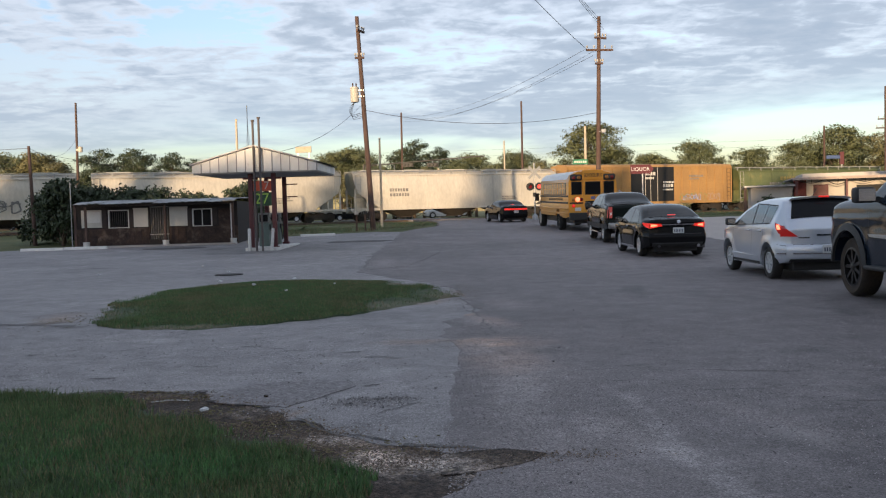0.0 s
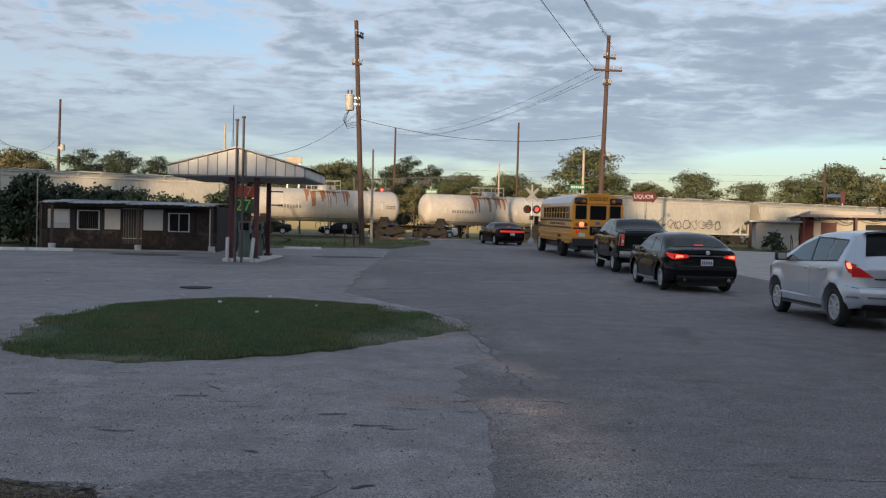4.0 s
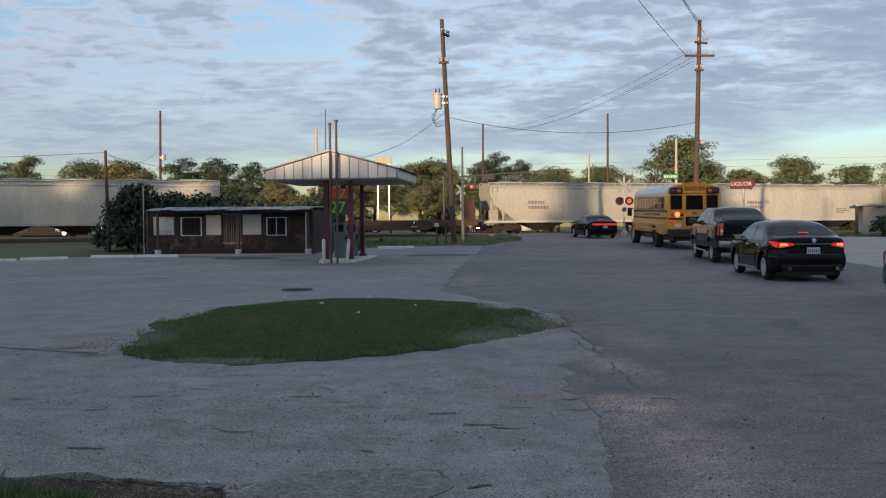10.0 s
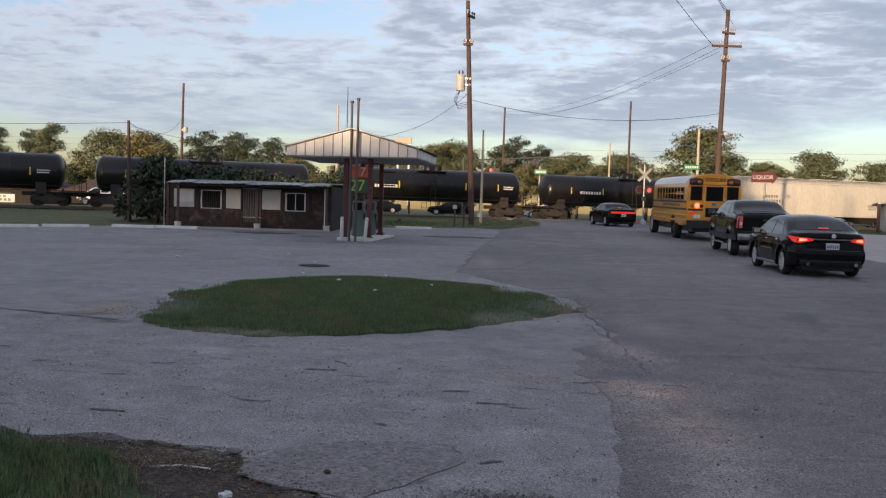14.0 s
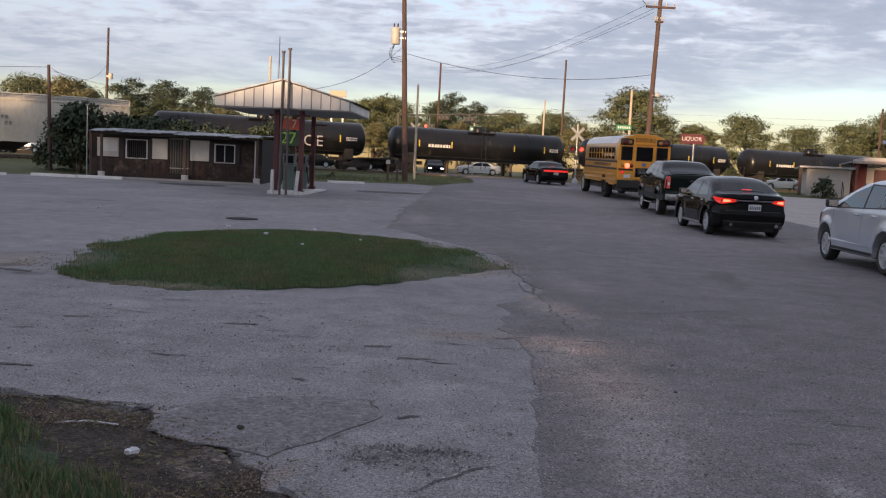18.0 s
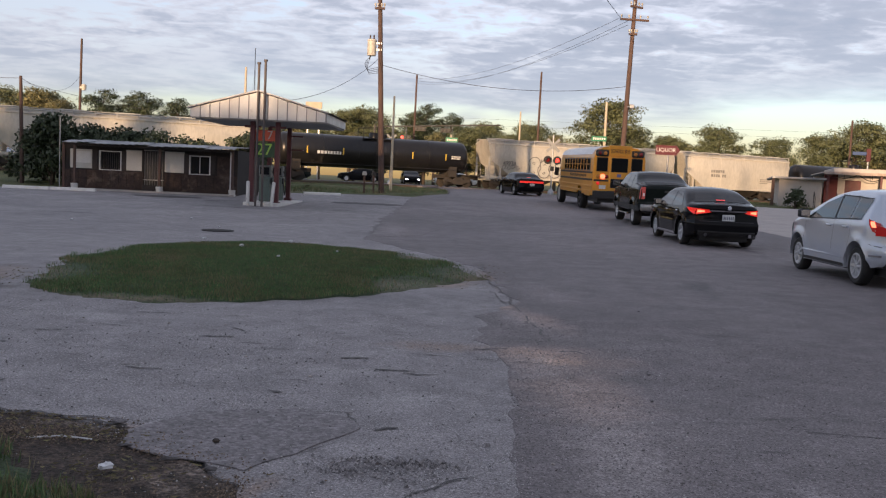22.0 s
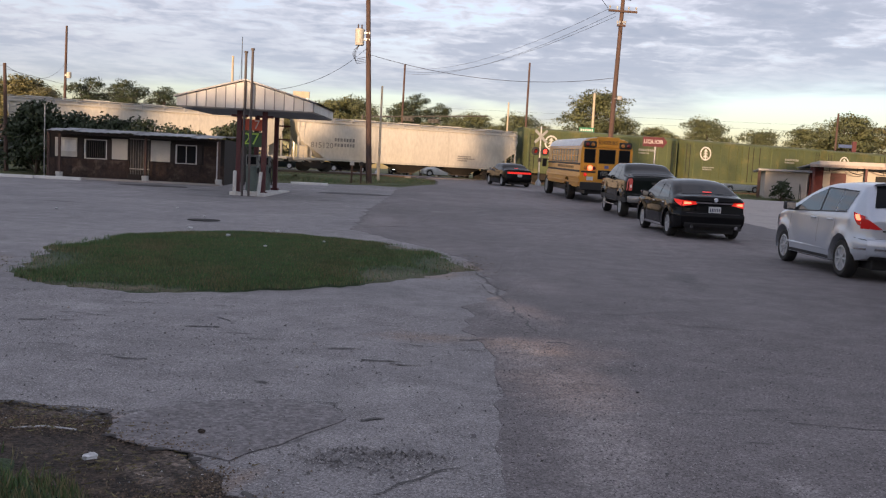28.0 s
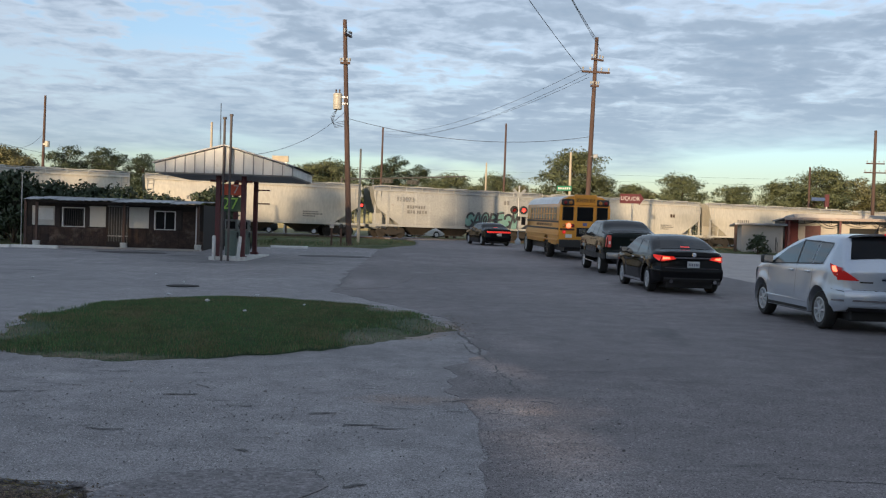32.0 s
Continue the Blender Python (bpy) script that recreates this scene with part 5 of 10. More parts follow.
# ends of the cars along the train, counted from where it stands at the start; kind; seed
CARS = [(69.0, 48.6, "green_hopper", 1), (48.6, 29.0, "green_hopper", 2), (29.0, 10.0, "orange_box", 3), (10.0, -9.5, "hopper", 4), (-9.5, -29.0, "hopper", 5), (-29.0, -49.5, "hopper_black_tag", 6),
        (-49.5, -63.5, "white_tank", 7), (-63.5, -77.8, "white_tank", 8), (-77.8, -97.3, "hopper", 9), (-97.3, -116.7, "hopper", 10), (-116.7, -135.4, "hopper", 11), (-135.4, -155.9, "hopper", 12),
        (-155.9, -175.6, "flat", 13), (-175.6, -196.0, "hopper", 14), (-196.0, -213.6, "tank", 15), (-213.6, -230.4, "tank", 16), (-230.4, -247.5, "tank", 17), (-247.5, -264.2, "tank", 18),
        (-264.2, -281.3, "tank", 19), (-281.3, -299.0, "tank_tag", 20), (-299.0, -312.0, "short_hopper", 21), (-312.0, -331.2, "hopper_tag", 22), (-331.2, -348.8, "tank", 23), (-348.8, -367.9, "hopper", 24),
        (-367.9, -384.3, "green_box_tag", 25), (-384.3, -401.2, "green_box", 26), (-401.2, -417.1, "green_box_tag", 27), (-417.1, -436.6, "hopper", 28), (-436.6, -456.1, "hopper", 29), (-456.1, -473.0, "hopper_blue_tag", 30),
        (-473.0, -489.3, "grey_hopper", 31), (-489.3, -506.4, "hopper", 32), (-506.4, -525.0, "hopper", 33), (-525.0, -544.0, "grey_hopper", 34)]
train = []
for a, b, kind, seed in CARS:
    L, mid = (a - b) * SCALE_S, (a + b) / 2 * SCALE_S
    hl = L / 2
    if kind in ("hopper", "hopper_black_tag", "hopper_tag", "hopper_blue_tag"):
        car = hopper(L, seed=seed, label="pale covered hopper car with weathered smooth sides" if kind == "hopper" else "pale covered hopper car with graffiti along its side")
        if kind == "hopper_black_tag":
            scrawl(car, -6.5, 6.5, -1.55, 1.35, 2.35, TAGS[0], seed, 14)
        if kind == "hopper_tag":
            bubbles(car, -5.75, -0.5, -1.550, 1.10, 2.95, 5, seed)
            tags_block(car, 0.6, 4.6, -1.550, 1.12, 2.30, (5, 0, 1, 2, 3), seed, M_HOPPER, 0.065)
            words("49934", 0.5, M_SPRAYDARK, car, Matrix.Translation((-7.6, -1.556, 2.25)) @ pose(0, 0, 0, 90, 0, 0), "car_number", "dark stencilled car number")
            scrawl(car, -8.3, -6.6, -1.552, 1.7, 2.2, TAGS[0], seed, 4)
        if kind == "hopper_blue_tag":
            bars(car, 4.6, -1.545, 3.0, [(0.5, 0.3)], M_RUST, seed, "faded red emblem on the car side")
        if seed in (28, 30):
            words("815120" if seed == 28 else "20034", 0.62, M_INK, car, Matrix.Translation(((-7.7, -1.555, 2.1) if seed == 28 else (-6.1, -1.555, 2.45))) @ pose(0, 0, 0, 90, 0, 0), "car_number", "dark stencilled car number")
    elif kind == "grey_hopper":
        car = hopper(L, paint=M_GREYP, seed=seed, ribs=12, label="grey ribbed covered hopper car with dusty sides")
        if seed == 31:
            tags_block(car, 0.3, 5.4, -1.560, 1.18, 2.35, (4, 1, 3, 0, 5, 4, 2), seed, None, 0.085)
            words("111073", 0.55, M_INK, car, Matrix.Translation((-5.3, -1.56, 3.2)) @ pose(0, 0, 0, 90, 0, 0), "car_number", "dark stencilled car number")
            bars(car, 4.0, -1.55, 3.5, [(0.55, 0.35)], M_INK, seed, "small shield emblem on the car side")
    elif kind == "short_hopper":
        car = hopper(L, seed=seed, ribs=0, label="short pale two-bay covered hopper car")
    elif kind == "green_hopper":
        car = hopper(L, paint=M_GREENP, seed=seed, ribs=13, label="dark green ribbed hopper car with yellow lettering")
        bars(car, -4.5, -1.56, 3.3, [(9.0, 0.36)], M_FADEDYELLOW, seed, "yellow lettering on the car side")
    elif kind == "orange_box":
        car = boxcar(L, M_ORANGEP, seed, H=4.75, door=M_BLACK, dw=2.45, label="orange boxcar with black double doors and graffiti")
        scrawl(car, 3.0, 6.4, -1.66, 1.0, 1.9, TAGS[4], seed, 6)
        scrawl(car, 3.4, 5.6, -1.67, 1.05, 1.8, TAGS[2], seed + 2, 5)
        scrawl(car, 6.4, 8.0, -1.66, 1.0, 1.8, TAGS[1], seed + 3, 4)
        scrawl(car, -8.4, -3.0, -1.66, 1.0, 2.3, TAGS[2], seed + 4, 9)
        scrawl(car, -8.0, -3.4, -1.67, 1.1, 2.1, TAGS[3], seed + 5, 8)
        bars(car, -0.9, -1.72, 3.9, [(1.2, 0.3), (0.8, 0.2)], M_INKW, seed + 6, "white lettering on the black doors")
        bars(car, 1.1, -1.72, 3.0, [(1.3, 0.16), (0.9, 0.3), (1.1, 0.14)], M_INKW, seed + 7, "white lettering on the black doors")
        scrawl(car, -6.4, -5.6, -1.66, 3.0, 3.6, mat("spray_red", (0.45, 0.04, 0.05), rough=0.6), seed + 8, 2)
    elif kind == "white_tank":
        car = tank(L, M_WHITEP, seed, "off-white tank car with rust stains under its platform", True)
        bm = bmesh.new()
        rr = random.Random(seed)
        for k in range(22):
            x, ww = rr.uniform(-1.9, 1.9), rr.uniform(0.05, 0.22)
            a0, a1 = 1.2, rr.uniform(-0.2, 0.9)
            rows = []
            for i in range(7):
                an = a0 + (a1 - a0) * i / 6
                ring = 1.326 + 0.001 * (k % 5)
                rows.append([(x - ww * (1 - 0.1 * i), -ring * math.cos(an), 2.50 + ring * math.sin(an)), (x + ww * (1 - 0.1 * i), -ring * math.cos(an), 2.50 + ring * math.sin(an))])
            grid(bm, rows)
        part("rust_streaks", bm, mat("rust_stain", (0.30, 0.12, 0.05), (0.40, 0.2, 0.1), scale=3, rough=0.8), car, "orange rust streaks down the shell")
    elif kind in ("tank", "tank_tag"):
        car = tank(L, M_BLACKP, seed, "black tank car with dusty shell" if kind == "tank" else "black tank car with white graffiti on its shell")
        if kind == "tank_tag":
            words("SINKOE", 1.2, mat("spray_grey", (0.36, 0.35, 0.34), (0.26, 0.24, 0.26), scale=2, rough=0.7), car, Matrix.Translation((2.5, -1.335, 2.15)) @ pose(0, 0, 0, 90, 0, 0), "graffiti", "pale block graffiti letters")
    elif kind in ("green_box", "green_box_tag"):
        car = boxcar(L, M_GREENP, seed, H=4.85, ring=True, dark=True, label="faded dark green boxcar with a white ring emblem" if kind == "green_box" else "faded dark green boxcar with graffiti near its sill")
        if kind == "green_box_tag":
            scrawl(car, -4.5, 5.0, -1.70, 1.0, 1.9, TAGS[1], seed, 13)
            scrawl(car, 5.2, 7.2, -1.70, 1.0, 1.9, TAGS[4], seed + 2, 4)
    else:
        car = flatcar(L)
    train.append((car, mid))

# ---- vehicles ----
M_SILVER = mat("silver_paint", (0.56, 0.60, 0.67), (0.53, 0.57, 0.64), scale=1.5, scale2=60, fine=0.04, rough=0.28, metal=0.4, coat=0.8)
M_CARBLACK = mat("black_car_paint", (0.006, 0.006, 0.007), (0.008, 0.008, 0.009), scale=1.5, rough=0.1, fine=0.06)
M_TRUCKBLUE = mat("dark_grey_blue_paint", (0.011, 0.019, 0.031), (0.014, 0.022, 0.036), scale=1.5, rough=0.16, fine=0.06, coat=0.15)
M_PICKUP = mat("dark_green_paint", (0.008, 0.012, 0.011), (0.011, 0.015, 0.014), scale=1.5, rough=0.12, fine=0.06)
M_CARWHITE = mat("white_car_paint", (0.62, 0.62, 0.60), rough=0.3, fine=0.05, coat=0.5)
for paint in (M_CARBLACK, M_TRUCKBLUE, M_PICKUP):
    dull(paint, 0.12)
dull(M_TRUCKBLUE, 0.35)
M_TYRE = mat("tyre_rubber", (0.018, 0.018, 0.018), (0.030, 0.028, 0.026), scale=6, rough=0.85, fine=0.25)
M_MUDTYRE = mat("muddy_tyre", (0.022, 0.020, 0.018), (0.055, 0.038, 0.026), scale=3, rough=0.9, fine=0.3)
M_RIM = mat("alloy_rim", (0.66, 0.67, 0.69), rough=0.35, metal=0.35, fine=0.05)
M_RIMBLACK = mat("black_rim", (0.012, 0.012, 0.012), rough=0.35, fine=0.05)
M_TRIM = mat("black_plastic", (0.020, 0.020, 0.021), (0.028, 0.028, 0.029), scale=4, rough=0.6, fine=0.15)
M_CHROME = mat("chrome", (0.70, 0.70, 0.72), rough=0.12, metal=1.0, fine=0.02)
M_TINT = glass("tinted_glass", (0.010, 0.011, 0.013))
M_CLEARISH = dull(glass("window_glass", (0.016, 0.019, 0.021)), 0.22)
dull(M_TINT, 0.15)
M_HATCHGLASS = dull(glass("pale_window_glass", (0.050, 0.058, 0.060)), 0.5)
M_REDLIT = mat("lit_red_lens", (0.55, 0.02, 0.02), rough=0.25, fine=0.05, emit=(1.0, 0.04, 0.02, 0.5))
M_REDHOT = mat("lit_red_core", (0.9, 0.3, 0.2), rough=0.25, fine=0.05, emit=(1.0, 0.15, 0.06, 3.0))
M_REDLENS = mat("red_lens", (0.16, 0.010, 0.010), rough=0.2, fine=0.05)
M_AMBERLIT = mat("lit_amber_lens", (0.7, 0.3, 0.03), rough=0.25, fine=0.05, emit=(1.0, 0.48, 0.08, 3.5))
M_HEAD = mat("lit_headlamp", (0.9, 0.9, 0.9), rough=0.2, fine=0.02, emit=(1.0, 0.97, 0.9, 9.0))
M_PLATE = mat("plate_white", (0.62, 0.63, 0.64), rough=0.5, fine=0.05)
M_PLATEINK = mat("plate_bars", (0.06, 0.07, 0.12), rough=0.6)


class Shape:
    """The skin of a car: a smooth roofline along x, a half width that follows x and height, rounded ends and pressed sides."""

    def __init__(self, top, hw, zb, belt, tumble, rc=0.55, corner=0.16, edge=0.09, crown=0.035, bulge=0.03, curve=0.16, nose=0.22, tail=0.7, prof=(), arches=(), flare=0.022, hollow=0.02, crease=(0.80, 0.010), dense=0.07):
        self.top, self.hw, self.zb, self.belt, self.tumble = top, hw, zb, belt, tumble
        self.rc, self.corner, self.edge, self.crown, self.bulge = rc, corner, edge, crown, bulge
        self.curve, self.nose, self.tail, self.prof, self.arches = curve, nose, tail, prof, arches
        self.flare, self.hollow, self.crease, self.dense = flare, hollow, crease, dense
        self.x0, self.x1 = top[0][0], top[-1][0]
        d = [(q[1] - p[1]) / (q[0] - p[0]) for p, q in zip(top[:-1], top[1:])]
        self.slope = [d[0]] + [0.0 if u * v <= 0 else 2 * u * v / (u + v) for u, v in zip(d[:-1], d[1:])] + [d[-1]]

    def zt(self, x):
        t = self.top
        for k in range(len(t) - 1):
            (xa, za), (xb, zb) = t[k], t[k + 1]
            if x <= xb or k == len(t) - 2:
                h = xb - xa
                u = min(1.0, max(0.0, (x - xa) / h))
                return za * (1 + 2 * u) * (1 - u) ** 2 + h * self.slope[k] * u * (1 - u) ** 2 + zb * u * u * (3 - 2 * u) + h * self.slope[k + 1] * u * u * (u - 1)
        return t[-1][1]

    def w(self, x, z, zt=None):
        zt = self.zt(x) if zt is None else zt
        d = min(x - self.x0, self.x1 - x)
        p = self.hw
        if d < self.rc:
            p -= self.corner * (1 - max(0, d) / self.rc) ** 2.2
        mid = (self.zb + self.belt) / 2
        p -= 0.05 * ((z - mid) / (self.belt - self.zb)) ** 2
        if z > self.belt:
            p -= (z - self.belt) * self.tumble
        h = zt - z
        if h < self.edge:
            h = max(0.0, h)
            p -= self.edge - math.sqrt(max(0.0, self.edge ** 2 - (self.edge - h) ** 2))
        return p

    def step(self, z):
        """How far the tail is set back at a height."""
        pr = self.prof
        if not pr:
            return 0.0
        if z <= pr[0][0]:
            return pr[0][1]
        for (za, da), (zb, db) in zip(pr[:-1], pr[1:]):
            if z <= zb:
                u = (z - za) / (zb - za)
                u = u * u * (3 - 2 * u)
                return da + (db - da) * u
        return pr[-1][1]

    def q(self, p):
        """Rounds the ends in plan and presses the sides."""
        x, y, z = p
        xr, xf = self.x0 + self.tail, self.x1 - 0.7
        across = min(1.15, abs(y) / self.hw) ** 2.3
        t = min(1.0, max(0.0, (xr - x) / (xr - self.x0)))
        t = t * t * (3 - 2 * t)
        dx = t * (self.curve * across + self.step(z))
        t = min(1.0, max(0.0, (x - xf) / (self.x1 - xf)))
        dx -= t * t * self.nose * across
        side = min(1.0, max(0.0, (abs(y) / self.hw - 0.55) / 0.25))
        if side and z < self.belt + 0.1:
            s = 0.0
            ins = 1.0
            for ax, r in self.arches:
                d = math.hypot(x - ax, z - r)
                s += self.flare * math.exp(-((d - r - 0.10) / 0.085) ** 2)
                ins = min(ins, max(0.0, min(1.0, (abs(x - ax) - r - 0.1) / 0.3)))
            mid = (self.zb + self.belt) / 2
            s -= self.hollow * math.exp(-((z - mid + 0.05) / 0.17) ** 2) * ins
            s += self.crease[1] * math.exp(-((z - self.crease[0]) / 0.035) ** 2)
            y += math.copysign(s * side, y)
        return (x + dx, y, z)

    def low(self, x):
        d = min(x - self.x0, self.x1 - x)
        return self.zb + (0.10 * (1 - d / 0.5) if d < 0.5 else 0.0)

    def body(self):
        xs = []
        for (xa, _), (xb, _) in zip(self.top[:-1], self.top[1:]):
            n = max(1, int((xb - xa) / self.dense))
            xs += [xa + (xb - xa) * k / n for k in range(n)]
        xs.append(self.x1)
        m, n = (22, 12) if self.dense < 0.1 else (14, 8)
        bm = bmesh.new()
        rows = []
        for x in xs:
            zt, zb = self.zt(x), self.low(x)
            zs = [zb + (zt - zb) * (1 - (1 - k / m) ** 1.4) for k in range(m + 1)]
            left = [(x, self.w(x, z, zt), z) for z in zs]
            wt = left[-1][1]
            cap = [(x, wt * (1 - 2 * k / n), zt + self.crown * (1 - (1 - 2 * k / n) ** 2)) for k in range(1, n)]
            rows.append(left + cap + [(a, -b, c) for a, b, c in left[::-1]])
        grid(bm, [[self.q(p) for p in r] for r in rows], close=True)
        for row, sgn in ((rows[0], -1), (rows[-1], 1)):
            left = row[: m + 1]
            face = []
            for k, (x, y, z) in enumerate(left):
                zc = self.crown if k == m else 0
                face.append([self.q((x + sgn * self.bulge * (1 - (1 - 2 * j / n) ** 2) * (1 if 0 < k < m else 0), y * (1 - 2 * j / n), z + zc * (1 - (1 - 2 * j / n) ** 2))) for j in range(n + 1)])
            grid(bm, face)
        bmesh.ops.remove_doubles(bm, verts=bm.verts[:], dist=0.0005)
        return bm

    def side(self, corners, sd, out=0.006, nx=8, nz=5):
        """A patch on one side: corners (x, z) in order rear-low, front-low, front-high, rear-high."""
        (ax, az), (bx, bz), (cx, cz), (dx, dz) = corners
        rows = []
        for j in range(nz + 1):
            v = j / nz
            row = []
            for i in range(nx + 1):
                u = i / nx
                x = (ax * (1 - u) + bx * u) * (1 - v) + (dx * (1 - u) + cx * u) * v
                z = (az * (1 - u) + bz * u) * (1 - v) + (dz * (1 - u) + cz * u) * v
                back = min(1.0, max(0.0, (self.x0 + 0.5 - x) / 0.5))
                p = self.q((x, sd * self.w(x, z), z))
                row.append((p[0] - back * out, p[1] + sd * out, p[2]))
            rows.append(row)
        bm = bmesh.new()
        grid(bm, rows)
        return bm

    def over(self, xa, xb, fa, fb, out=0.008, y0=None, y1=None):
        """A patch on the upper skin between two stations, over a share of the width."""
        rows = []
        for j in range(13):
            x = xa + (xb - xa) * j / 12
            zt = self.zt(x)
            wt = self.w(x, zt, zt)
            f = fa + (fb - fa) * j / 12
            sl = (self.zt(x + 0.03) - self.zt(x - 0.03)) / 0.06
            nrm = Vector((-sl, 0, 1)).normalized() * out
            row = []
            for i in range(13):
                s = -1 + 2 * i / 12
                if y0 is not None:
                    s = y0 + (y1 - y0) * i / 12
                yy = s * f
                p = self.q((x, yy * wt, zt + self.crown * (1 - yy ** 2)))
                row.append((p[0] + nrm.x, p[1], p[2] + nrm.z))
            rows.append(row)
        bm = bmesh.new()
        grid(bm, rows)
        return bm

    def rear_quad(self, corners, out=0.012, end=-1):
        """A four-cornered patch on the rear face: corners (y, z) in order round it."""
        x = self.x0 if end < 0 else self.x1
        (ay, az), (by, bz), (cy, cz), (dy, dz) = corners
        rows = []
        for j in range(5):
            v = j / 4
            row = []
            for i in range(9):
                u = i / 8
                y = (ay * (1 - u) + by * u) * (1 - v) + (dy * (1 - u) + cy * u) * v
                z = (az * (1 - u) + bz * u) * (1 - v) + (dz * (1 - u) + cz * u) * v
                p = self.q((x + end * self.bulge * (1 - min(1, abs(y / self.w(x, z))) ** 2), y, z))
                row.append((p[0] + end * out, p[1], p[2]))
            rows.append(row)
        bm = bmesh.new()
        grid(bm, rows)
        return bm

    def rear(self, y0, y1, z0, z1, out=0.012, end=-1):
        """A patch on the rear (or front) face."""
        return self.rear_quad([(y0, z0), (y1, z0), (y1, z1), (y0, z1)], out, end)


def wheel(parent, x, y, r, wid, rim, spokes=6, tyre=None, cap=0.66):
    sd = 1 if y > 0 else -1
    m = Matrix.Translation((x, y, r)) @ pose(0, 0, 0, -90 * sd, 0, 0)
    bm = bmesh.new()
    h = wid / 2
    lathe(bm, [(r * cap, -h * 0.9), (r * 0.88, -h), (r * 0.97, -h * 0.8), (r, -h * 0.5), (r, h * 0.5), (r * 0.97, h * 0.8), (r * 0.88, h), (r * cap, h * 0.9), (r * cap, -h * 0.9)], m, 28)
    w = part("wheel", bm, tyre or M_TYRE, parent, smooth=40)
    bm = bmesh.new()
    lathe(bm, [(r * cap, h * 0.2), (r * cap * 1.02, h * 0.92), (r * cap * 0.92, h * 0.95), (r * cap * 0.88, h * 0.35), (0.02, h * 0.30)], m, 28)
    for k in range(spokes):
        a = 2 * math.pi * k / spokes
        q = m @ pose(0, 0, h * 0.62, 0, 0, math.degrees(a))
        box(bm, 0.02, r * cap * 0.92, -r * 0.055, r * 0.055, -h * 0.2, h * 0.22, m=q)
    lathe(bm, [(r * 0.14, h * 0.3), (r * 0.14, h * 0.9), (r * 0.08, h * 0.97)], m, 14)
    part("rim", bm, rim, w, smooth=40)
    return w


def vehicle(name, sh, paint, m, label, group, axles, r, wid, rim, sides, glass_side, rear_win, front_win, spokes=6, tyre=None, arch=0.07, category="car"):
    car = empty(name, Matrix(), label, category, group)
    b = part("body", sh.body(), paint, car)
    cutters = []
    for x in axles:
        for sd in (-1, 1):
            bmc = bmesh.new()
            cyl(bmc, (x, sd * (sh.hw - 0.34), r + 0.02), (x, sd * (sh.hw + 0.4), r + 0.02), r + arch, n=28)
            cutters.append(bmc)
    cut(b, cutters)
    me = b.data
    for p in me.polygons:
        p.use_smooth = True
    me.set_sharp_from_angle(angle=radians(38))
    me.materials.clear()
    me.materials.append(paint)
    for x in axles:
        for sd in (-1, 1):
            wheel(car, x, sd * (sh.hw - wid / 2 - 0.015), r, wid, rim, spokes, tyre)
    for q in sides:
        for sd in (-1, 1):
            part("side_window", sh.side(q, sd), glass_side, car, "dark tinted side window", smooth=60)
    bm = bmesh.new()
    box(bm, sh.x0 + 0.30, sh.x1 - 0.35, -sh.hw * 0.66, sh.hw * 0.66, sh.zb - 0.07, sh.zb + 0.10, bev=0.03)
    part("underbody", bm, M_TRIM, car, "dark underbody")
    for ax in axles:
        bm = bmesh.new()
        cyl(bm, (ax, -sh.hw + 0.2, r), (ax, sh.hw - 0.2, r), 0.07, n=8)
        part("axle", bm, M_TRIM, car)
    if rear_win:
        part("rear_window", sh.over(*rear_win), M_TINT, car, "dark rear window", smooth=60)
    if front_win:
        part("windshield", sh.over(*front_win), M_CLEARISH, car, smooth=60)
    car.matrix_basis = m
    return car


def plate(car, sh, z, w=0.305, h=0.155, y=0.0, out=0.02):
    x = sh.x0 - sh.bulge - out + sh.step(z)
    bm = bmesh.new()
    box(bm, x - 0.006, x + 0.01, y - w / 2, y + w / 2, z - h / 2, z + h / 2, bev=0.004)
    p = part("number_plate", bm, M_PLATE, car, "white number plate")
    bm = bmesh.new()
    for k in range(6):
        yy = y - w * 0.36 + w * 0.145 * k
        box(bm, x - 0.009, x - 0.005, yy - 0.012, yy + 0.012, z - 0.045, z + 0.03)
    part("plate_bars", bm, M_PLATEINK, p, "dark bars on the plate")


def mirror(car, x, y, z, paint, s=1.0):
    for sd in (-1, 1):
        bm = bmesh.new()
        box(bm, x - 0.06 * s, x + 0.10 * s, sd * (y + 0.12 * s) - 0.10 * s, sd * (y + 0.12 * s) + 0.10 * s, z - 0.075 * s, z + 0.085 * s, bev=0.035 * s)
        box(bm, x - 0.02, x + 0.05, sd * (y + 0.01) - 0.05, sd * (y + 0.01) + 0.05, z - 0.07 * s, z - 0.02)
        mo = part("door_mirror", bm, paint, car, smooth=50)
        bm = bmesh.new()
        box(bm, x - 0.068 * s, x - 0.058 * s, sd * (y + 0.12 * s) - 0.08 * s, sd * (y + 0.12 * s) + 0.08 * s, z - 0.055 * s, z + 0.065 * s)
        part("mirror_glass", bm, M_CHROME, mo)


def door_seams(car, sh, xs, z0, z1, handles, hz, hmat):
    for sd in (-1, 1):
        for x in xs:
            part("door_seam", sh.side([(x - 0.004, z0), (x + 0.004, z0), (x + 0.004, z1), (x - 0.004, z1)], sd, 0.002, 1, 8), M_TRIM, car)
        for x in handles:
            y = sd * (sh.w(x, hz) + 0.012)
            bm = bmesh.new()
            box(bm, x - 0.10, x + 0.10, y - 0.018, y + 0.018, hz - 0.018, hz + 0.018, bev=0.012)
            part("door_handle", bm, hmat, car)


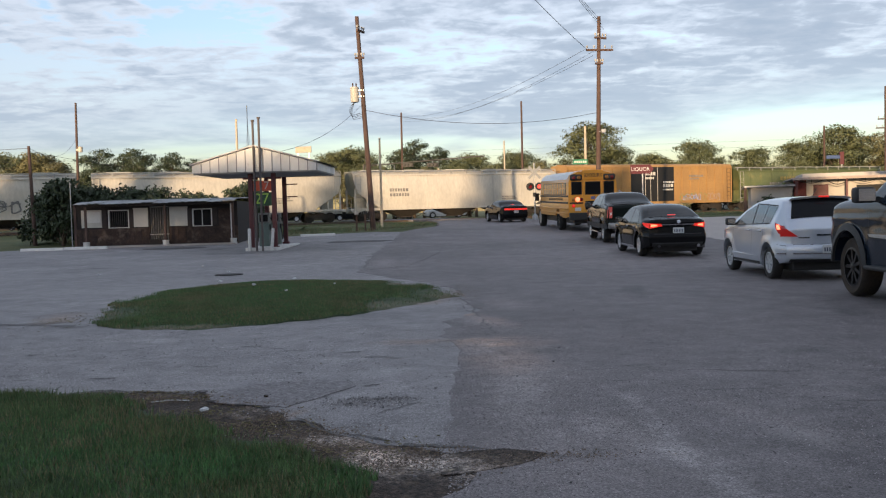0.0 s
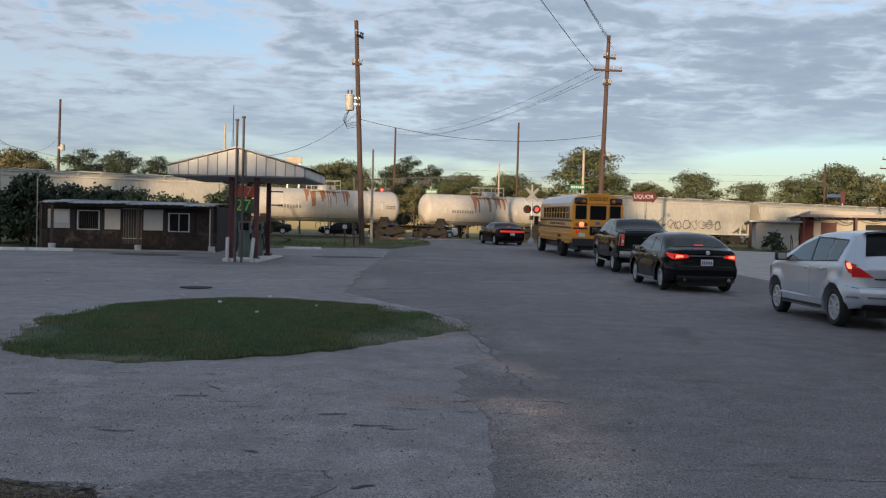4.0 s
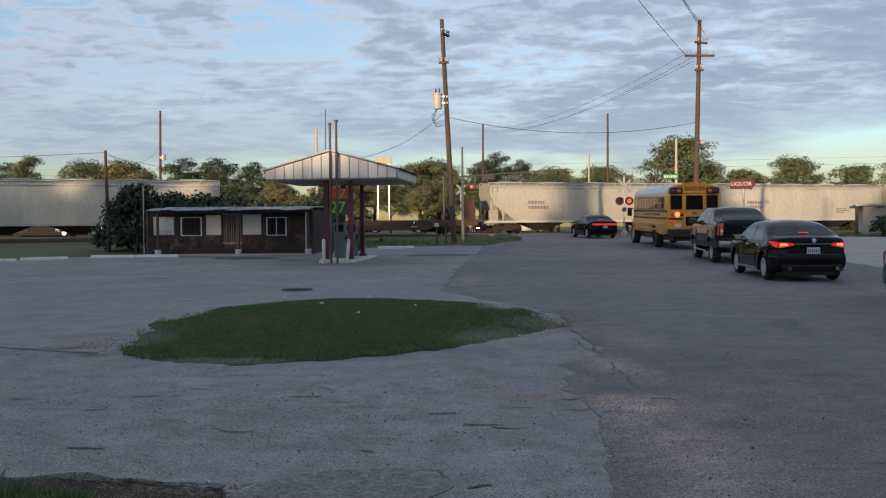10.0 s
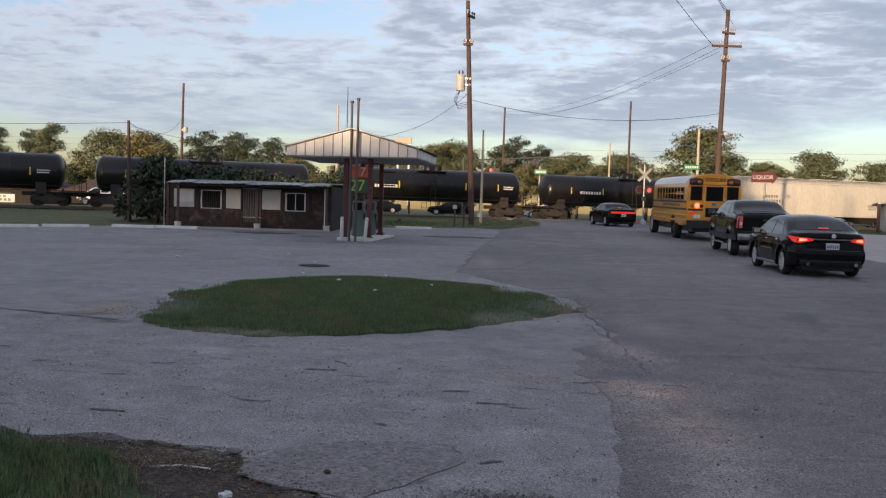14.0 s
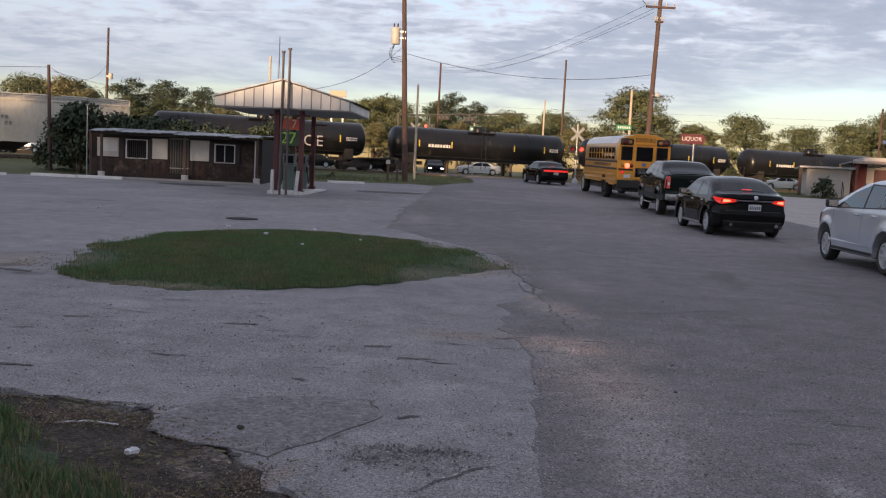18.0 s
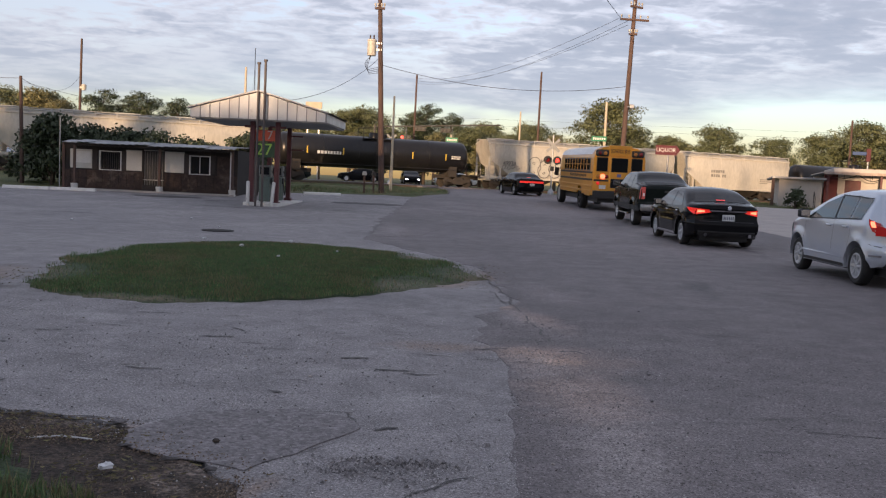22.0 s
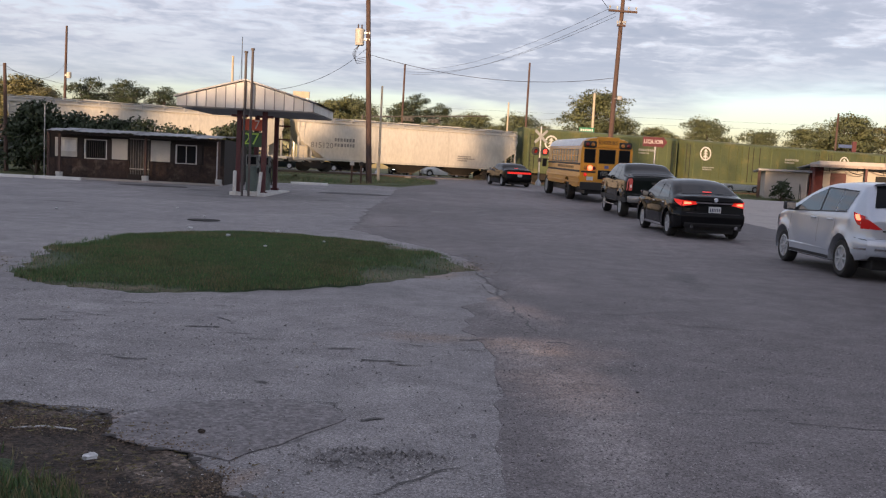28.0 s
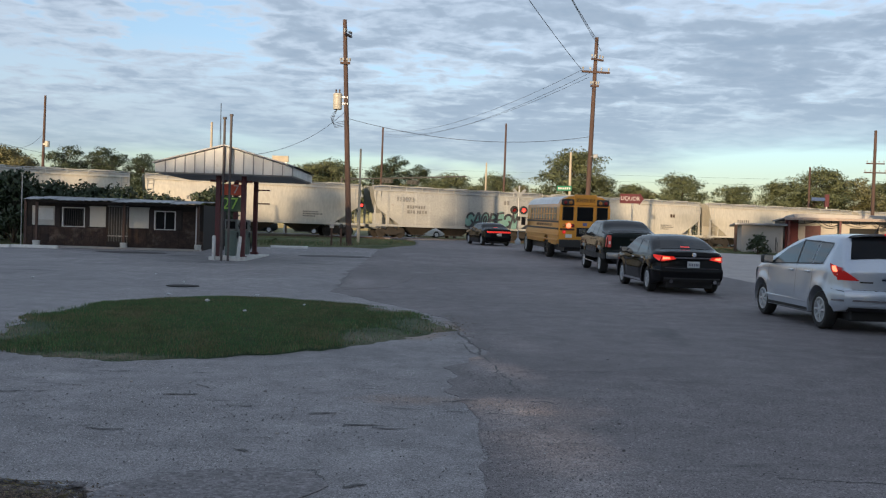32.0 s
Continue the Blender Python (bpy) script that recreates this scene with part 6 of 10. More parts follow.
def at(x, y, turn=0.0, dz=0.0):
    """On the road at x, y, headed away from the camera, turned to the left."""
    return pose(x, y, gz(y) + 0.008 + dz, 0, -math.degrees(math.atan((gz(y + 1.5) - gz(y - 1.5)) / 3.0)), 90 + turn)


def silver_hatchback():
    sh = Shape([(-2.13, 1.00), (-2.10, 1.06), (-2.05, 1.13), (-1.96, 1.27), (-1.86, 1.42), (-1.76, 1.505), (-1.6, 1.535), (-1.3, 1.553), (-0.8, 1.56), (-0.35, 1.54), (0.0, 1.49), (0.35, 1.395), (0.65, 1.285), (1.05, 1.125), (1.27, 1.05), (1.6, 0.975), (1.9, 0.89), (2.08, 0.74), (2.14, 0.60)], 0.855, 0.25, 1.00, 0.25, rc=0.7, corner=0.15, edge=0.075, curve=0.30, tail=0.66, nose=0.30,
               prof=((0.34, 0.10), (0.42, -0.02), (0.56, -0.045), (0.645, -0.035), (0.69, 0.035), (0.95, 0.03), (1.1, 0.05)), arches=((-1.30, 0.315), (1.30, 0.315)), flare=0.028, hollow=0.014, crease=(0.42, 0.014))
    sides = [([(-1.36, 1.10), (-0.96, 1.085), (-0.99, 1.455), (-1.50, 1.40)]), ([(-0.92, 1.08), (-0.36, 1.06), (-0.32, 1.465), (-0.95, 1.46)]), ([(-0.29, 1.055), (0.88, 1.035), (0.30, 1.315), (-0.25, 1.455)])]
    car = vehicle("hatchback", sh, M_SILVER, at(7.20, 19.2, -0.4), "silver five-door hatchback waiting with lit tail lamps", "queue of vehicles", (-1.30, 1.30), 0.315, 0.20, M_RIM, sides, M_HATCHGLASS, None, (0.42, 1.20, 0.86, 0.94), 8)
    glow = mat("glowing_red_lens", (0.30, 0.012, 0.014), rough=0.2, fine=0.05, emit=(1.0, 0.03, 0.02, 0.10))
    part("rear_window", sh.over(-2.03, -1.77, 0.985, 0.965, 0.012), M_TINT, car, "dark wrap-round rear window", smooth=60)
    bm = bmesh.new()
    rows = []
    for x, dz in ((-1.90, 0.075), (-1.80, 0.060), (-1.66, 0.030)):
        zt = sh.zt(-1.72)
        rows.append([sh.q((x, sh.w(-1.72, zt, zt) * k / 6, zt + 0.01 + (dz - 0.045) + sh.crown * (1 - (k / 6) ** 2))) for k in range(-6, 7)])
    grid(bm, rows)
    grid(bm, [rows[0], [(x + 0.03, y, z - 0.035) for x, y, z in rows[0]]])
    part("spoiler", bm, M_SILVER, car, "roof-edge spoiler", smooth=60)
    bm = bmesh.new()
    box(bm, -1.915, -1.895, -0.10, 0.10, sh.zt(-1.72) + 0.045, sh.zt(-1.72) + 0.075, bev=0.008)
    part("brake_lamp", bm, M_REDLIT, car, "lit high brake lamp")
    for sd in (-1, 1):
        lamp = part("tail_lamp", sh.side([(-2.128, 0.835), (-1.92, 0.90), (-1.66, 1.10), (-2.06, 1.035)], sd, 0.014, 12, 6), glow, car, "lit red tail lamp", smooth=60)
        part("lamp_core", sh.side([(-2.02, 0.965), (-1.90, 0.965), (-1.80, 1.055), (-1.92, 1.06)], sd, 0.020), M_REDHOT, lamp)
        part("lamp_core", sh.side([(-2.07, 0.89), (-2.01, 0.895), (-1.99, 0.93), (-2.05, 0.93)], sd, 0.020), M_INKW, lamp)
        part("tail_lamp_face", sh.rear_quad([(sd * 0.52, 0.832), (sd * 0.80, 0.836), (sd * 0.80, 1.00), (sd * 0.71, 0.985)], 0.013), glow, car, "lit red tail lamp", smooth=60)
        part("door_pillar", sh.side([(-0.352, 1.06), (-0.298, 1.057), (-0.258, 1.455), (-0.312, 1.462)], sd, 0.009, 2, 8), M_TRIM, car, "black pillar between the side windows", smooth=60)
        part("sill_trim", sh.side([(-0.92, 0.26), (0.92, 0.26), (0.92, 0.315), (-0.92, 0.315)], sd, 0.012, 14), M_TRIM, car, "black lower sill")
        part("door_moulding", sh.side([(-0.90, 0.395), (0.92, 0.42), (0.92, 0.450), (-0.90, 0.420)], sd, 0.016, 14), M_SILVER, car, "silver moulding along the doors")
        part("bumper_seam", sh.side([(-2.12, 0.655), (-1.82, 0.685), (-1.82, 0.697), (-2.12, 0.667)], sd, 0.004), M_TRIM, car)
        part("bumper_ledge", sh.side([(-2.12, 0.50), (-1.84, 0.495), (-1.84, 0.52), (-2.12, 0.535)], sd, 0.012), M_CHROME, car, smooth=60)
        part("head_lamp", sh.side([(1.72, 0.74), (2.08, 0.68), (1.98, 0.80), (1.58, 0.92)], sd, 0.01), M_CLEARISH, car, smooth=60)
        part("window_rim", sh.side([(-1.50, 1.41), (-0.25, 1.458), (-0.25, 1.478), (-1.50, 1.43)], sd, 0.008, 14, 2), M_TRIM, car, smooth=60)
        part("window_rim", sh.side([(-1.38, 1.072), (0.96, 1.012), (0.96, 1.03), (-1.38, 1.092)], sd, 0.008, 14, 2), M_TRIM, car, smooth=60)
    part("bumper_ledge", sh.rear(-0.62, 0.62, 0.505, 0.535, 0.010), M_CHROME, car, "bright bumper ledge", smooth=60)
    part("bumper_inset", sh.rear(-0.66, 0.66, 0.345, 0.41, 0.012), M_TRIM, car, "black lower bumper", smooth=60)
    part("hatch_seam", sh.rear(-0.60, 0.60, 0.675, 0.69, 0.006), M_TRIM, car, smooth=60)
    part("chrome_strip", sh.rear(-0.22, 0.22, 0.845, 0.875, 0.014), M_CHROME, car, smooth=60)
    part("badge", sh.rear(-0.52, -0.34, 0.80, 0.825, 0.010), M_TRIM, car)
    part("badge", sh.rear(0.34, 0.52, 0.80, 0.825, 0.010), M_TRIM, car)
    plate(car, sh, 0.60)
    mirror(car, 0.84, 0.82, 1.09, M_TRIM)
    door_seams(car, sh, (-1.0, -0.32, 0.98), 0.36, 1.04, (-0.82, -0.12), 0.93, M_SILVER)
    bm = bmesh.new()
    tube(bm, [(-1.35, 0.0, 1.58), (-1.55, 0.0, 1.74)], 0.008)
    part("aerial", bm, M_TRIM, car)


def black_sedan():
    sh = Shape([(-2.43, 0.98), (-2.40, 1.035), (-2.32, 1.065), (-2.0, 1.085), (-1.80, 1.10), (-1.55, 1.19), (-1.1, 1.36), (-0.75, 1.435), (-0.3, 1.468), (0.1, 1.462), (0.45, 1.42), (0.9, 1.22), (1.3, 1.04), (1.6, 0.98), (2.1, 0.87), (2.36, 0.72), (2.43, 0.58)], 0.915, 0.22, 0.95, 0.34, rc=0.7, corner=0.15, edge=0.10, curve=0.20, tail=0.8, nose=0.3,
               prof=((0.30, 0.08), (0.40, -0.02), (0.60, -0.03), (0.68, 0.03), (0.90, 0.045), (0.98, 0.0)), arches=((-1.42, 0.325), (1.36, 0.325)), flare=0.03, hollow=0.03, crease=(0.84, 0.018))
    sides = [([(-1.40, 1.00), (-0.42, 0.98), (-0.40, 1.37), (-1.0, 1.31)]), ([(-0.36, 0.98), (0.98, 0.97), (0.40, 1.33), (-0.32, 1.38)])]
    car = vehicle("sedan", sh, M_CARBLACK, at(6.27, 27.6, 1.6), "black four-door sedan waiting with lit brake lamps", "queue of vehicles", (-1.42, 1.36), 0.325, 0.22, M_RIM, sides, M_CLEARISH, (-1.76, -0.86, 0.90, 0.82), (0.5, 1.24, 0.82, 0.92), 5)
    for sd in (-1, 1):
        lamp = part("tail_lamp", sh.rear_quad([(sd * 0.42, 0.885), (sd * 0.755, 0.815), (sd * 0.755, 0.965), (sd * 0.46, 0.945)], 0.012), M_REDLIT, car, "lit red brake lamp", smooth=60)
        part("lamp_core", sh.rear_quad([(sd * 0.56, 0.885), (sd * 0.73, 0.865), (sd * 0.73, 0.935), (sd * 0.58, 0.925)], 0.016), M_REDHOT, lamp)
        part("tail_lamp_side", sh.side([(-2.425, 0.82), (-2.16, 0.90), (-1.98, 0.985), (-2.42, 0.965)], sd, 0.014), M_REDLIT, car, "lit red brake lamp", smooth=60)
        part("sill_trim", sh.side([(-0.95, 0.24), (0.95, 0.24), (0.95, 0.30), (-0.95, 0.30)], sd, 0.012), M_CHROME, car)
        part("bumper_seam", sh.side([(-2.4, 0.60), (-1.80, 0.60), (-1.80, 0.612), (-2.4, 0.612)], sd, 0.003), M_TRIM, car)
    part("chrome_strip", sh.rear(-0.46, 0.46, 0.905, 0.94, 0.014), M_CHROME, car, "chrome strip across the boot lid", smooth=60)
    part("high_brake_lamp", sh.over(-1.72, -1.66, 0.16, 0.16, 0.016), M_REDLIT, car)
    part("bumper_inset", sh.rear(-0.7, 0.7, 0.30, 0.42, 0.006), M_TRIM, car)
    part("boot_seam", sh.rear(-0.66, 0.66, 0.655, 0.667, 0.006), M_TRIM, car)
    bm = bmesh.new()
    lathe(bm, [(0.055, 0), (0.055, 0.01), (0.04, 0.014)], Matrix.Translation((-2.475, 0, 1.0)) @ pose(0, 0, 0, 0, -90, 0), 18)
    part("badge", bm, M_CHROME, car, "round chrome badge")
    for y in (-0.55, 0.55):
        bm = bmesh.new()
        cyl(bm, (-2.46, y, 0.33), (-2.2, y, 0.33), 0.045, n=14)
        part("exhaust_tip", bm, M_CHROME, car)
    plate(car, sh, 0.76)
    mirror(car, 0.86, 0.86, 1.02, M_CARBLACK)
    door_seams(car, sh, (-1.25, -0.34, 1.05), 0.36, 0.96, (-1.0, 0.0), 0.86, M_CHROME)


def dark_pickup(m, label="dark green pickup truck with chrome trim waiting in line", paint=None, group="queue of vehicles"):
    paint = paint or M_PICKUP
    sh = Shape([(-2.80, 1.34), (-2.78, 1.40), (-2.7, 1.43), (-2.3, 1.455), (-2.0, 1.50), (-1.65, 1.60), (-1.2, 1.79), (-1.0, 1.85), (-0.6, 1.88), (0.5, 1.89), (0.85, 1.83), (1.2, 1.65), (1.5, 1.42), (1.65, 1.33), (2.3, 1.26), (2.65, 1.15), (2.78, 0.95), (2.80, 0.75)], 0.98, 0.52, 1.28, 0.30, corner=0.08, edge=0.07, bulge=0.03, curve=0.08, tail=0.4, prof=((0.80, 0.0), (0.86, 0.02), (1.3, 0.03)), arches=((-1.66, 0.40), (1.66, 0.40)), flare=0.045, hollow=0.02, crease=(0.86, 0.012))
    sides = [([(-0.98, 1.36), (-0.1, 1.34), (-0.08, 1.81), (-0.80, 1.80)]), ([(-0.04, 1.34), (1.22, 1.32), (0.78, 1.75), (-0.02, 1.81)])]
    car = vehicle("pickup", sh, paint, m, label, group, (-1.66, 1.66), 0.40, 0.28, M_RIM, sides, M_TINT, (-1.98, -1.10, 0.80, 0.84), (0.92, 1.5, 0.86, 0.94), 6, arch=0.09)
    part("bed_cover", sh.over(-2.70, -1.98, 0.86, 0.80, 0.014), M_TRIM, car, "ribbed black bed cover", smooth=60)
    for sd in (-1, 1):
        lens = mat("pale_lit_red_lens", (0.45, 0.10, 0.09), rough=0.2, fine=0.05, emit=(1.0, 0.14, 0.11, 0.12)) if sd > 0 else M_REDLENS
        lamp = part("tail_lamp", sh.rear(sd * 0.76, sd * 0.87, 0.96, 1.37, 0.012), lens, car, "tall red tail lamp", smooth=60)
        part("lamp_core", sh.rear(sd * 0.78, sd * 0.84, 1.06, 1.16, 0.018), M_INKW, lamp, "clear reversing lens")
        part("tail_lamp_side", sh.side([(-2.80, 0.96), (-2.73, 0.97), (-2.74, 1.36), (-2.80, 1.37)], sd, 0.014), lens, car, "tall red tail lamp", smooth=60)
        part("lower_cladding", sh.side([(-2.7, 0.55), (2.6, 0.55), (2.6, 0.72), (-2.7, 0.72)], sd, 0.012, 40), M_TRIM, car, "grey lower cladding", smooth=60)
        part("bed_rail", sh.side([(-2.74, 1.37), (-1.75, 1.46), (-1.75, 1.50), (-2.74, 1.405)], sd, 0.012, 16), M_TRIM, car, "black bed rail", smooth=60)
        bm = bmesh.new()
        y = sd * (sh.hw - 0.02)
        box(bm, -0.95, 1.1, y - 0.10, y + 0.08, 0.36, 0.41, bev=0.015)
        part("side_step", bm, M_CHROME, car)
    bm = bmesh.new()
    box(bm, sh.x0 - 0.20, sh.x0 + 0.02, -0.93, 0.93, 0.56, 0.78, bev=0.04)
    part("rear_bumper", bm, mat("satin_bumper", (0.30, 0.31, 0.32), (0.24, 0.25, 0.26), scale=3, rough=0.3, metal=0.7), car, "satin grey rear bumper", smooth=60)
    part("tailgate_seam", sh.rear(-0.68, 0.68, 0.83, 0.845, 0.006), M_TRIM, car)
    part("tailgate_handle", sh.rear(-0.13, 0.13, 1.20, 1.27, 0.012), M_TRIM, car)
    plate(car, sh, 0.67, out=0.175)
    mirror(car, 1.04, 0.97, 1.42, M_TRIM, 1.3)
    door_seams(car, sh, (-1.04, -0.06, 1.26), 0.6, 1.33, (-0.82, 0.12), 1.20, M_TRIM)


def lifted_truck():
    sh = Shape([(-2.95, 1.30), (-2.92, 1.40), (-2.80, 1.62), (-2.62, 1.88), (-2.45, 1.95), (-1.6, 1.975), (0.35, 1.98), (0.72, 1.95), (1.02, 1.81), (1.36, 1.60), (1.50, 1.53), (2.3, 1.49), (2.78, 1.41), (2.98, 1.22), (3.05, 0.85)], 1.0, 0.52, 1.38, 0.24, corner=0.12, edge=0.10, bulge=0.05, curve=0.1, nose=0.18, arches=((-2.08, 0.455), (1.98, 0.455)), flare=0.07, hollow=0.03, crease=(1.20, 0.022))
    sides = [([(-2.5, 1.48), (-1.22, 1.47), (-1.22, 1.84), (-2.34, 1.82)]), ([(-1.02, 1.46), (-0.12, 1.45), (-0.10, 1.85), (-1.02, 1.86)]), ([(-0.02, 1.45), (1.24, 1.47), (0.80, 1.82), (0.0, 1.86)])]
    car = vehicle("lifted_truck", sh, M_TRUCKBLUE, at(7.36, 12.35, -1.0), "dark grey lifted truck on muddy oversized tyres", "queue of vehicles", (-2.08, 1.98), 0.455, 0.32, M_RIMBLACK, sides, dull(glass("slate_glass", (0.030, 0.042, 0.056), 0.05), 0.4), None, (0.80, 1.44, 0.86, 0.94), 9, M_MUDTYRE, 0.10, "truck")
    for sd in (-1, 1):
        part("side_moulding", sh.side([(-1.30, 0.87), (1.22, 0.945), (1.30, 0.985), (-1.12, 0.99)], sd, 0.016, 20), mat("satin_moulding", (0.34, 0.36, 0.40), rough=0.3, metal=0.6, fine=0.05), car, "pale moulding along the doors")
        for x in (-2.08, 1.98):
            bm = bmesh.new()
            for k in range(20):
                a0, a1 = math.pi * (0.02 + 0.96 * k / 20), math.pi * (0.02 + 0.96 * (k + 1) / 20)
                qs = []
                for rr_, oo in ((0.55, 0.0), (0.55, 0.045), (0.66, 0.02)):
                    qs.append([(x + rr_ * math.cos(a), sd * (1.02 + oo), 0.475 + rr_ * math.sin(a)) for a in (a0, a1)])
                grid(bm, qs)
            bmesh.ops.remove_doubles(bm, verts=bm.verts[:], dist=0.001)
            part("arch_flare", bm, M_TRIM, car, smooth=60)
        bm = bmesh.new()
        box(bm, -1.35, 1.25, sd * 1.02 - 0.12, sd * 1.02 + 0.10, 0.47, 0.53, bev=0.02)
        part("side_step", bm, M_TRIM, car, "black running board")
    for sd in (-1, 1):
        part("quarter_window", sh.side([(-2.5, 1.475), (-1.22, 1.465), (-1.22, 1.845), (-2.34, 1.825)], sd, 0.010), M_TINT, car, "black rear quarter window", smooth=60)
    mirror(car, 1.05, 1.0, 1.55, M_TRIM, 1.45)
    door_seams(car, sh, (-1.12, -0.07, 1.30), 0.6, 1.42, (-0.86, 0.16), 1.28, M_TRIM)


def muscle_sedan(m, name="sedan", label="black sedan with a full-width lit tail lamp before the crossing", lit=True, paint=None, group="queue of vehicles", facing=False):
    paint = paint or M_CARBLACK
    sh = Shape([(-2.50, 0.99), (-2.46, 1.06), (-2.36, 1.09), (-1.9, 1.09), (-1.6, 1.16), (-1.1, 1.38), (-0.7, 1.455), (-0.2, 1.475), (0.3, 1.44), (0.7, 1.28), (1.15, 1.04), (1.5, 0.99), (2.2, 0.92), (2.46, 0.80), (2.50, 0.6)], 0.95, 0.22, 0.96, 0.34, corner=0.12, edge=0.09, curve=0.12, prof=((0.35, 0.05), (0.5, -0.02), (0.7, 0.0), (0.9, 0.03)), arches=((-1.52, 0.34), (1.53, 0.34)), dense=0.12 if lit else 0.2)
    sides = [([(-1.35, 1.03), (-0.36, 1.01), (-0.34, 1.38), (-1.0, 1.33)]), ([(-0.30, 1.01), (0.90, 1.0), (0.36, 1.34), (-0.26, 1.39)])]
    car = vehicle(name, sh, paint, m, label, group, (-1.52, 1.53), 0.34, 0.23, M_RIM, sides, M_TINT, (-1.76, -0.84, 0.9, 0.82), (0.42, 1.12, 0.82, 0.92), 5)
    part("tail_bar", sh.rear(-0.80, 0.80, 0.83, 0.95, 0.012), M_REDLIT if lit else M_REDLENS, car, "full-width red tail lamp", smooth=60)
    if lit:
        part("high_brake_lamp", sh.over(-1.70, -1.62, 0.16, 0.16, 0.016), M_REDLIT, car)
    for sd in (-1, 1):
        part("head_lamp", sh.rear(sd * 0.5, sd * 0.78, 0.50, 0.58, 0.012, 1), M_HEAD if facing else M_CLEARISH, car, "lit headlamp" if facing else "")
    plate(car, sh, 0.72)
    mirror(car, 0.80, 0.9, 1.06, paint)
    door_seams(car, sh, (-1.2, -0.30, 0.98), 0.36, 0.98, (-0.95, 0.0), 0.88, paint)
    return car


silver_hatchback()
black_sedan()
dark_pickup(at(6.60, 36.1, 0.2))
dark_pickup(at(-47.6, 88.5, 90), "silver pickup truck side-on beyond the tracks", M_SILVER, "cars beyond the tracks")
lifted_truck()
muscle_sedan(at(3.10, 62.3, 14.0))
# cars waiting on the road beyond the tracks, seen under the train
for k, (x, y, turn, paint, facing, label) in enumerate(((-7.2, 100.5, 190.0, M_CARBLACK, True, "dark sedan with lit headlamps waiting beyond the tracks"), (-13.0, 101.5, 100.0, M_CARBLACK, False, "dark sedan waiting side-on beyond the tracks"), (-21.5, 103.5, 100.0, M_PICKUP, False, "dark green sedan waiting side-on beyond the tracks"), (-2.3, 102.5, 98.0, M_CARWHITE, False, "white sedan parked side-on beyond the tracks"), (-45.0, 98.0, 100.0, M_CARBLACK, False, "dark sedan parked on the far roadside"), (33.0, 108.0, 95.0, M_CARWHITE, False, "white sedan parked beyond the tracks"), (-33.0, 106.0, 100.0, M_TRUCKBLUE, False, "dark blue sedan on the far roadside"))):
    muscle_sedan(at(x, y, turn), "sedan", label, False, paint, "cars beyond the tracks", facing)

# ---- school bus ----
M_BUS = mat("school_bus_yellow", (0.66, 0.30, 0.028), (0.60, 0.265, 0.024), scale=1.0, scale2=30, fine=0.05, rough=0.38, coat=0.3)
M_BUSROOF = mat("white_roof_paint", (0.78, 0.79, 0.78), rough=0.45, fine=0.06)


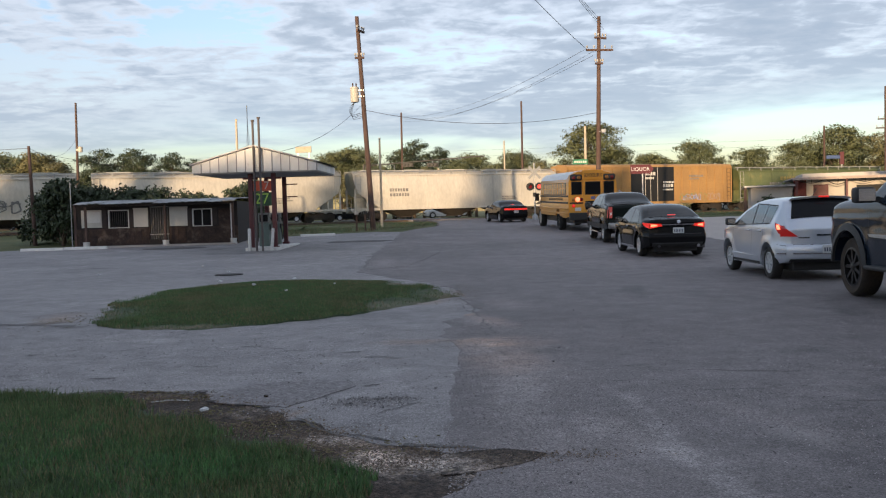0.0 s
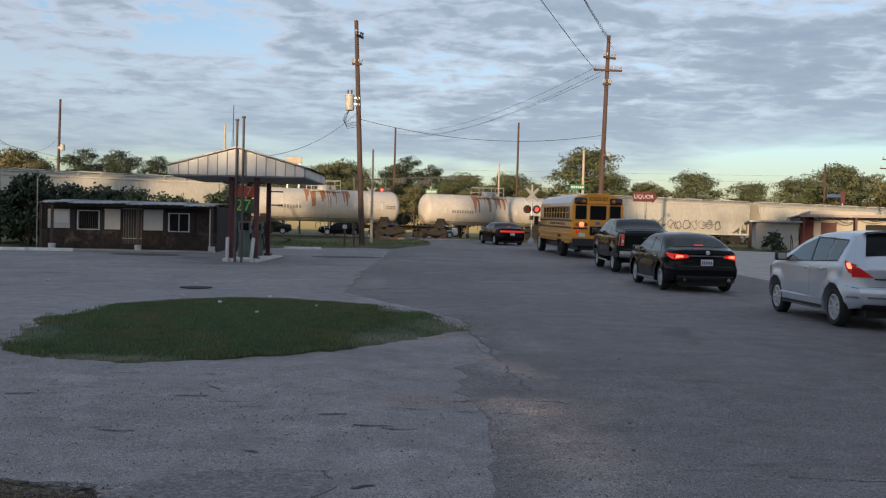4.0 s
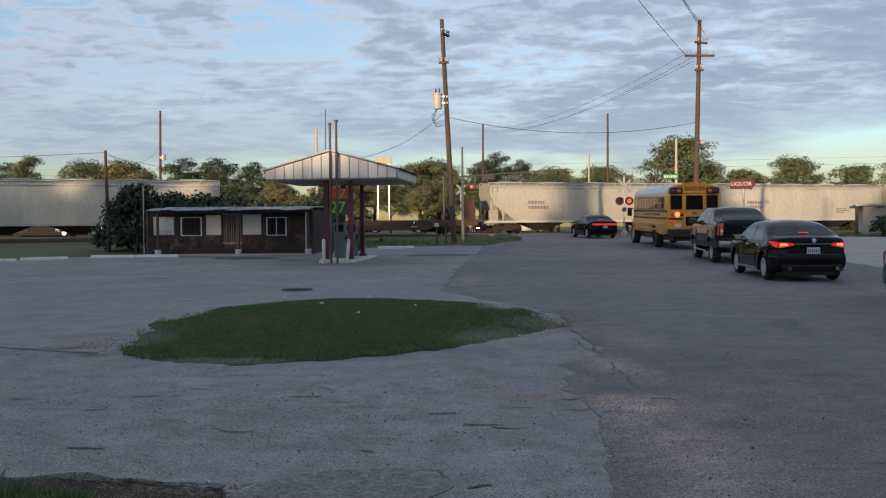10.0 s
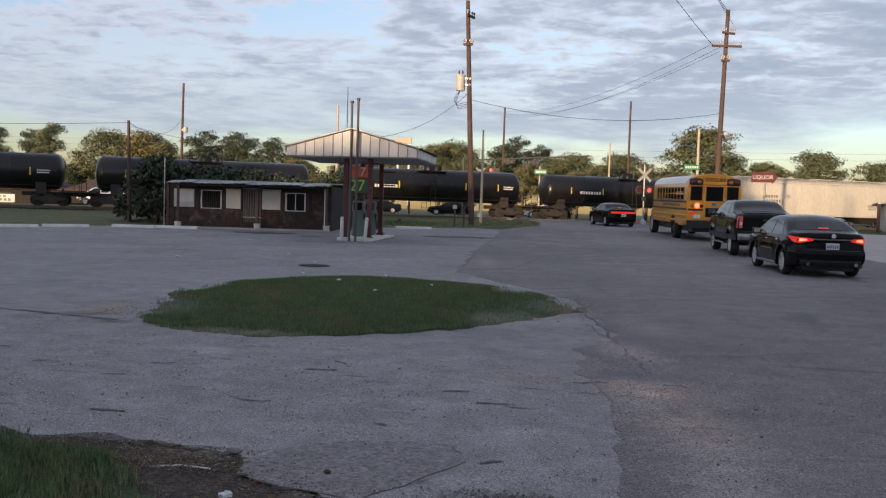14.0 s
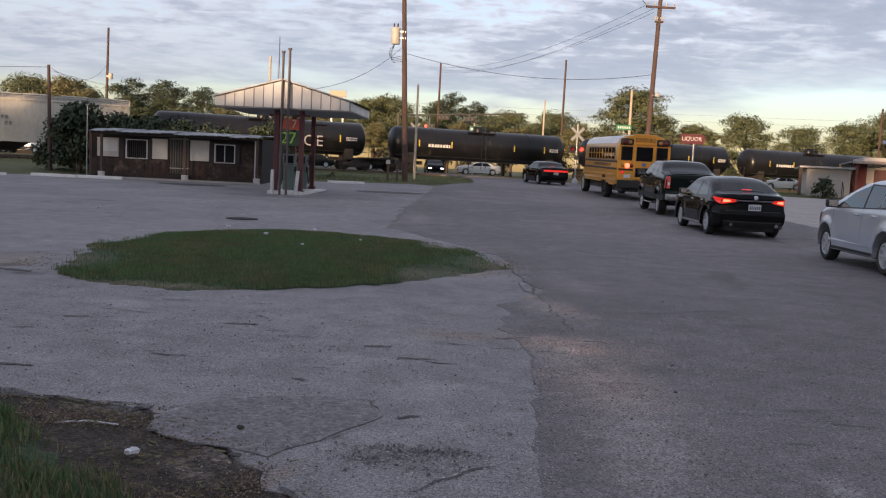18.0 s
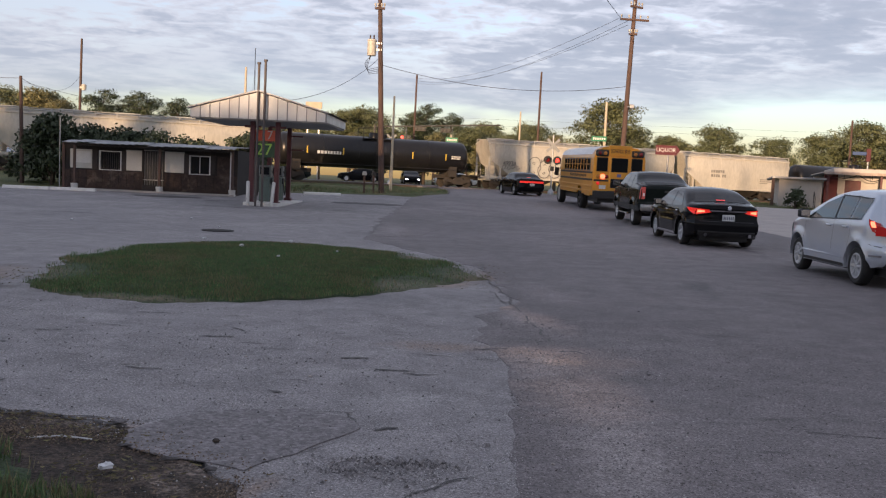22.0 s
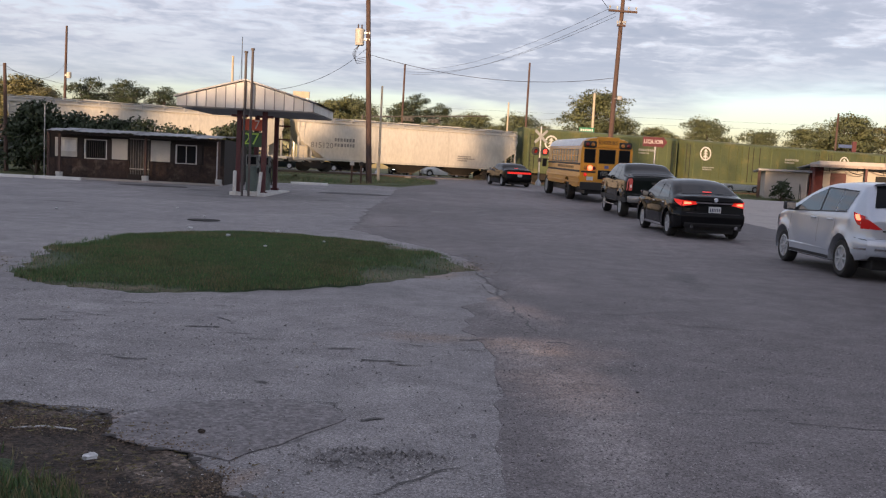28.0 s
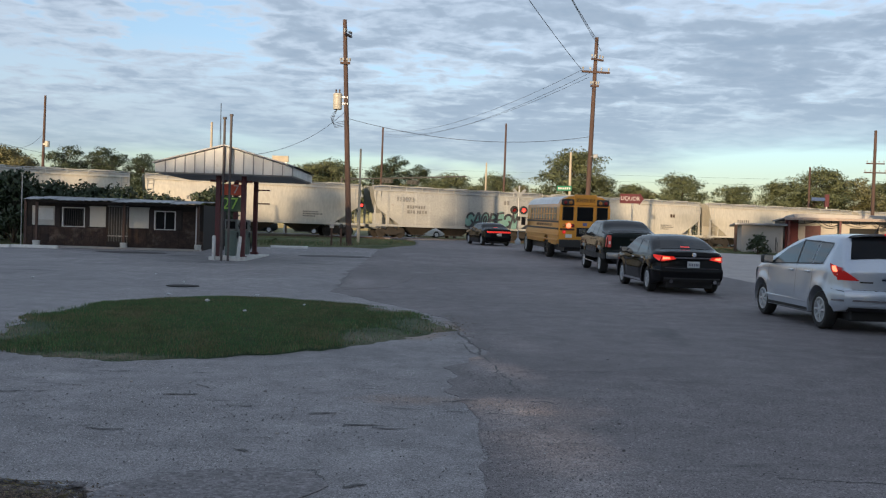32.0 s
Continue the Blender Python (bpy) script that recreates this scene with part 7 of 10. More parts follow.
def school_bus():
    bus = empty("school_bus", Matrix(), "yellow school bus with a white roof waiting in line", "bus", "queue of vehicles")
    L, hw, H, zb = 9.4, 1.22, 3.08, 0.76
    x0, x1 = 0.0, L - 1.5
    sec = [(hw, zb), (hw, 2.42), (hw - 0.04, 2.62), (hw - 0.16, 2.83), (hw - 0.42, 2.98), (0.0, H)]
    full = sec + [(-y, z) for y, z in sec[-2::-1]]
    bm = bmesh.new()
    rows = []
    for x, k in ((x0, 0.985), (x0 + 0.06, 0.995), (x0 + 0.2, 1.0), (x1 - 0.2, 1.0), (x1, 0.97)):
        rows.append([(x + (0.06 * max(0, z - 2.2) if x < 1 else 0), y * k, zb + (z - zb) * (1 if x > x0 else 0.992)) for y, z in full])
    vs = grid(bm, rows)
    bm.faces.new(vs[0])
    bm.faces.new(vs[-1][::-1])
    for a, b in zip(vs[:-1], vs[1:]):
        bm.faces.new((a[0], b[0], b[-1], a[-1]))
    body = part("body", bm, M_BUS, bus, smooth=40)
    cutters = []
    for x in (2.75, 8.2):
        for sd in (-1, 1):
            bmc = bmesh.new()
            cyl(bmc, (x, sd * 0.78, 0.52), (x, sd * 1.6, 0.52), 0.62, n=28)
            cutters.append(bmc)
    cut(body, cutters)
    body.data.materials.clear()
    body.data.materials.append(M_BUS)
    bm = bmesh.new()
    pr = [(hw - 0.035, 2.63), (hw - 0.155, 2.84), (hw - 0.415, 2.99), (0.0, H + 0.012)]
    pr = pr + [(-y, z) for y, z in pr[-2::-1]]
    grid(bm, [[(x, y, z) for y, z in pr] for x in (x0 + 0.5, x1 - 0.1)])
    part("roof_skin", bm, M_BUSROOF, bus, "white roof", smooth=50)
    # bonnet
    bm = bmesh.new()
    rows = []
    for x, t, k in ((x1 - 0.02, 1.62, 0.95), (x1 + 0.5, 1.60, 0.92), (x1 + 1.15, 1.48, 0.86), (x1 + 1.42, 1.30, 0.80), (x1 + 1.5, 1.05, 0.76)):
        rows.append([(x, hw * k, zb), (x, hw * k, t - 0.25), (x, hw * k - 0.12, t - 0.06), (x, 0, t), (x, -hw * k + 0.12, t - 0.06), (x, -hw * k, t - 0.25), (x, -hw * k, zb)])
    vs = grid(bm, rows)
    bm.faces.new(vs[-1][::-1])
    part("bonnet", bm, M_BUS, bus, smooth=40)
    bm = bmesh.new()
    box(bm, x1 + 0.002, x1 + 0.02, -0.95, 0.95, 1.65, 2.5, bev=0.005)
    part("windshield", bm, M_CLEARISH, bus)
    # side windows with black frames, rub rails
    for sd in (-1, 1):
        bm = bmesh.new()
        box(bm, 0.55, x1 - 1.1, sd * (hw + 0.004) - 0.006, sd * (hw + 0.004) + 0.006, 1.86, 2.46)
        part("window_band", bm, mat("bus_window_frame", (0.10, 0.10, 0.10), rough=0.4), bus)
        n = 9
        for k in range(n):
            xa = 0.62 + (x1 - 1.85) * k / n
            bm = bmesh.new()
            box(bm, xa + 0.04, xa + (x1 - 1.85) / n - 0.04, sd * (hw + 0.013) - 0.004, sd * (hw + 0.013) + 0.004, 1.91, 2.42, bev=0.003)
            w = part("side_window", bm, M_TINT, bus)
            bm = bmesh.new()
            box(bm, xa + (x1 - 1.85) / n - 0.035, xa + (x1 - 1.85) / n + 0.035, sd * (hw + 0.020) - 0.006, sd * (hw + 0.020) + 0.006, 1.84, 2.50)
            box(bm, xa + 0.04, xa + (x1 - 1.85) / n - 0.04, sd * (hw + 0.020) - 0.004, sd * (hw + 0.020) + 0.004, 2.155, 2.18)
            part("window_post", bm, M_BUS, bus)
        for z in (0.92, 1.16, 1.46, 1.79):
            bm = bmesh.new()
            box(bm, 0.10, x1 - 0.2, sd * (hw + 0.012) - 0.018, sd * (hw + 0.012) + 0.018, z - 0.045, z + 0.045, bev=0.012)
            part("rub_rail", bm, M_BLACK if z > 1.3 else M_BUS, bus, "black rub rail" if z > 1.3 else "")
        bm = bmesh.new()
        for k in range(16):
            box(bm, 1.4 + 0.24 * k, 1.52 + 0.24 * k, sd * (hw + 0.006) - 0.003, sd * (hw + 0.006) + 0.003, 1.57, 1.69)
        t = part("side_lettering", bm, M_BLACK, bus, "black lettering along the side")
        t["kind"] = "stuff"
        bm = bmesh.new()
        box(bm, 0.30, 1.45, sd * (hw + 0.022) - 0.006, sd * (hw + 0.022) + 0.006, 0.71, 0.86)
        part("skirt_panel", bm, M_BUS, bus)
    # rear face
    xr = x0 - 0.004

    def pane(name, y0, y1, z0, z1, material, d=0.012, label="", bev=0.0, parent=None):
        bmp = bmesh.new()
        sl = 0.06 * max(0, (z0 + z1) / 2 - 2.2)
        box(bmp, xr - d + sl, xr + 0.03 + sl, y0, y1, z0, z1, bev=bev)
        return part(name, bmp, material, parent or bus, label)

    pane("emergency_door", -0.46, 0.46, 1.00, 2.54, M_BUS, 0.020, "yellow emergency door", 0.01)
    for y0, y1, z0, z1 in ((-0.37, 0.37, 1.86, 2.48), (-0.37, 0.37, 1.13, 1.52), (0.57, 1.05, 1.88, 2.48), (-1.05, -0.57, 1.88, 2.48)):
        fr = pane("window_frame", y0 - 0.022, y1 + 0.022, z0 - 0.022, z1 + 0.022, M_BLACK, 0.028, "black rubber window frame", 0.02)
        pane("rear_window", y0, y1, z0, z1, M_TINT, 0.034, "dark rear window", 0.01, fr)
    pane("rear_bumper", -1.20, 1.20, 0.60, 0.97, M_BLACK, 0.16, "black rear bumper", 0.03)
    for sd in (-1, 1):
        pane("rear_trim", sd * 0.83 - 0.34, sd * 0.83 + 0.34, 1.40, 1.48, M_BLACK, 0.02, "black stripe")
        hd = pane("flasher_hood", sd * 0.83 - 0.30, sd * 0.83 + 0.30, 2.55, 2.86, M_BLACK, 0.08, "black warning lamp hood", 0.08)
        for k, mm in ((0.14, M_REDLENS), (-0.14, mat("amber_lens", (0.4, 0.16, 0.02), rough=0.3))):
            bm = bmesh.new()
            lathe(bm, [(0.085, 0), (0.085, 0.03), (0.05, 0.05), (0.01, 0.055)], Matrix.Translation((xr - 0.05, sd * (0.83 + k * 0.9), 2.70)) @ pose(0, 0, 0, 0, -90, 0), 16)
            part("warning_lamp", bm, mm, hd, smooth=40)
        for z, r, mm, y in ((1.62, 0.075, mat("amber_lens", (0.4, 0.16, 0.02)), 0.97), (1.62, 0.095, M_REDHOT if sd > 0 else M_REDLENS, 0.76), (1.62, 0.065, M_REDLENS, 0.57), (1.31, 0.06, M_REDLIT if sd > 0 else M_REDLENS, 0.97)):
            bm = bmesh.new()
            lathe(bm, [(r + 0.02, 0), (r + 0.02, 0.015), (r, 0.03), (r * 0.6, 0.045), (0.01, 0.05)], Matrix.Translation((xr - 0.004, sd * y, z)) @ pose(0, 0, 0, 0, -90, 0), 18)
            part("tail_lamp", bm, mm, bus, "round tail lamp", smooth=40)
    sign = pane("name_board", -0.53, 0.53, 2.58, 3.07, M_BUS, 0.07, "yellow name board with black letters", 0.02)
    words("SCHOOL BUS", 0.25, M_BLACK, sign, Matrix.Translation((xr - 0.070 + 0.034 - 0.016, 0, 2.80)) @ pose(0, 0, 0, 90, 0, -90) @ Matrix.Diagonal((0.60, 1, 1, 1)), "lettering", "black letters")
    pane("number_plate", 0.60, 0.90, 1.05, 1.22, M_PLATE, 0.02)
    pane("emblem", -0.10, 0.10, 1.62, 1.76, mat("emblem_blue", (0.12, 0.14, 0.35), rough=0.5), 0.03)
    # underside, wheels
    bm = bmesh.new()
    box(bm, 0.2, L - 0.4, -0.9, 0.9, 0.42, 0.66)
    part("chassis", bm, M_BLACK, bus)
    for x in (2.75, 8.2):
        for sd in (-1, 1):
            wheel(bus, x, sd * (hw - 0.20), 0.53, 0.34, M_RIMBLACK if x < 5 else M_GREYP, 8)
    for sd in (-1, 1):
        bm = bmesh.new()
        box(bm, x1 + 0.3, x1 + 0.36, sd * 1.35 - 0.12, sd * 1.35 + 0.12, 1.5, 1.95, bev=0.02)
        tube(bm, [(x1 + 0.3, sd * 1.0, 1.9), (x1 + 0.33, sd * 1.35, 1.9)], 0.02)
        part("mirror", bm, M_BLACK, bus)
    bus.matrix_basis = at(6.65, 44.05, 5.4, -0.03)


school_bus()

# ---- the old filling station ----
M_FASCIA = mat("cream_metal_panel", (0.70, 0.69, 0.66), (0.60, 0.59, 0.57), scale=1.5, rough=0.5, fine=0.08, tone=0.07, c3=(0.36, 0.31, 0.25), stain=(0.62, 0.8), stain_scale=2.0)
M_SOFFIT = mat("grey_soffit", (0.26, 0.26, 0.26), (0.20, 0.20, 0.20), scale=1.5, rough=0.6)
M_MAROON = mat("maroon_paint", (0.115, 0.026, 0.030), (0.075, 0.022, 0.025), scale=3, rough=0.6, fine=0.2, c3=(0.07, 0.045, 0.04), stain=(0.6, 0.75), stain_scale=4)
M_WHITEPAINT = mat("chipped_white_paint", (0.66, 0.66, 0.64), (0.56, 0.56, 0.54), scale=4, rough=0.7, fine=0.1, c3=(0.30, 0.28, 0.26), stain=(0.62, 0.72), stain_scale=5)
M_REDSIGN = mat("red_sign", (0.78, 0.13, 0.06), (0.66, 0.11, 0.055), scale=3, rough=0.45, fine=0.1)
M_GREENSIGN = mat("green_sign", (0.025, 0.085, 0.04), (0.035, 0.10, 0.05), scale=3, rough=0.45, fine=0.1)
M_SIGNRED = mat("sign_figure_pale", (0.75, 0.62, 0.55), rough=0.5)
M_SIGNGREEN = mat("sign_figure_green", (0.45, 0.74, 0.13), rough=0.5)
M_PUMP = mat("pump_enamel", (0.12, 0.17, 0.15), (0.09, 0.12, 0.11), scale=4, rough=0.5, fine=0.15)
M_DARKPANE = dull(glass("dim_window_pane", (0.012, 0.013, 0.015), 0.25), 0.12)
M_BROWNWALL = mat("brown_plank", (0.026, 0.020, 0.018), (0.019, 0.016, 0.015), scale=2, scale2=30, fine=0.3, rough=0.85, tone=0.25, stretch=(1, 1, 0.3))
M_BRICKLOW = mat("stained_low_wall", (0.058, 0.036, 0.028), (0.028, 0.020, 0.018), scale=2.2, scale2=26, fine=0.45, rough=0.9, mid=0.4, midscale=5, c3=(0.15, 0.115, 0.095), stain=(0.56, 0.74), stain_scale=1.6, tone=0.15)
M_PANELW = mat("off_white_board", (0.52, 0.51, 0.47), (0.44, 0.43, 0.40), scale=2, rough=0.75, fine=0.1)
M_ROOFTIN = mat("tin_roof", (0.36, 0.37, 0.39), (0.17, 0.17, 0.18), scale=1.6, rough=0.5, metal=0.3, fine=0.15, tone=0.12)
M_KERB = mat("white_concrete_stop", (0.74, 0.73, 0.70), (0.60, 0.59, 0.57), scale=3, rough=0.85, fine=0.15)


def canopy():
    c = empty("station_canopy", Matrix(), "gabled cream metal canopy of a disused filling station", "canopy")
    x0, x1, y0, y1, ze, zs, zp = -10.34, -5.42, 34.8, 39.3, 3.58, 3.28, 4.25
    xm = (x0 + x1) / 2

    def zroof(x):
        return ze + (zp - ze) * (1 - abs(x - xm) / (xm - x0))

    n = 14
    for yy, out in ((y0, -1), (y1, 1)):
        for k in range(n):
            a, b = x0 + (x1 - x0) * k / n, x0 + (x1 - x0) * (k + 1) / n
            bm = bmesh.new()
            g = 0.012
            t = 0.03 * out
            v = [(a + g, zs), (b - g, zs), (b - g, zroof(b) if b <= xm + 0.01 or a >= xm - 0.01 else zp), (a + g, zroof(a))]
            f = [bm.verts.new((x, yy, z)) for x, z in v]
            r = [bm.verts.new((x, yy + t, z)) for x, z in v]
            bm.faces.new(f)
            bm.faces.new(r[::-1])
            for i in range(4):
                bm.faces.new((f[i], r[i], r[(i + 1) % 4], f[(i + 1) % 4]))
            p = part("fascia_panel", bm, M_FASCIA, c)
            if out < 0:
                bm = bmesh.new()
                box(bm, b - 0.014, b + 0.014, yy + t - 0.022, yy + 0.0, zs, zroof(b) - 0.02)
                part("panel_seam", bm, M_SOFFIT, p)
    for xx, out in ((x0, -1), (x1, 1)):
        m = 13
        for k in range(m):
            a, b = y0 + (y1 - y0) * k / m, y0 + (y1 - y0) * (k + 1) / m
            bm = bmesh.new()
            box(bm, min(xx, xx + 0.03 * out), max(xx, xx + 0.03 * out), a + 0.012, b - 0.012, zs, ze)
            part("fascia_panel", bm, M_FASCIA, c)
    for sd in (-1, 1):
        bm = bmesh.new()
        xe = x0 - 0.10 if sd < 0 else x1 + 0.10
        rows = []
        for yy in (y0 - 0.12, y1 + 0.12):
            rows.append([(xm, yy, zp + 0.03), (xe, yy, ze + 0.0)])
        for dz in (0.0, 0.05):
            grid(bm, [[(p[0], p[1], p[2] + dz) for p in r] for r in rows])
        for yy in (y0 - 0.12, y1 + 0.12):
            grid(bm, [[(xm, yy, zp + 0.03), (xe, yy, ze)], [(xm, yy, zp + 0.08), (xe, yy, ze + 0.05)]])
        part("roof_slope", bm, M_ROOFTIN, c, "tin roof slope")
    bm = bmesh.new()
    box(bm, x0 + 0.02, x1 - 0.02, y0 + 0.02, y1 - 0.02, zs - 0.05, zs + 0.01)
    part("soffit", bm, M_SOFFIT, c, "grey flat soffit")
    for x, y in ((-8.19, 35.3), (-7.26, 35.3), (-8.42, 39.0), (-7.62, 39.0)):
        bm = bmesh.new()
        box(bm, x - 0.085, x + 0.085, y - 0.085, y + 0.085, gz(y) - 0.05, zs - 0.03, bev=0.012)
        box(bm, x - 0.14, x + 0.14, y - 0.14, y + 0.14, gz(y) - 0.05, gz(y) + 0.16, bev=0.01)
        part("column", bm, M_MAROON, c, "maroon painted steel column")
    for x, y in ((-8.19, 35.3), (-7.26, 35.3)):
        bm = bmesh.new()
        box(bm, x - 0.3, x + 0.3, y - 0.05, y + 0.05, 3.00, 3.08)
        part("bracket", bm, M_MAROON, c)
    for z in (2.9, 2.35):
        bm = bmesh.new()
        box(bm, -7.6, -7.05, 38.96, 39.04, z - 0.025, z + 0.025)
        part("bracket", bm, M_MAROON, c)
    # island and what stands on it
    bm = bmesh.new()
    box(bm, -8.42, -7.10, 35.0, 39.5, gz(37) - 0.12, gz(37) + 0.10, bev=0.03)
    tagged(part("pump_island", bm, M_KERB), "low concrete pump island under the canopy", "pump island")
    for x, y, z in ((-7.88, 34.72, 5.23), (-7.63, 34.66, 5.33)):
        bm = bmesh.new()
        cyl(bm, (x, y, gz(y) - 0.05), (x, y, z), 0.045, n=12)
        cyl(bm, (x, y, z), (x, y, z + 0.07), 0.07, n=12)
        tagged(part("vent_pipe", bm, mat("dull_pipe", (0.11, 0.09, 0.085), (0.08, 0.07, 0.068), scale=3, rough=0.7), smooth=40), "tall grey steel vent pipe beside the canopy", "vent pipe", "vent pipes")
    for x, y, lean in ((-8.22, 34.95, 0.0), (-7.34, 34.92, 5.0)):
        bm = bmesh.new()
        lathe(bm, [(0.065, -0.1), (0.065, 0.84), (0.055, 0.89), (0.02, 0.90)], Matrix.Translation((x, y, gz(y))) @ pose(0, 0, 0, 0, lean, 0), 18)
        tagged(part("bollard", bm, M_WHITEPAINT, smooth=40), "short white painted steel bollard by the pumps", "bollard", "bollards")
    for k, (y, mt) in enumerate(((36.5, M_PUMP), (38.5, M_PUMP))):
        p = empty("fuel_pump", pose(-7.95, y, gz(37) + 0.10), "old fuel pump with a faded enamel cabinet", "fuel pump", "fuel pumps")
        bm = bmesh.new()
        box(bm, -0.20, 0.20, -0.24, 0.24, 0.0, 0.95, bev=0.03)
        part("cabinet", bm, mt, p)
        bm = bmesh.new()
        box(bm, -0.23, 0.23, -0.20, 0.20, 0.95, 1.38, bev=0.04)
        part("meter_head", bm, mat("faded_meter_enamel", (0.20, 0.21, 0.20), (0.13, 0.14, 0.135), scale=4, rough=0.5), p, "faded meter head")
        bm = bmesh.new()
        box(bm, -0.17, 0.17, -0.215, -0.20, 1.02, 1.30, bev=0.005)
        part("meter_glass", bm, M_DARKPANE, p)
        for sd in (-1, 1):
            bm = bmesh.new()
            pts = [(sd * 0.22, -0.05, 1.20)] + [(sd * (0.29 + 0.06 * math.sin(i * 0.6)), -0.05, 1.20 - 0.20 * i) for i in range(1, 6)] + [(sd * 0.25, -0.05, 0.70)]
            tube(bm, pts, 0.02, 8)
            part("hose", bm, M_TRIM, p, "black rubber hose")
            bm = bmesh.new()
            box(bm, sd * 0.23 - 0.03, sd * 0.23 + 0.03, -0.10, 0.04, 0.68, 0.90, bev=0.01)
            part("nozzle", bm, M_TRIM, p)
    s = empty("price_sign", pose(-7.72, 35.55, -0.12), "price board with red and green figure panels", "sign")
    for z0, z1, mt, txt, ink, lab in ((2.66, 3.06, M_REDSIGN, "7", M_SIGNRED, "red figure panel"), (2.06, 2.60, M_GREENSIGN, "27", M_SIGNGREEN, "dark green figure panel")):
        bm = bmesh.new()
        box(bm, -0.48, 0.44, -0.05, 0.05, z0, z1, bev=0.01)
        b = part("panel", bm, mt, s, lab)
        words(txt, (z1 - z0) * 1.12, ink, b, Matrix.Translation((0.12 if txt == "7" else -0.08, -0.056, (z0 + z1) / 2)) @ pose(0, 0, 0, 90, 0, 0), "figures", "pale figures")
    bm = bmesh.new()
    for x in (-0.46, 0.42):
        box(bm, x - 0.02, x + 0.02, -0.02, 0.02, 2.0, 3.40)
    part("hanger", bm, M_TRIM, s)


canopy()


def station_house():
    A = Vector((-18.05, 40.95, 0))
    m = Matrix.Translation((A.x, A.y, gz(43))) @ pose(0, 0, 0, 0, 0, 5) @ Matrix.Diagonal((1, 1, 0.93, 1))
    h = empty("station_house", m, "low disused station house with brown walls and tin porch roof", "house")
    W, D, P = 7.75, 6.5, 0.30

    def pc(name, x0, x1, y0, y1, z0, z1, mt, bev=0.0, label="", parent=None):
        bm = bmesh.new()
        box(bm, x0, x1, y0, y1, z0, z1, bev=bev)
        return part(name, bm, mt, parent or h, label)

    # front wall in pieces round its openings, other walls
    for x0, x1, z0, z1 in ((-0.03, 1.53, 0.9, 2.15), (2.50, 3.46, 0.9, 2.15), (4.34, 5.45, 0.9, 2.15), (6.38, 7.57, 0.9, 2.15), (1.53, 2.50, 1.84, 2.15), (3.46, 4.34, 2.0, 2.15), (5.45, 6.38, 1.80, 2.15)):
        pc("front_wall", x0, x1, P, P + 0.15, z0, z1, M_BROWNWALL, label="dark brown boarded wall")
    for x0, x1 in ((-0.03, 3.46), (4.34, 7.57)):
        pc("low_wall", x0, x1, P - 0.02, P + 0.15, -0.2, 0.9, M_BRICKLOW, label="stained brown lower wall")
    n = 22
    for k in range(n):
        xa = -0.03 + 7.6 * k / n
        if 3.12 < xa < 4.34:
            continue
        pc("plank", xa + 0.015, xa + 7.6 / n - 0.015, P - 0.035, P - 0.018, 0.02 + 0.03 * (k % 3), 0.88, M_BRICKLOW)
    pc("side_wall", -0.03, 0.12, P + 0.15, D, -0.2, 2.15, M_BROWNWALL)
    pc("side_wall", 7.42, 7.57, P + 0.15, D, -0.2, 2.15, M_BROWNWALL)
    pc("back_wall", 0.12, 7.42, D - 0.15, D, -0.2, 2.15, M_BROWNWALL)
    # off-white boards
    for x0, x1, z0, z1 in ((0.28, 1.22, 0.97, 1.86), (2.68, 3.38, 0.95, 1.92), (4.38, 5.24, 0.95, 1.94)):
        pc("wall_board", x0, x1, P - 0.03, P + 0.01, z0, z1, M_PANELW, 0.006, "off-white boarded-up panel")
    pc("board_outline", 0.50, 1.17, P - 0.045, P - 0.028, 1.22, 1.76, M_WHITEPAINT, 0.004)
    # windows with bars
    for x0, x1, z0, z1 in ((1.53, 2.50, 0.92, 1.84), (5.45, 6.38, 0.90, 1.80)):
        bm = bmesh.new()
        for a, b, c, d in ((x0, x0 + 0.05, z0, z1), (x1 - 0.05, x1, z0, z1), (x0 + 0.05, x1 - 0.05, z1 - 0.04, z1), (x0 + 0.05, x1 - 0.05, z0, z0 + 0.035)):
            box(bm, a, b, P - 0.04, P + 0.06, c, d)
        fr = part("window_frame", bm, M_WHITEPAINT, h, "white window frame")
        pc("pane", x0 + 0.07, x1 - 0.07, P + 0.04, P + 0.05, z0 + 0.07, z1 - 0.07, M_DARKPANE, parent=fr)
        bars_n = 9 if x0 < 3 else 1
        for k in range(bars_n):
            xx = x0 + 0.07 + (x1 - x0 - 0.14) * (k + 0.5) / bars_n
            bm = bmesh.new()
            cyl(bm, (xx, P - 0.02, z0 + 0.05), (xx, P - 0.02, z1 - 0.05), 0.014 if bars_n > 4 else 0.02, n=6)
            part("window_bar", bm, M_BLACK if bars_n > 4 else M_WHITEPAINT, fr)
    for x in (5.32, 1.33, 2.58, 6.48):
        pc("shutter", x - 0.10, x + 0.13, P - 0.035, P - 0.002, 0.95, 1.85, mat("dark_shutter", (0.035, 0.026, 0.024), rough=0.8), 0.006, "dark wooden shutter")
    d = pc("door", 3.46, 4.34, P + 0.05, P + 0.10, -0.15, 2.0, M_BLACK, label="black door behind iron bars")
    for k in range(8):
        xx = 3.52 + 0.11 * k
        bm = bmesh.new()
        cyl(bm, (xx, P - 0.01, 0.0), (xx, P - 0.01, 1.98), 0.013, n=6)
        part("door_bar", bm, mat("dull_iron_bar", (0.16, 0.16, 0.165), (0.11, 0.11, 0.11), scale=4, rough=0.6), d, "grey iron bar")
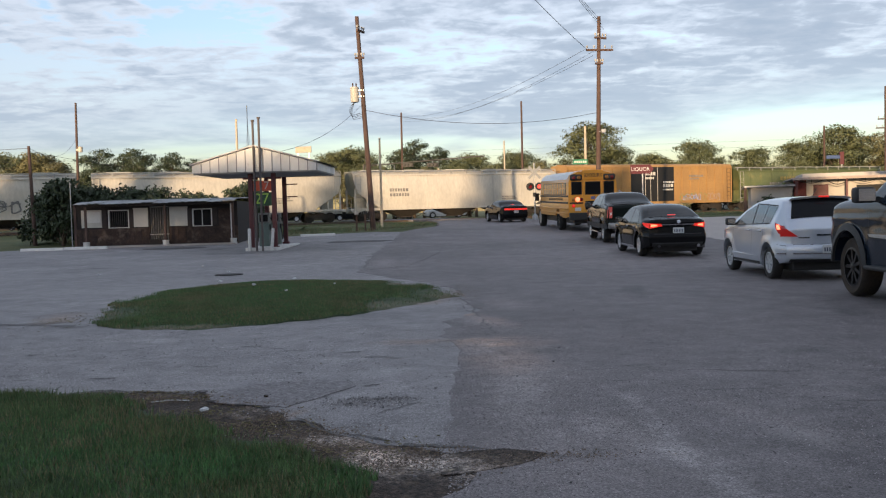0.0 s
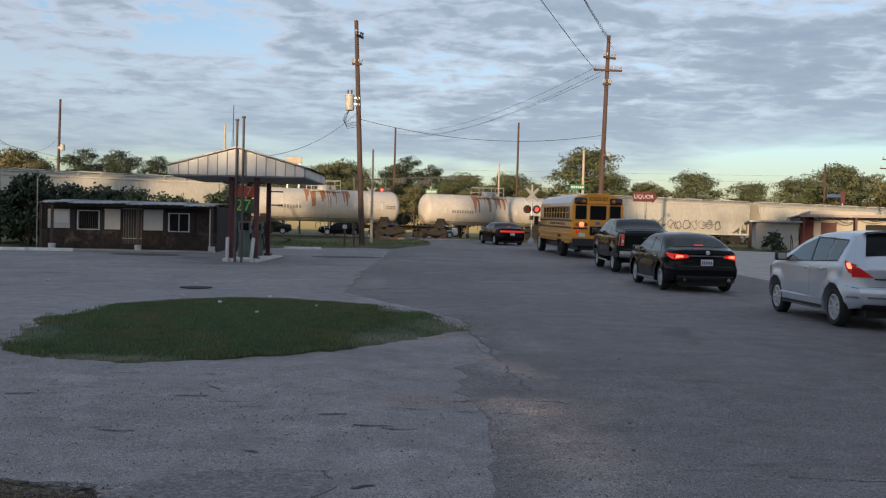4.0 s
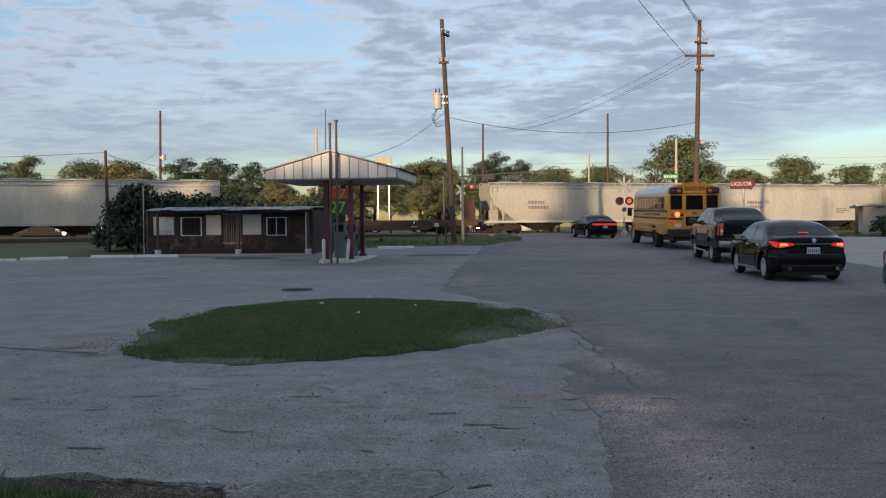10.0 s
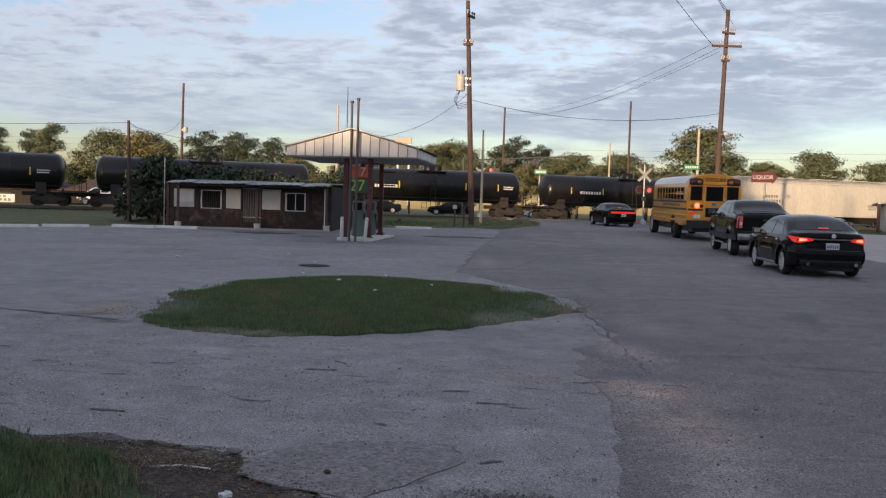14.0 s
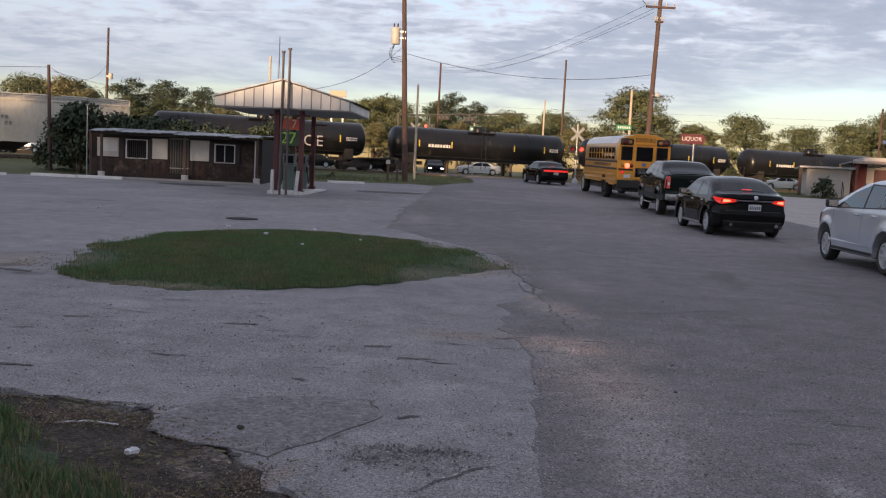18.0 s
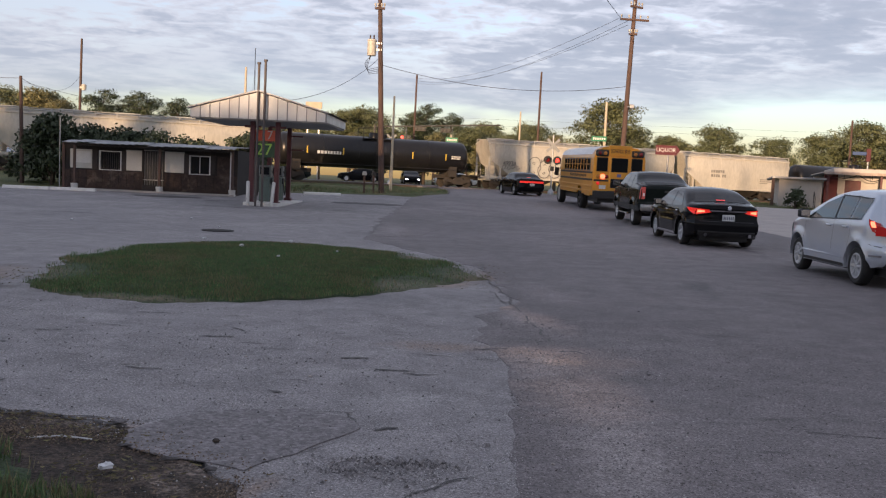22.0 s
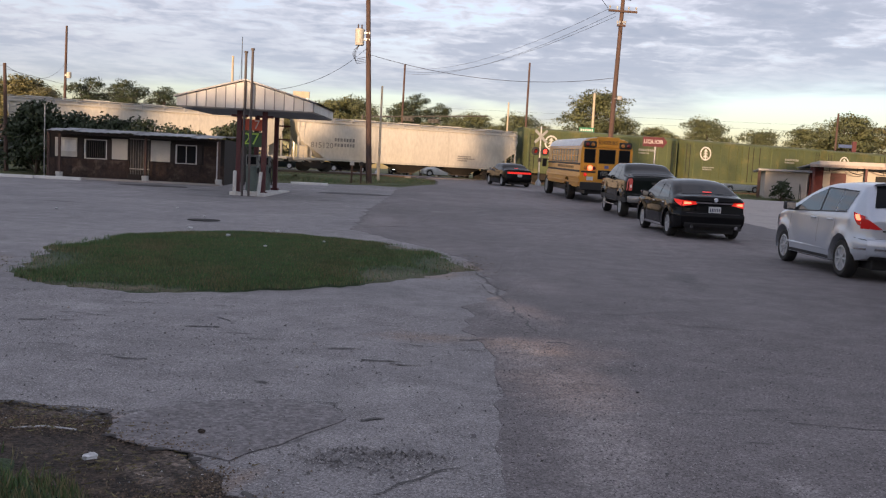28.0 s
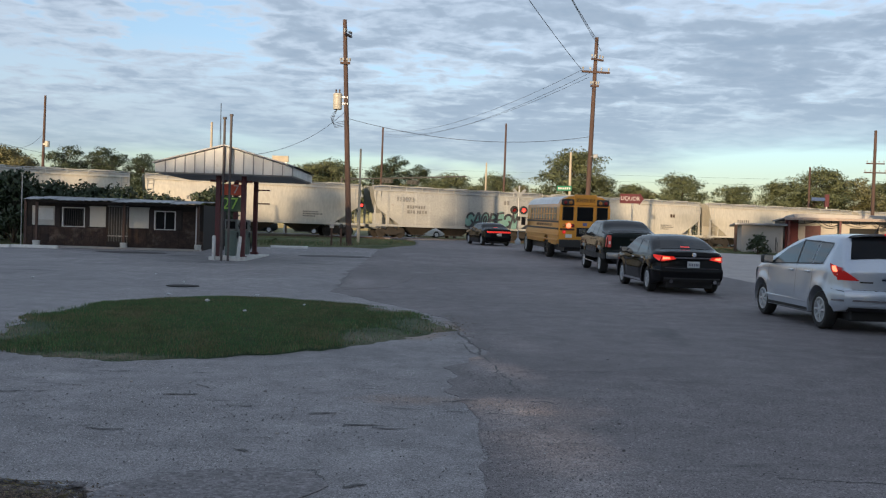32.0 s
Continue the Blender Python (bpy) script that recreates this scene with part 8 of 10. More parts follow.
    for z in (0.05, 0.55, 1.95):
        pc("door_rail", 3.46, 4.34, P - 0.02, P + 0.0, z - 0.02, z + 0.02, M_GREYP, parent=d)
    # roof of tin sheets on a low slope, beam, posts
    k_n = 12
    for k in range(k_n):
        xa, xb = 0.16 + 7.36 * k / k_n, 0.16 + 7.36 * (k + 1) / k_n
        bm = bmesh.new()
        dz = 0.018 * (k % 2) + 0.022 * math.sin(k * 1.7)
        lip = 0.05 * math.sin(k * 2.9)
        pts = []
        for y, z in ((-0.46 + lip, 2.14 + dz), (P, 2.26 + dz), (D + 0.2, 2.44 + dz)):
            pts.append([(xa, y, z), ((xa * 3 + xb) / 4, y, z + 0.025), ((xa + xb) / 2, y, z), ((xa + xb * 3) / 4, y, z + 0.025), (xb + 0.03, y, z)])
        grid(bm, pts)
        grid(bm, [[(x, y, z - 0.02) for x, y, z in r] for r in pts])
        grid(bm, [[pts[0][i] for i in range(5)], [(x, y, z - 0.02) for x, y, z in pts[0]]])
        part("roof_sheet", bm, M_ROOFTIN, h)
    pc("porch_beam", 0.2, 7.5, -0.30, -0.20, 2.01, 2.12, M_BROWNWALL, 0.01)
    for x in (0.66, 4.30, 7.45):
        bm = bmesh.new()
        box(bm, x - 0.05, x + 0.05, -0.30, -0.20, 0.24, 2.02, bev=0.008)
        post = part("porch_post", bm, M_WOOD, h)
        bm = bmesh.new()
        lathe(bm, [(0.13, -0.12), (0.15, 0.20), (0.16, 0.25), (0.08, 0.26)], Matrix.Translation((x, -0.25, 0.0)), 16)
        part("post_foot", bm, M_WHITEPAINT, post, "white concrete post foot", smooth=40)
    pc("porch_floor", 0.0, 7.55, -0.45, P - 0.04, -0.2, 0.03, M_PALE, 0.01, "worn concrete porch floor")
    pc("pipe", 7.25, 7.30, P - 0.09, P - 0.04, 0.0, 2.1, M_WHITEPAINT)
    pc("side_door", 6.68, 7.22, P - 0.03, P - 0.012, 0.05, 1.78, M_BRICKLOW, 0.006, "brown flush side door")
    pc("corner_board", -0.06, 0.06, P - 0.06, P - 0.025, -0.1, 2.12, M_WOOD, 0.006, "weathered corner board")
    pc("door_step", 3.50, 4.28, -0.02, 0.06, 0.03, 0.30, M_BROWNWALL, 0.01, "dark wooden step before the door")
    bm = bmesh.new()
    tube(bm, [(-0.18, 0.3, -0.1), (-0.18, 0.3, 3.3)], 0.025, 8)
    part("standpipe", bm, M_GALV, h)


station_house()


def wheel_stop(x, y, turn, L=1.9):
    bm = bmesh.new()
    pr = [(-0.09, 0), (-0.07, 0.10), (-0.04, 0.125), (0.04, 0.125), (0.07, 0.10), (0.09, 0)]
    vs = grid(bm, [[(sx * L / 2, a, b) for a, b in pr] for sx in (-1, 1)])
    bm.faces.new(vs[0])
    bm.faces.new(vs[1][::-1])
    o = part("wheel_stop", bm, M_KERB)
    o.matrix_basis = pose(x, y, gz(y) + 0.0, 0, 0, turn)
    tagged(o, "white painted concrete wheel stop on the lot", "wheel stop", "wheel stops")


for x, y, turn in ((-17.0, 39.85, 4), (-18.9, 39.6, 6), (-7.6, 46.95, 26), (-21.2, 38.1, 46), (-22.7, 36.7, 40), (-24.6, 35.4, 36), (-26.6, 34.2, 34)):
    wheel_stop(x, y, turn)


# ---- poles, wires, signals ----
def wire(a, b, sag, r=0.012, name="power_line", label="thin dark overhead cable between poles", n=14):
    a, b = Vector(a), Vector(b)
    bm = bmesh.new()
    pts = [a.lerp(b, k / n) - Vector((0, 0, sag * 4 * (k / n) * (1 - k / n))) for k in range(n + 1)]
    tube(bm, pts, r, 5)
    tagged(part(name, bm, M_WIRE), label, "cable", "overhead cables")


def pole(x, y, h, top, r=0.16, mt=None, label="", group="utility poles", arms=(), name="utility_pole"):
    mt = mt or M_WOOD
    z = gz(y) - 0.3
    p = empty(name, pose(x, y, 0), label, "pole", group)
    bm = bmesh.new()
    n = 6
    rings = [[(top[0] * f + r * (1 - 0.35 * f) * math.cos(a), top[1] * f + r * (1 - 0.35 * f) * math.sin(a), z + (h - z) * f) for a in [2 * math.pi * i / 12 for i in range(12)]] for f in [k / n for k in range(n + 1)]]
    vs = grid(bm, rings, close=True)
    bm.faces.new(vs[-1])
    part("shaft", bm, mt, p, smooth=50)
    for az, al, turn in arms:
        f = (az - z) / (h - z)
        m = Matrix.Translation((top[0] * f, top[1] * f, az)) @ pose(0, 0, 0, 0, 0, turn)
        bm = bmesh.new()
        box(bm, -al / 2, al / 2, -r - 0.05, -r + 0.05, -0.06, 0.06, m=m)
        arm = part("crossarm", bm, mt, p)
        for u in (-0.46, -0.2, 0.2, 0.46):
            bm = bmesh.new()
            lathe(bm, [(0.02, 0.05), (0.02, 0.14), (0.06, 0.15), (0.06, 0.20), (0.035, 0.21), (0.06, 0.23), (0.05, 0.28), (0.01, 0.29)], m @ Matrix.Translation((u * al, -r, 0)), 10)
            part("insulator", bm, M_GREYP, arm)
    return p


pa = pole(-5.16, 52.0, 13.06, (-0.60, 0.0), 0.17, label="tall leaning wooden utility pole carrying a transformer", arms=((10.63, 0.55, 0), (12.2, 0.9, 70)))
bm = bmesh.new()
lathe(bm, [(0.05, -0.50), (0.23, -0.48), (0.25, -0.40), (0.25, 0.30), (0.27, 0.32), (0.24, 0.40), (0.05, 0.44)], Matrix.Translation((-0.86, -0.05, 8.55)), 20)
tr = part("transformer", bm, mat("transformer_grey", (0.52, 0.50, 0.44), rough=0.5), pa, "pale grey transformer can", smooth=40)
for k in (-0.1, 0.1):
    bm = bmesh.new()
    lathe(bm, [(0.03, 0.40), (0.05, 0.46), (0.03, 0.5), (0.05, 0.56), (0.02, 0.66)], Matrix.Translation((-0.86 + k, -0.05, 8.55)), 10)
    part("bushing", bm, M_RUST, tr)
bm = bmesh.new()
box(bm, -0.62, -0.3, -0.12, 0.02, 8.35, 8.45)
box(bm, -0.62, -0.3, -0.12, 0.02, 8.7, 8.8)
part("hanger", bm, M_GALV, pa)
bm = bmesh.new()
for k in range(4):
    pts = [(-0.86, -0.05, 8.1)] + [(-0.86 - 0.35 * math.sin(i * 0.5) * (1 - 0.15 * k), -0.05, 8.1 - 0.16 * i * (1 + 0.1 * k)) for i in range(1, 6)] + [(-0.42, -0.1, 7.45 - 0.1 * k)]
    tube(bm, pts, 0.012, 5)
part("drop_cable", bm, M_WIRE, pa)
p2 = pole(8.75, 56.6, 13.57, (0.30, 0.0), 0.17, label="tall wooden utility pole with a crossarm behind the bus", arms=((11.44, 1.75, 8), (12.2, 0.9, 30), (10.6, 0.5, 0)))
bm = bmesh.new()
tube(bm, [(0.12, -0.1, 6.3), (0.34, -0.2, 6.34)], 0.03, 8)
box(bm, 0.30, 0.56, -0.30, -0.10, 6.22, 6.46, bev=0.03)
part("street_light", bm, M_GALV, p2, "small street light on an arm")
pole(-22.45, 46.0, 5.56, (-0.12, 0.0), 0.11, label="short wooden service pole beside the shrubs")
pf = pole(-42.3, 95.0, 14.5, (0.2, 0), 0.17, label="far wooden utility pole beyond the tracks", arms=())
bm = bmesh.new()
lathe(bm, [(0.05, -0.36), (0.24, -0.33), (0.25, 0.25), (0.05, 0.32)], Matrix.Translation((0.55, -0.1, 9.45)), 16)
box(bm, 0.1, 0.4, -0.14, -0.06, 9.3, 9.5)
part("transformer", bm, MATS["transformer_grey"], pf, "pale grey transformer can", smooth=40)
pole(-8.2, 116.0, 14.75, (0.1, 0), 0.17, label="far wooden utility pole beyond the tracks")
pole(7.45, 112.0, 15.25, (0.05, 0), 0.17, label="far wooden utility pole beyond the tracks")
pole(12.8, 92.0, 10.0, (0, 0), 0.17, M_PALEPOLE, "pale sunlit pole beyond the tracks", "pale poles")
pole(-21.6, 84.0, 10.95, (0, 0), 0.15, M_PALEPOLE, "pale sunlit pole beyond the tracks", "pale poles")
pole(5.2, 112.0, 10.3, (0, 0), 0.14, M_PALEPOLE, "pale sunlit pole beyond the tracks", "pale poles")
pole(-5.05, 56.0, 6.3, (0, 0), 0.09, M_PALEPOLE, "slim pale pole behind the utility pole", "pale poles")
pole(-3.2, 110.0, 7.0, (0, 0), 0.13, M_PALEPOLE, "pale sunlit pole beyond the tracks", "pale poles")
pole(42.7, 90.0, 12.9, (0, 0), 0.20, label="reddish wooden pole with crossarms beyond the tracks", arms=((8.7, 2.2, 0), (9.6, 1.8, 0)))
pole(46.9, 90.0, 12.8, (0, 0), 0.18, label="reddish wooden pole beyond the tracks")
pole(42.6, 105.0, 10.4, (0, 0), 0.16, label="far wooden utility pole beyond the tracks")
pole(-9.5, -9.0, 12.8, (0, 0), 0.17, label="wooden utility pole standing behind the camera")
bm = bmesh.new()
tube(bm, [(0, 0, gz(42.6) - 0.1), (0, 0, 6.9)], 0.02, 8)
tube(bm, [(-0.14, 0, 4.2), (0, 0, 6.2), (0.14, 0, 4.2)], 0.008, 5)
an = part("antenna_mast", bm, M_GALV)
an.matrix_basis = pose(-10.07, 42.6, 0)
tagged(an, "slim grey aerial mast behind the canopy", "antenna")
for k in range(3):
    wire((8.75 + 0.3 + 0.15 * k, 56.6, 13.45 - 0.35 * k), (-9.3 + 0.3 * k, -9.0, 12.6 - 0.3 * k), 0.9)
wire((8.15, 56.5, 11.6), (-10.0, -9.0, 11.4), 0.8, 0.016)
for k in range(3):
    wire((8.25 + 0.4 * k, 56.6, 11.6 - 0.45 * (k % 2)), (-8.3 + 0.2 * k, 116, 14.3 - 0.35 * k), 1.3, 0.011)
wire((8.92, 56.6, 7.55), (-5.45, 52.0, 7.6), 0.75, 0.014)
wire((-5.55, 52, 8.0), (-8.2, 40, 4.4), 0.5, 0.010)
wire((-22.55, 46, 5.45), (-42.3, 95, 10.5), 1.0, 0.012)
wire((-22.55, 46, 5.45), (-60, 38, 6.5), 0.8, 0.012)
wire((-22.55, 46, 5.3), (-10.0, 43, 3.6), 0.3, 0.008)
for k in range(2):
    wire((-90, 116, 9.3 + 0.8 * k), (80, 116, 9.3 + 0.8 * k), 0.6, 0.009, n=30)


def crossing_signal(x, y, turn, label, zl=3.2, zx=4.25, top=4.95):
    s = empty("crossing_signal", pose(x, y, gz(y), 0, 0, turn), label, "railway signal", "crossing signals")
    zb = gz(y)
    bm = bmesh.new()
    cyl(bm, (0, 0, -0.1), (0, 0, top - zb), 0.06, n=12)
    lathe(bm, [(0.22, -0.05), (0.22, 0.25), (0.1, 0.4), (0.07, 0.45)], Matrix(), 16)
    part("mast", bm, M_GALV, s, smooth=40)
    bm = bmesh.new()
    for a in (45, -45):
        box(bm, -0.62, 0.62, -0.10, -0.07, -0.09, 0.09, m=Matrix.Translation((0, -0.003 * (a > 0), zx - zb)) @ pose(0, 0, 0, 0, a, 0))
    part("crossbuck", bm, mat("sign_white", (0.30, 0.31, 0.31), (0.24, 0.25, 0.25), scale=3, rough=0.6), s, "white crossbuck boards")
    bm = bmesh.new()
    box(bm, -0.50, 0.50, -0.04, 0.04, zl - zb - 0.04, zl - zb + 0.04)
    box(bm, -0.12, 0.12, -0.14, 0.14, zl - zb - 0.75, zl - zb - 0.45, bev=0.02)
    part("lamp_bar", bm, M_BLACK, s)
    for sd in (-1, 1):
        m = Matrix.Translation((sd * 0.34, -0.06, zl - zb)) @ pose(0, 0, 0, 90, 0, 0)
        bm = bmesh.new()
        lathe(bm, [(0.30, 0.0), (0.30, 0.02), (0.16, 0.03), (0.05, 0.03)], m, 22)
        bk = part("lamp_shield", bm, M_BLACK, s, "round black lamp shield", smooth=40)
        bm = bmesh.new()
        grid(bm, [[m @ Vector((0.16 * math.cos(a), 0.16 * math.sin(a), z)) for a in [math.pi * (0.0 + k / 12) - 0.2 + 0.4 * k / 12 for k in range(13)]] for z in (0.03, 0.28)])
        part("lamp_hood", bm, M_BLACK, bk)
        bm = bmesh.new()
        lathe(bm, [(0.145, 0.03), (0.13, 0.06), (0.08, 0.075), (0.01, 0.08)], m, 20)
        part("lens", bm, mat("signal_red_lit", (0.8, 0.05, 0.03), rough=0.3, emit=(1.0, 0.05, 0.03, 3.0)) if sd > 0 else M_REDLENS, bk, "lit red lens" if sd > 0 else "dark red lens", smooth=40)
    return s


crossing_signal(5.45, 66.0, 8, "railway crossing signal with white crossbuck and red lamps")
crossing_signal(-8.0, 85.0, 20, "railway crossing signal beyond the tracks with a lit lamp", 3.75, 5.0, 5.3)
bm = bmesh.new()
box(bm, -0.45, 0.45, -0.35, 0.35, 0, 1.5, bev=0.03)
rc = part("relay_cabinet", bm, M_GALV)
rc.matrix_basis = pose(7.4, 67.8, gz(67.8) - 0.05, 0, 0, 20)
tagged(rc, "grey metal relay cabinet by the crossing", "cabinet")


def traffic_light(x, y, z, lit, turn=0):
    t = empty("traffic_light", pose(x, y, z, 0, 0, turn), "traffic light hung sideways with a lit red lamp" if lit else "black traffic light hung sideways seen from behind", "traffic light", "traffic lights")
    bm = bmesh.new()
    box(bm, -0.62, 0.62, -0.14, 0.10, -0.24, 0.24, bev=0.03)
    part("housing", bm, M_BLACK, t)
    for k, mm in enumerate((mat("signal_red_lit", (0.8, 0.05, 0.03)) if lit else M_BLACK, M_BLACK, M_BLACK)):
        bm = bmesh.new()
        lathe(bm, [(0.16, 0.0), (0.15, 0.03), (0.08, 0.05), (0.01, 0.055)], Matrix.Translation((-0.40 + 0.40 * k, -0.14, 0)) @ pose(0, 0, 0, 90, 0, 0), 16)
        part("lens", bm, mm, t)
    bm = bmesh.new()
    tube(bm, [(0, 0.05, 0.2), (0, 0.1, 7.0 + 0.054 * (x + 11.4) - z)], 0.03, 6)
    part("hanger", bm, M_GALV, t)


traffic_light(-7.9, 100.2, 5.95, True)
traffic_light(-6.3, 100.2, 6.95, False)
traffic_light(-3.5, 100.2, 6.9, False)
bm = bmesh.new()
tube(bm, [(-11.4, 100.3, gz(100)), (-11.4, 100.3, 7.2)], 0.12, 10)
tube(bm, [(-11.4, 100.3, 7.0), (2.5, 100.3, 7.75)], 0.07, 8)
tagged(part("signal_mast", bm, mat("dull_mast", (0.085, 0.080, 0.072), (0.06, 0.057, 0.052), scale=2, rough=0.7), smooth=40), "dull dark mast arm carrying the traffic lights", "signal mast")


def road_sign(x, y, z, w, h, mt, turn, label, post=True):
    s = empty("street_sign", pose(x, y, 0, 0, 0, turn), label, "sign", "street signs")
    bm = bmesh.new()
    box(bm, -w / 2, w / 2, -0.02, 0.0, z - h / 2, z + h / 2, bev=0.006)
    b = part("blade", bm, mt, s)
    bm = bmesh.new()
    for k in range(6):
        xx = -w * 0.36 + w * 0.145 * k
        box(bm, xx - w * 0.045, xx + w * 0.045, -0.026, -0.019, z - h * 0.22, z + h * 0.2)
    part("lettering", bm, M_INKW, b, "white bars of lettering")
    if post:
        bm = bmesh.new()
        cyl(bm, (0, 0.04, gz(y) - 0.1), (0, 0.04, z + h / 2), 0.035, n=10)
        part("post", bm, M_GALV, s)


M_ROADGREEN = mat("road_sign_green", (0.02, 0.22, 0.12), rough=0.4, fine=0.05)
road_sign(-2.8, 100.2, 5.9, 1.3, 0.55, M_ROADGREEN, 0, "green street name sign hanging by the traffic lights", False)
bm = bmesh.new()
tube(bm, [(-2.8, 100.24, 6.1), (-2.8, 100.3, 7.45)], 0.02, 6)
tagged(part("sign_hanger", bm, M_GALV), "thin steel hanger for the street sign", "hanger")
road_sign(12.2, 91.7, 6.3, 1.5, 0.5, M_ROADGREEN, 0, "green street name sign beside the pale pole")


def liquor_sign():
    s = empty("liquor_sign", pose(12.25, 60.0, 0, 0, 0, 6), "red arrow-shaped shop sign with white letters on a post", "sign")
    pr = [(-0.78, -0.30), (0.50, -0.30), (0.50, -0.38), (0.80, 0.0), (0.50, 0.38), (0.50, 0.30), (-0.78, 0.30)]
    bm = bmesh.new()
    a = [bm.verts.new((x, -0.06, 4.0 + z)) for x, z in pr]
    b = [bm.verts.new((x, 0.06, 4.0 + z)) for x, z in pr]
    bm.faces.new(a)
    bm.faces.new(b[::-1])
    for k in range(len(a)):
        bm.faces.new((a[k], b[k], b[(k + 1) % len(a)], a[(k + 1) % len(a)]))
    board = part("board", bm, mat("shop_sign_red", (0.14, 0.032, 0.037), (0.10, 0.024, 0.028), scale=3, rough=0.45), s, "dark red arrow board")
    words("LIQUOR", 0.35, M_INKW, board, Matrix.Translation((-0.12, -0.068, 4.0)) @ pose(0, 0, 0, 90, 0, 0), "lettering", "white letters")
    bm = bmesh.new()
    cyl(bm, (0.05, 0.0, gz(60) - 0.2), (0.05, 0.0, 3.72), 0.06, n=12)
    part("post", bm, M_GALV, s, smooth=40)


liquor_sign()


def shop():
    m = Matrix.Translation((20.7, 63.6, gz(62))) @ pose(0, 0, 0, 0, 0, -16)
    h = empty("roadside_shop", m, "low white roadside shop with maroon posts and flat porch roof", "shop")
    M_SHOPW = mat("shop_white_wall", (0.50, 0.46, 0.42), (0.42, 0.39, 0.36), scale=1.2, rough=0.8, fine=0.1)

    def pc(name, x0, x1, y0, y1, z0, z1, mt, bev=0.0, label="", parent=None):
        bm2 = bmesh.new()
        box(bm2, x0, x1, y0, y1, z0, z1, bev=bev)
        return part(name, bm2, mt, parent or h, label)

    pc("wing_wall", 0.0, 2.7, 0.0, 8.0, -0.3, 1.92, M_SHOPW, label="plain white wing wall")
    pc("wing_roof", -0.5, 2.9, -0.5, 8.3, 1.92, 2.06, M_ROOFTIN, 0.02)
    for x0, x1, z0, z1 in ((2.9, 3.75, -0.3, 2.4), (3.75, 4.2, -0.3, 2.4), (5.2, 7.0, -0.3, 2.4), (8.8, 11.0, -0.3, 2.4), (13.0, 24.0, -0.3, 2.4), (4.2, 5.2, 2.0, 2.4), (7.0, 8.8, -0.3, 0.8), (7.0, 8.8, 1.9, 2.4), (11.0, 13.0, -0.3, 0.8), (11.0, 13.0, 1.9, 2.4)):
        pc("front_wall", x0, x1, 1.0, 1.2, z0, z1, mat("dark_maroon_wall", (0.15, 0.035, 0.038), (0.10, 0.026, 0.028), scale=2, rough=0.8) if x0 < 3 else M_SHOPW)
    for x0, x1 in ((7.0, 8.8), (11.0, 13.0)):
        f = pc("window", x0, x1, 1.08, 1.12, 0.8, 1.9, M_DARKPANE, label="dark shop window")
        pc("window_frame", x0, x1, 1.0, 1.07, 1.32, 1.38, M_WHITEPAINT, parent=f)
    pc("door", 4.2, 5.2, 1.08, 1.14, -0.3, 2.0, M_MAROON, label="maroon shop door")
    pc("back_wall", 2.9, 24.0, 9.0, 9.2, -0.3, 2.4, M_SHOPW)
    pc("side_wall", 23.8, 24.0, 1.2, 9.0, -0.3, 2.4, M_SHOPW)
    n = 20
    for k in range(n):
        xa = 2.7 + 21.6 * k / n
        pc("roof_sheet", xa, xa + 21.6 / n - 0.02, -0.6, 9.4, 2.42, 2.50 + 0.02 * (k % 2), M_ROOFTIN)
        pc("fascia_board", xa, xa + 21.6 / n - 0.01, -0.66, -0.60, 2.33, 2.50, mat("shop_fascia", (0.42, 0.33, 0.28), (0.33, 0.27, 0.24), scale=1.5, rough=0.7, tone=0.15))
    for x in (3.0, 6.2, 9.6, 13.0, 16.5, 20.0, 23.4):
        pc("porch_post", x - 0.07, x + 0.07, -0.5, -0.36, -0.3, 2.42, M_MAROON, 0.01, "maroon porch post")
    for k in range(12):
        bm2 = bmesh.new()
        xa = 3.2 + 1.7 * k
        tube(bm2, [(xa + 1.5 * i / 8, -0.45, 2.30 - 0.34 * math.sin(math.pi * i / 8) * (1 if k % 2 else 0.6)) for i in range(9)], 0.03, 6)
        tube(bm2, [(xa + 0.75, -0.45, 2.34), (xa + 0.75, -0.45, 2.06)], 0.02, 6)
        part("iron_scroll", bm2, M_BLACK, h, "black iron scroll under the porch roof")
    pc("parapet", 3.6, 14.0, 2.5, 9.0, 2.5, 2.85, M_SHOPW, 0.03, "pale parapet above the porch roof")
    for k in range(4):
        pc("step", 2.2, 3.6, -1.5 + 0.3 * k, -1.2 + 0.3 * k, -0.3, -0.15 + 0.12 * k, M_PALE)
    for x in (2.2, 3.6):
        bm2 = bmesh.new()
        tube(bm2, [(x, -1.5, -0.2), (x, -1.5, 0.7), (x, -0.4, 1.1), (x, -0.4, 0.1)], 0.025, 6)
        part("handrail", bm2, M_BLACK, h)
    pc("meter_box", -0.5, -0.3, -0.35, -0.2, -0.3, 2.0, M_WOOD)


shop()
# small things by the roadside
for x, y, label in ((-6.05, 51.2, "grey mailbox on a wooden post in the grass"), (-5.55, 51.3, "dark mailbox on a wooden post in the grass")):
    mb = empty("mailbox", pose(x, y, gz(y), 0, 0, 10), label, "mailbox", "mailboxes")
    bm = bmesh.new()
    box(bm, -0.05, 0.05, -0.05, 0.05, -0.2, 1.0)
    part("post", bm, M_WOOD, mb)
    bm = bmesh.new()
    vs = grid(bm, [[(0.11 * math.cos(math.pi * k / 8), yy, 1.12 + 0.10 * math.sin(math.pi * k / 8)) for k in range(9)] + [(-0.11, yy, 1.0), (0.11, yy, 1.0)] for yy in (-0.25, 0.25)], close=True)
    bm.faces.new(vs[0])
    bm.faces.new(vs[1][::-1])
    part("box", bm, M_GALV if x < -6 else M_BLACK, mb)
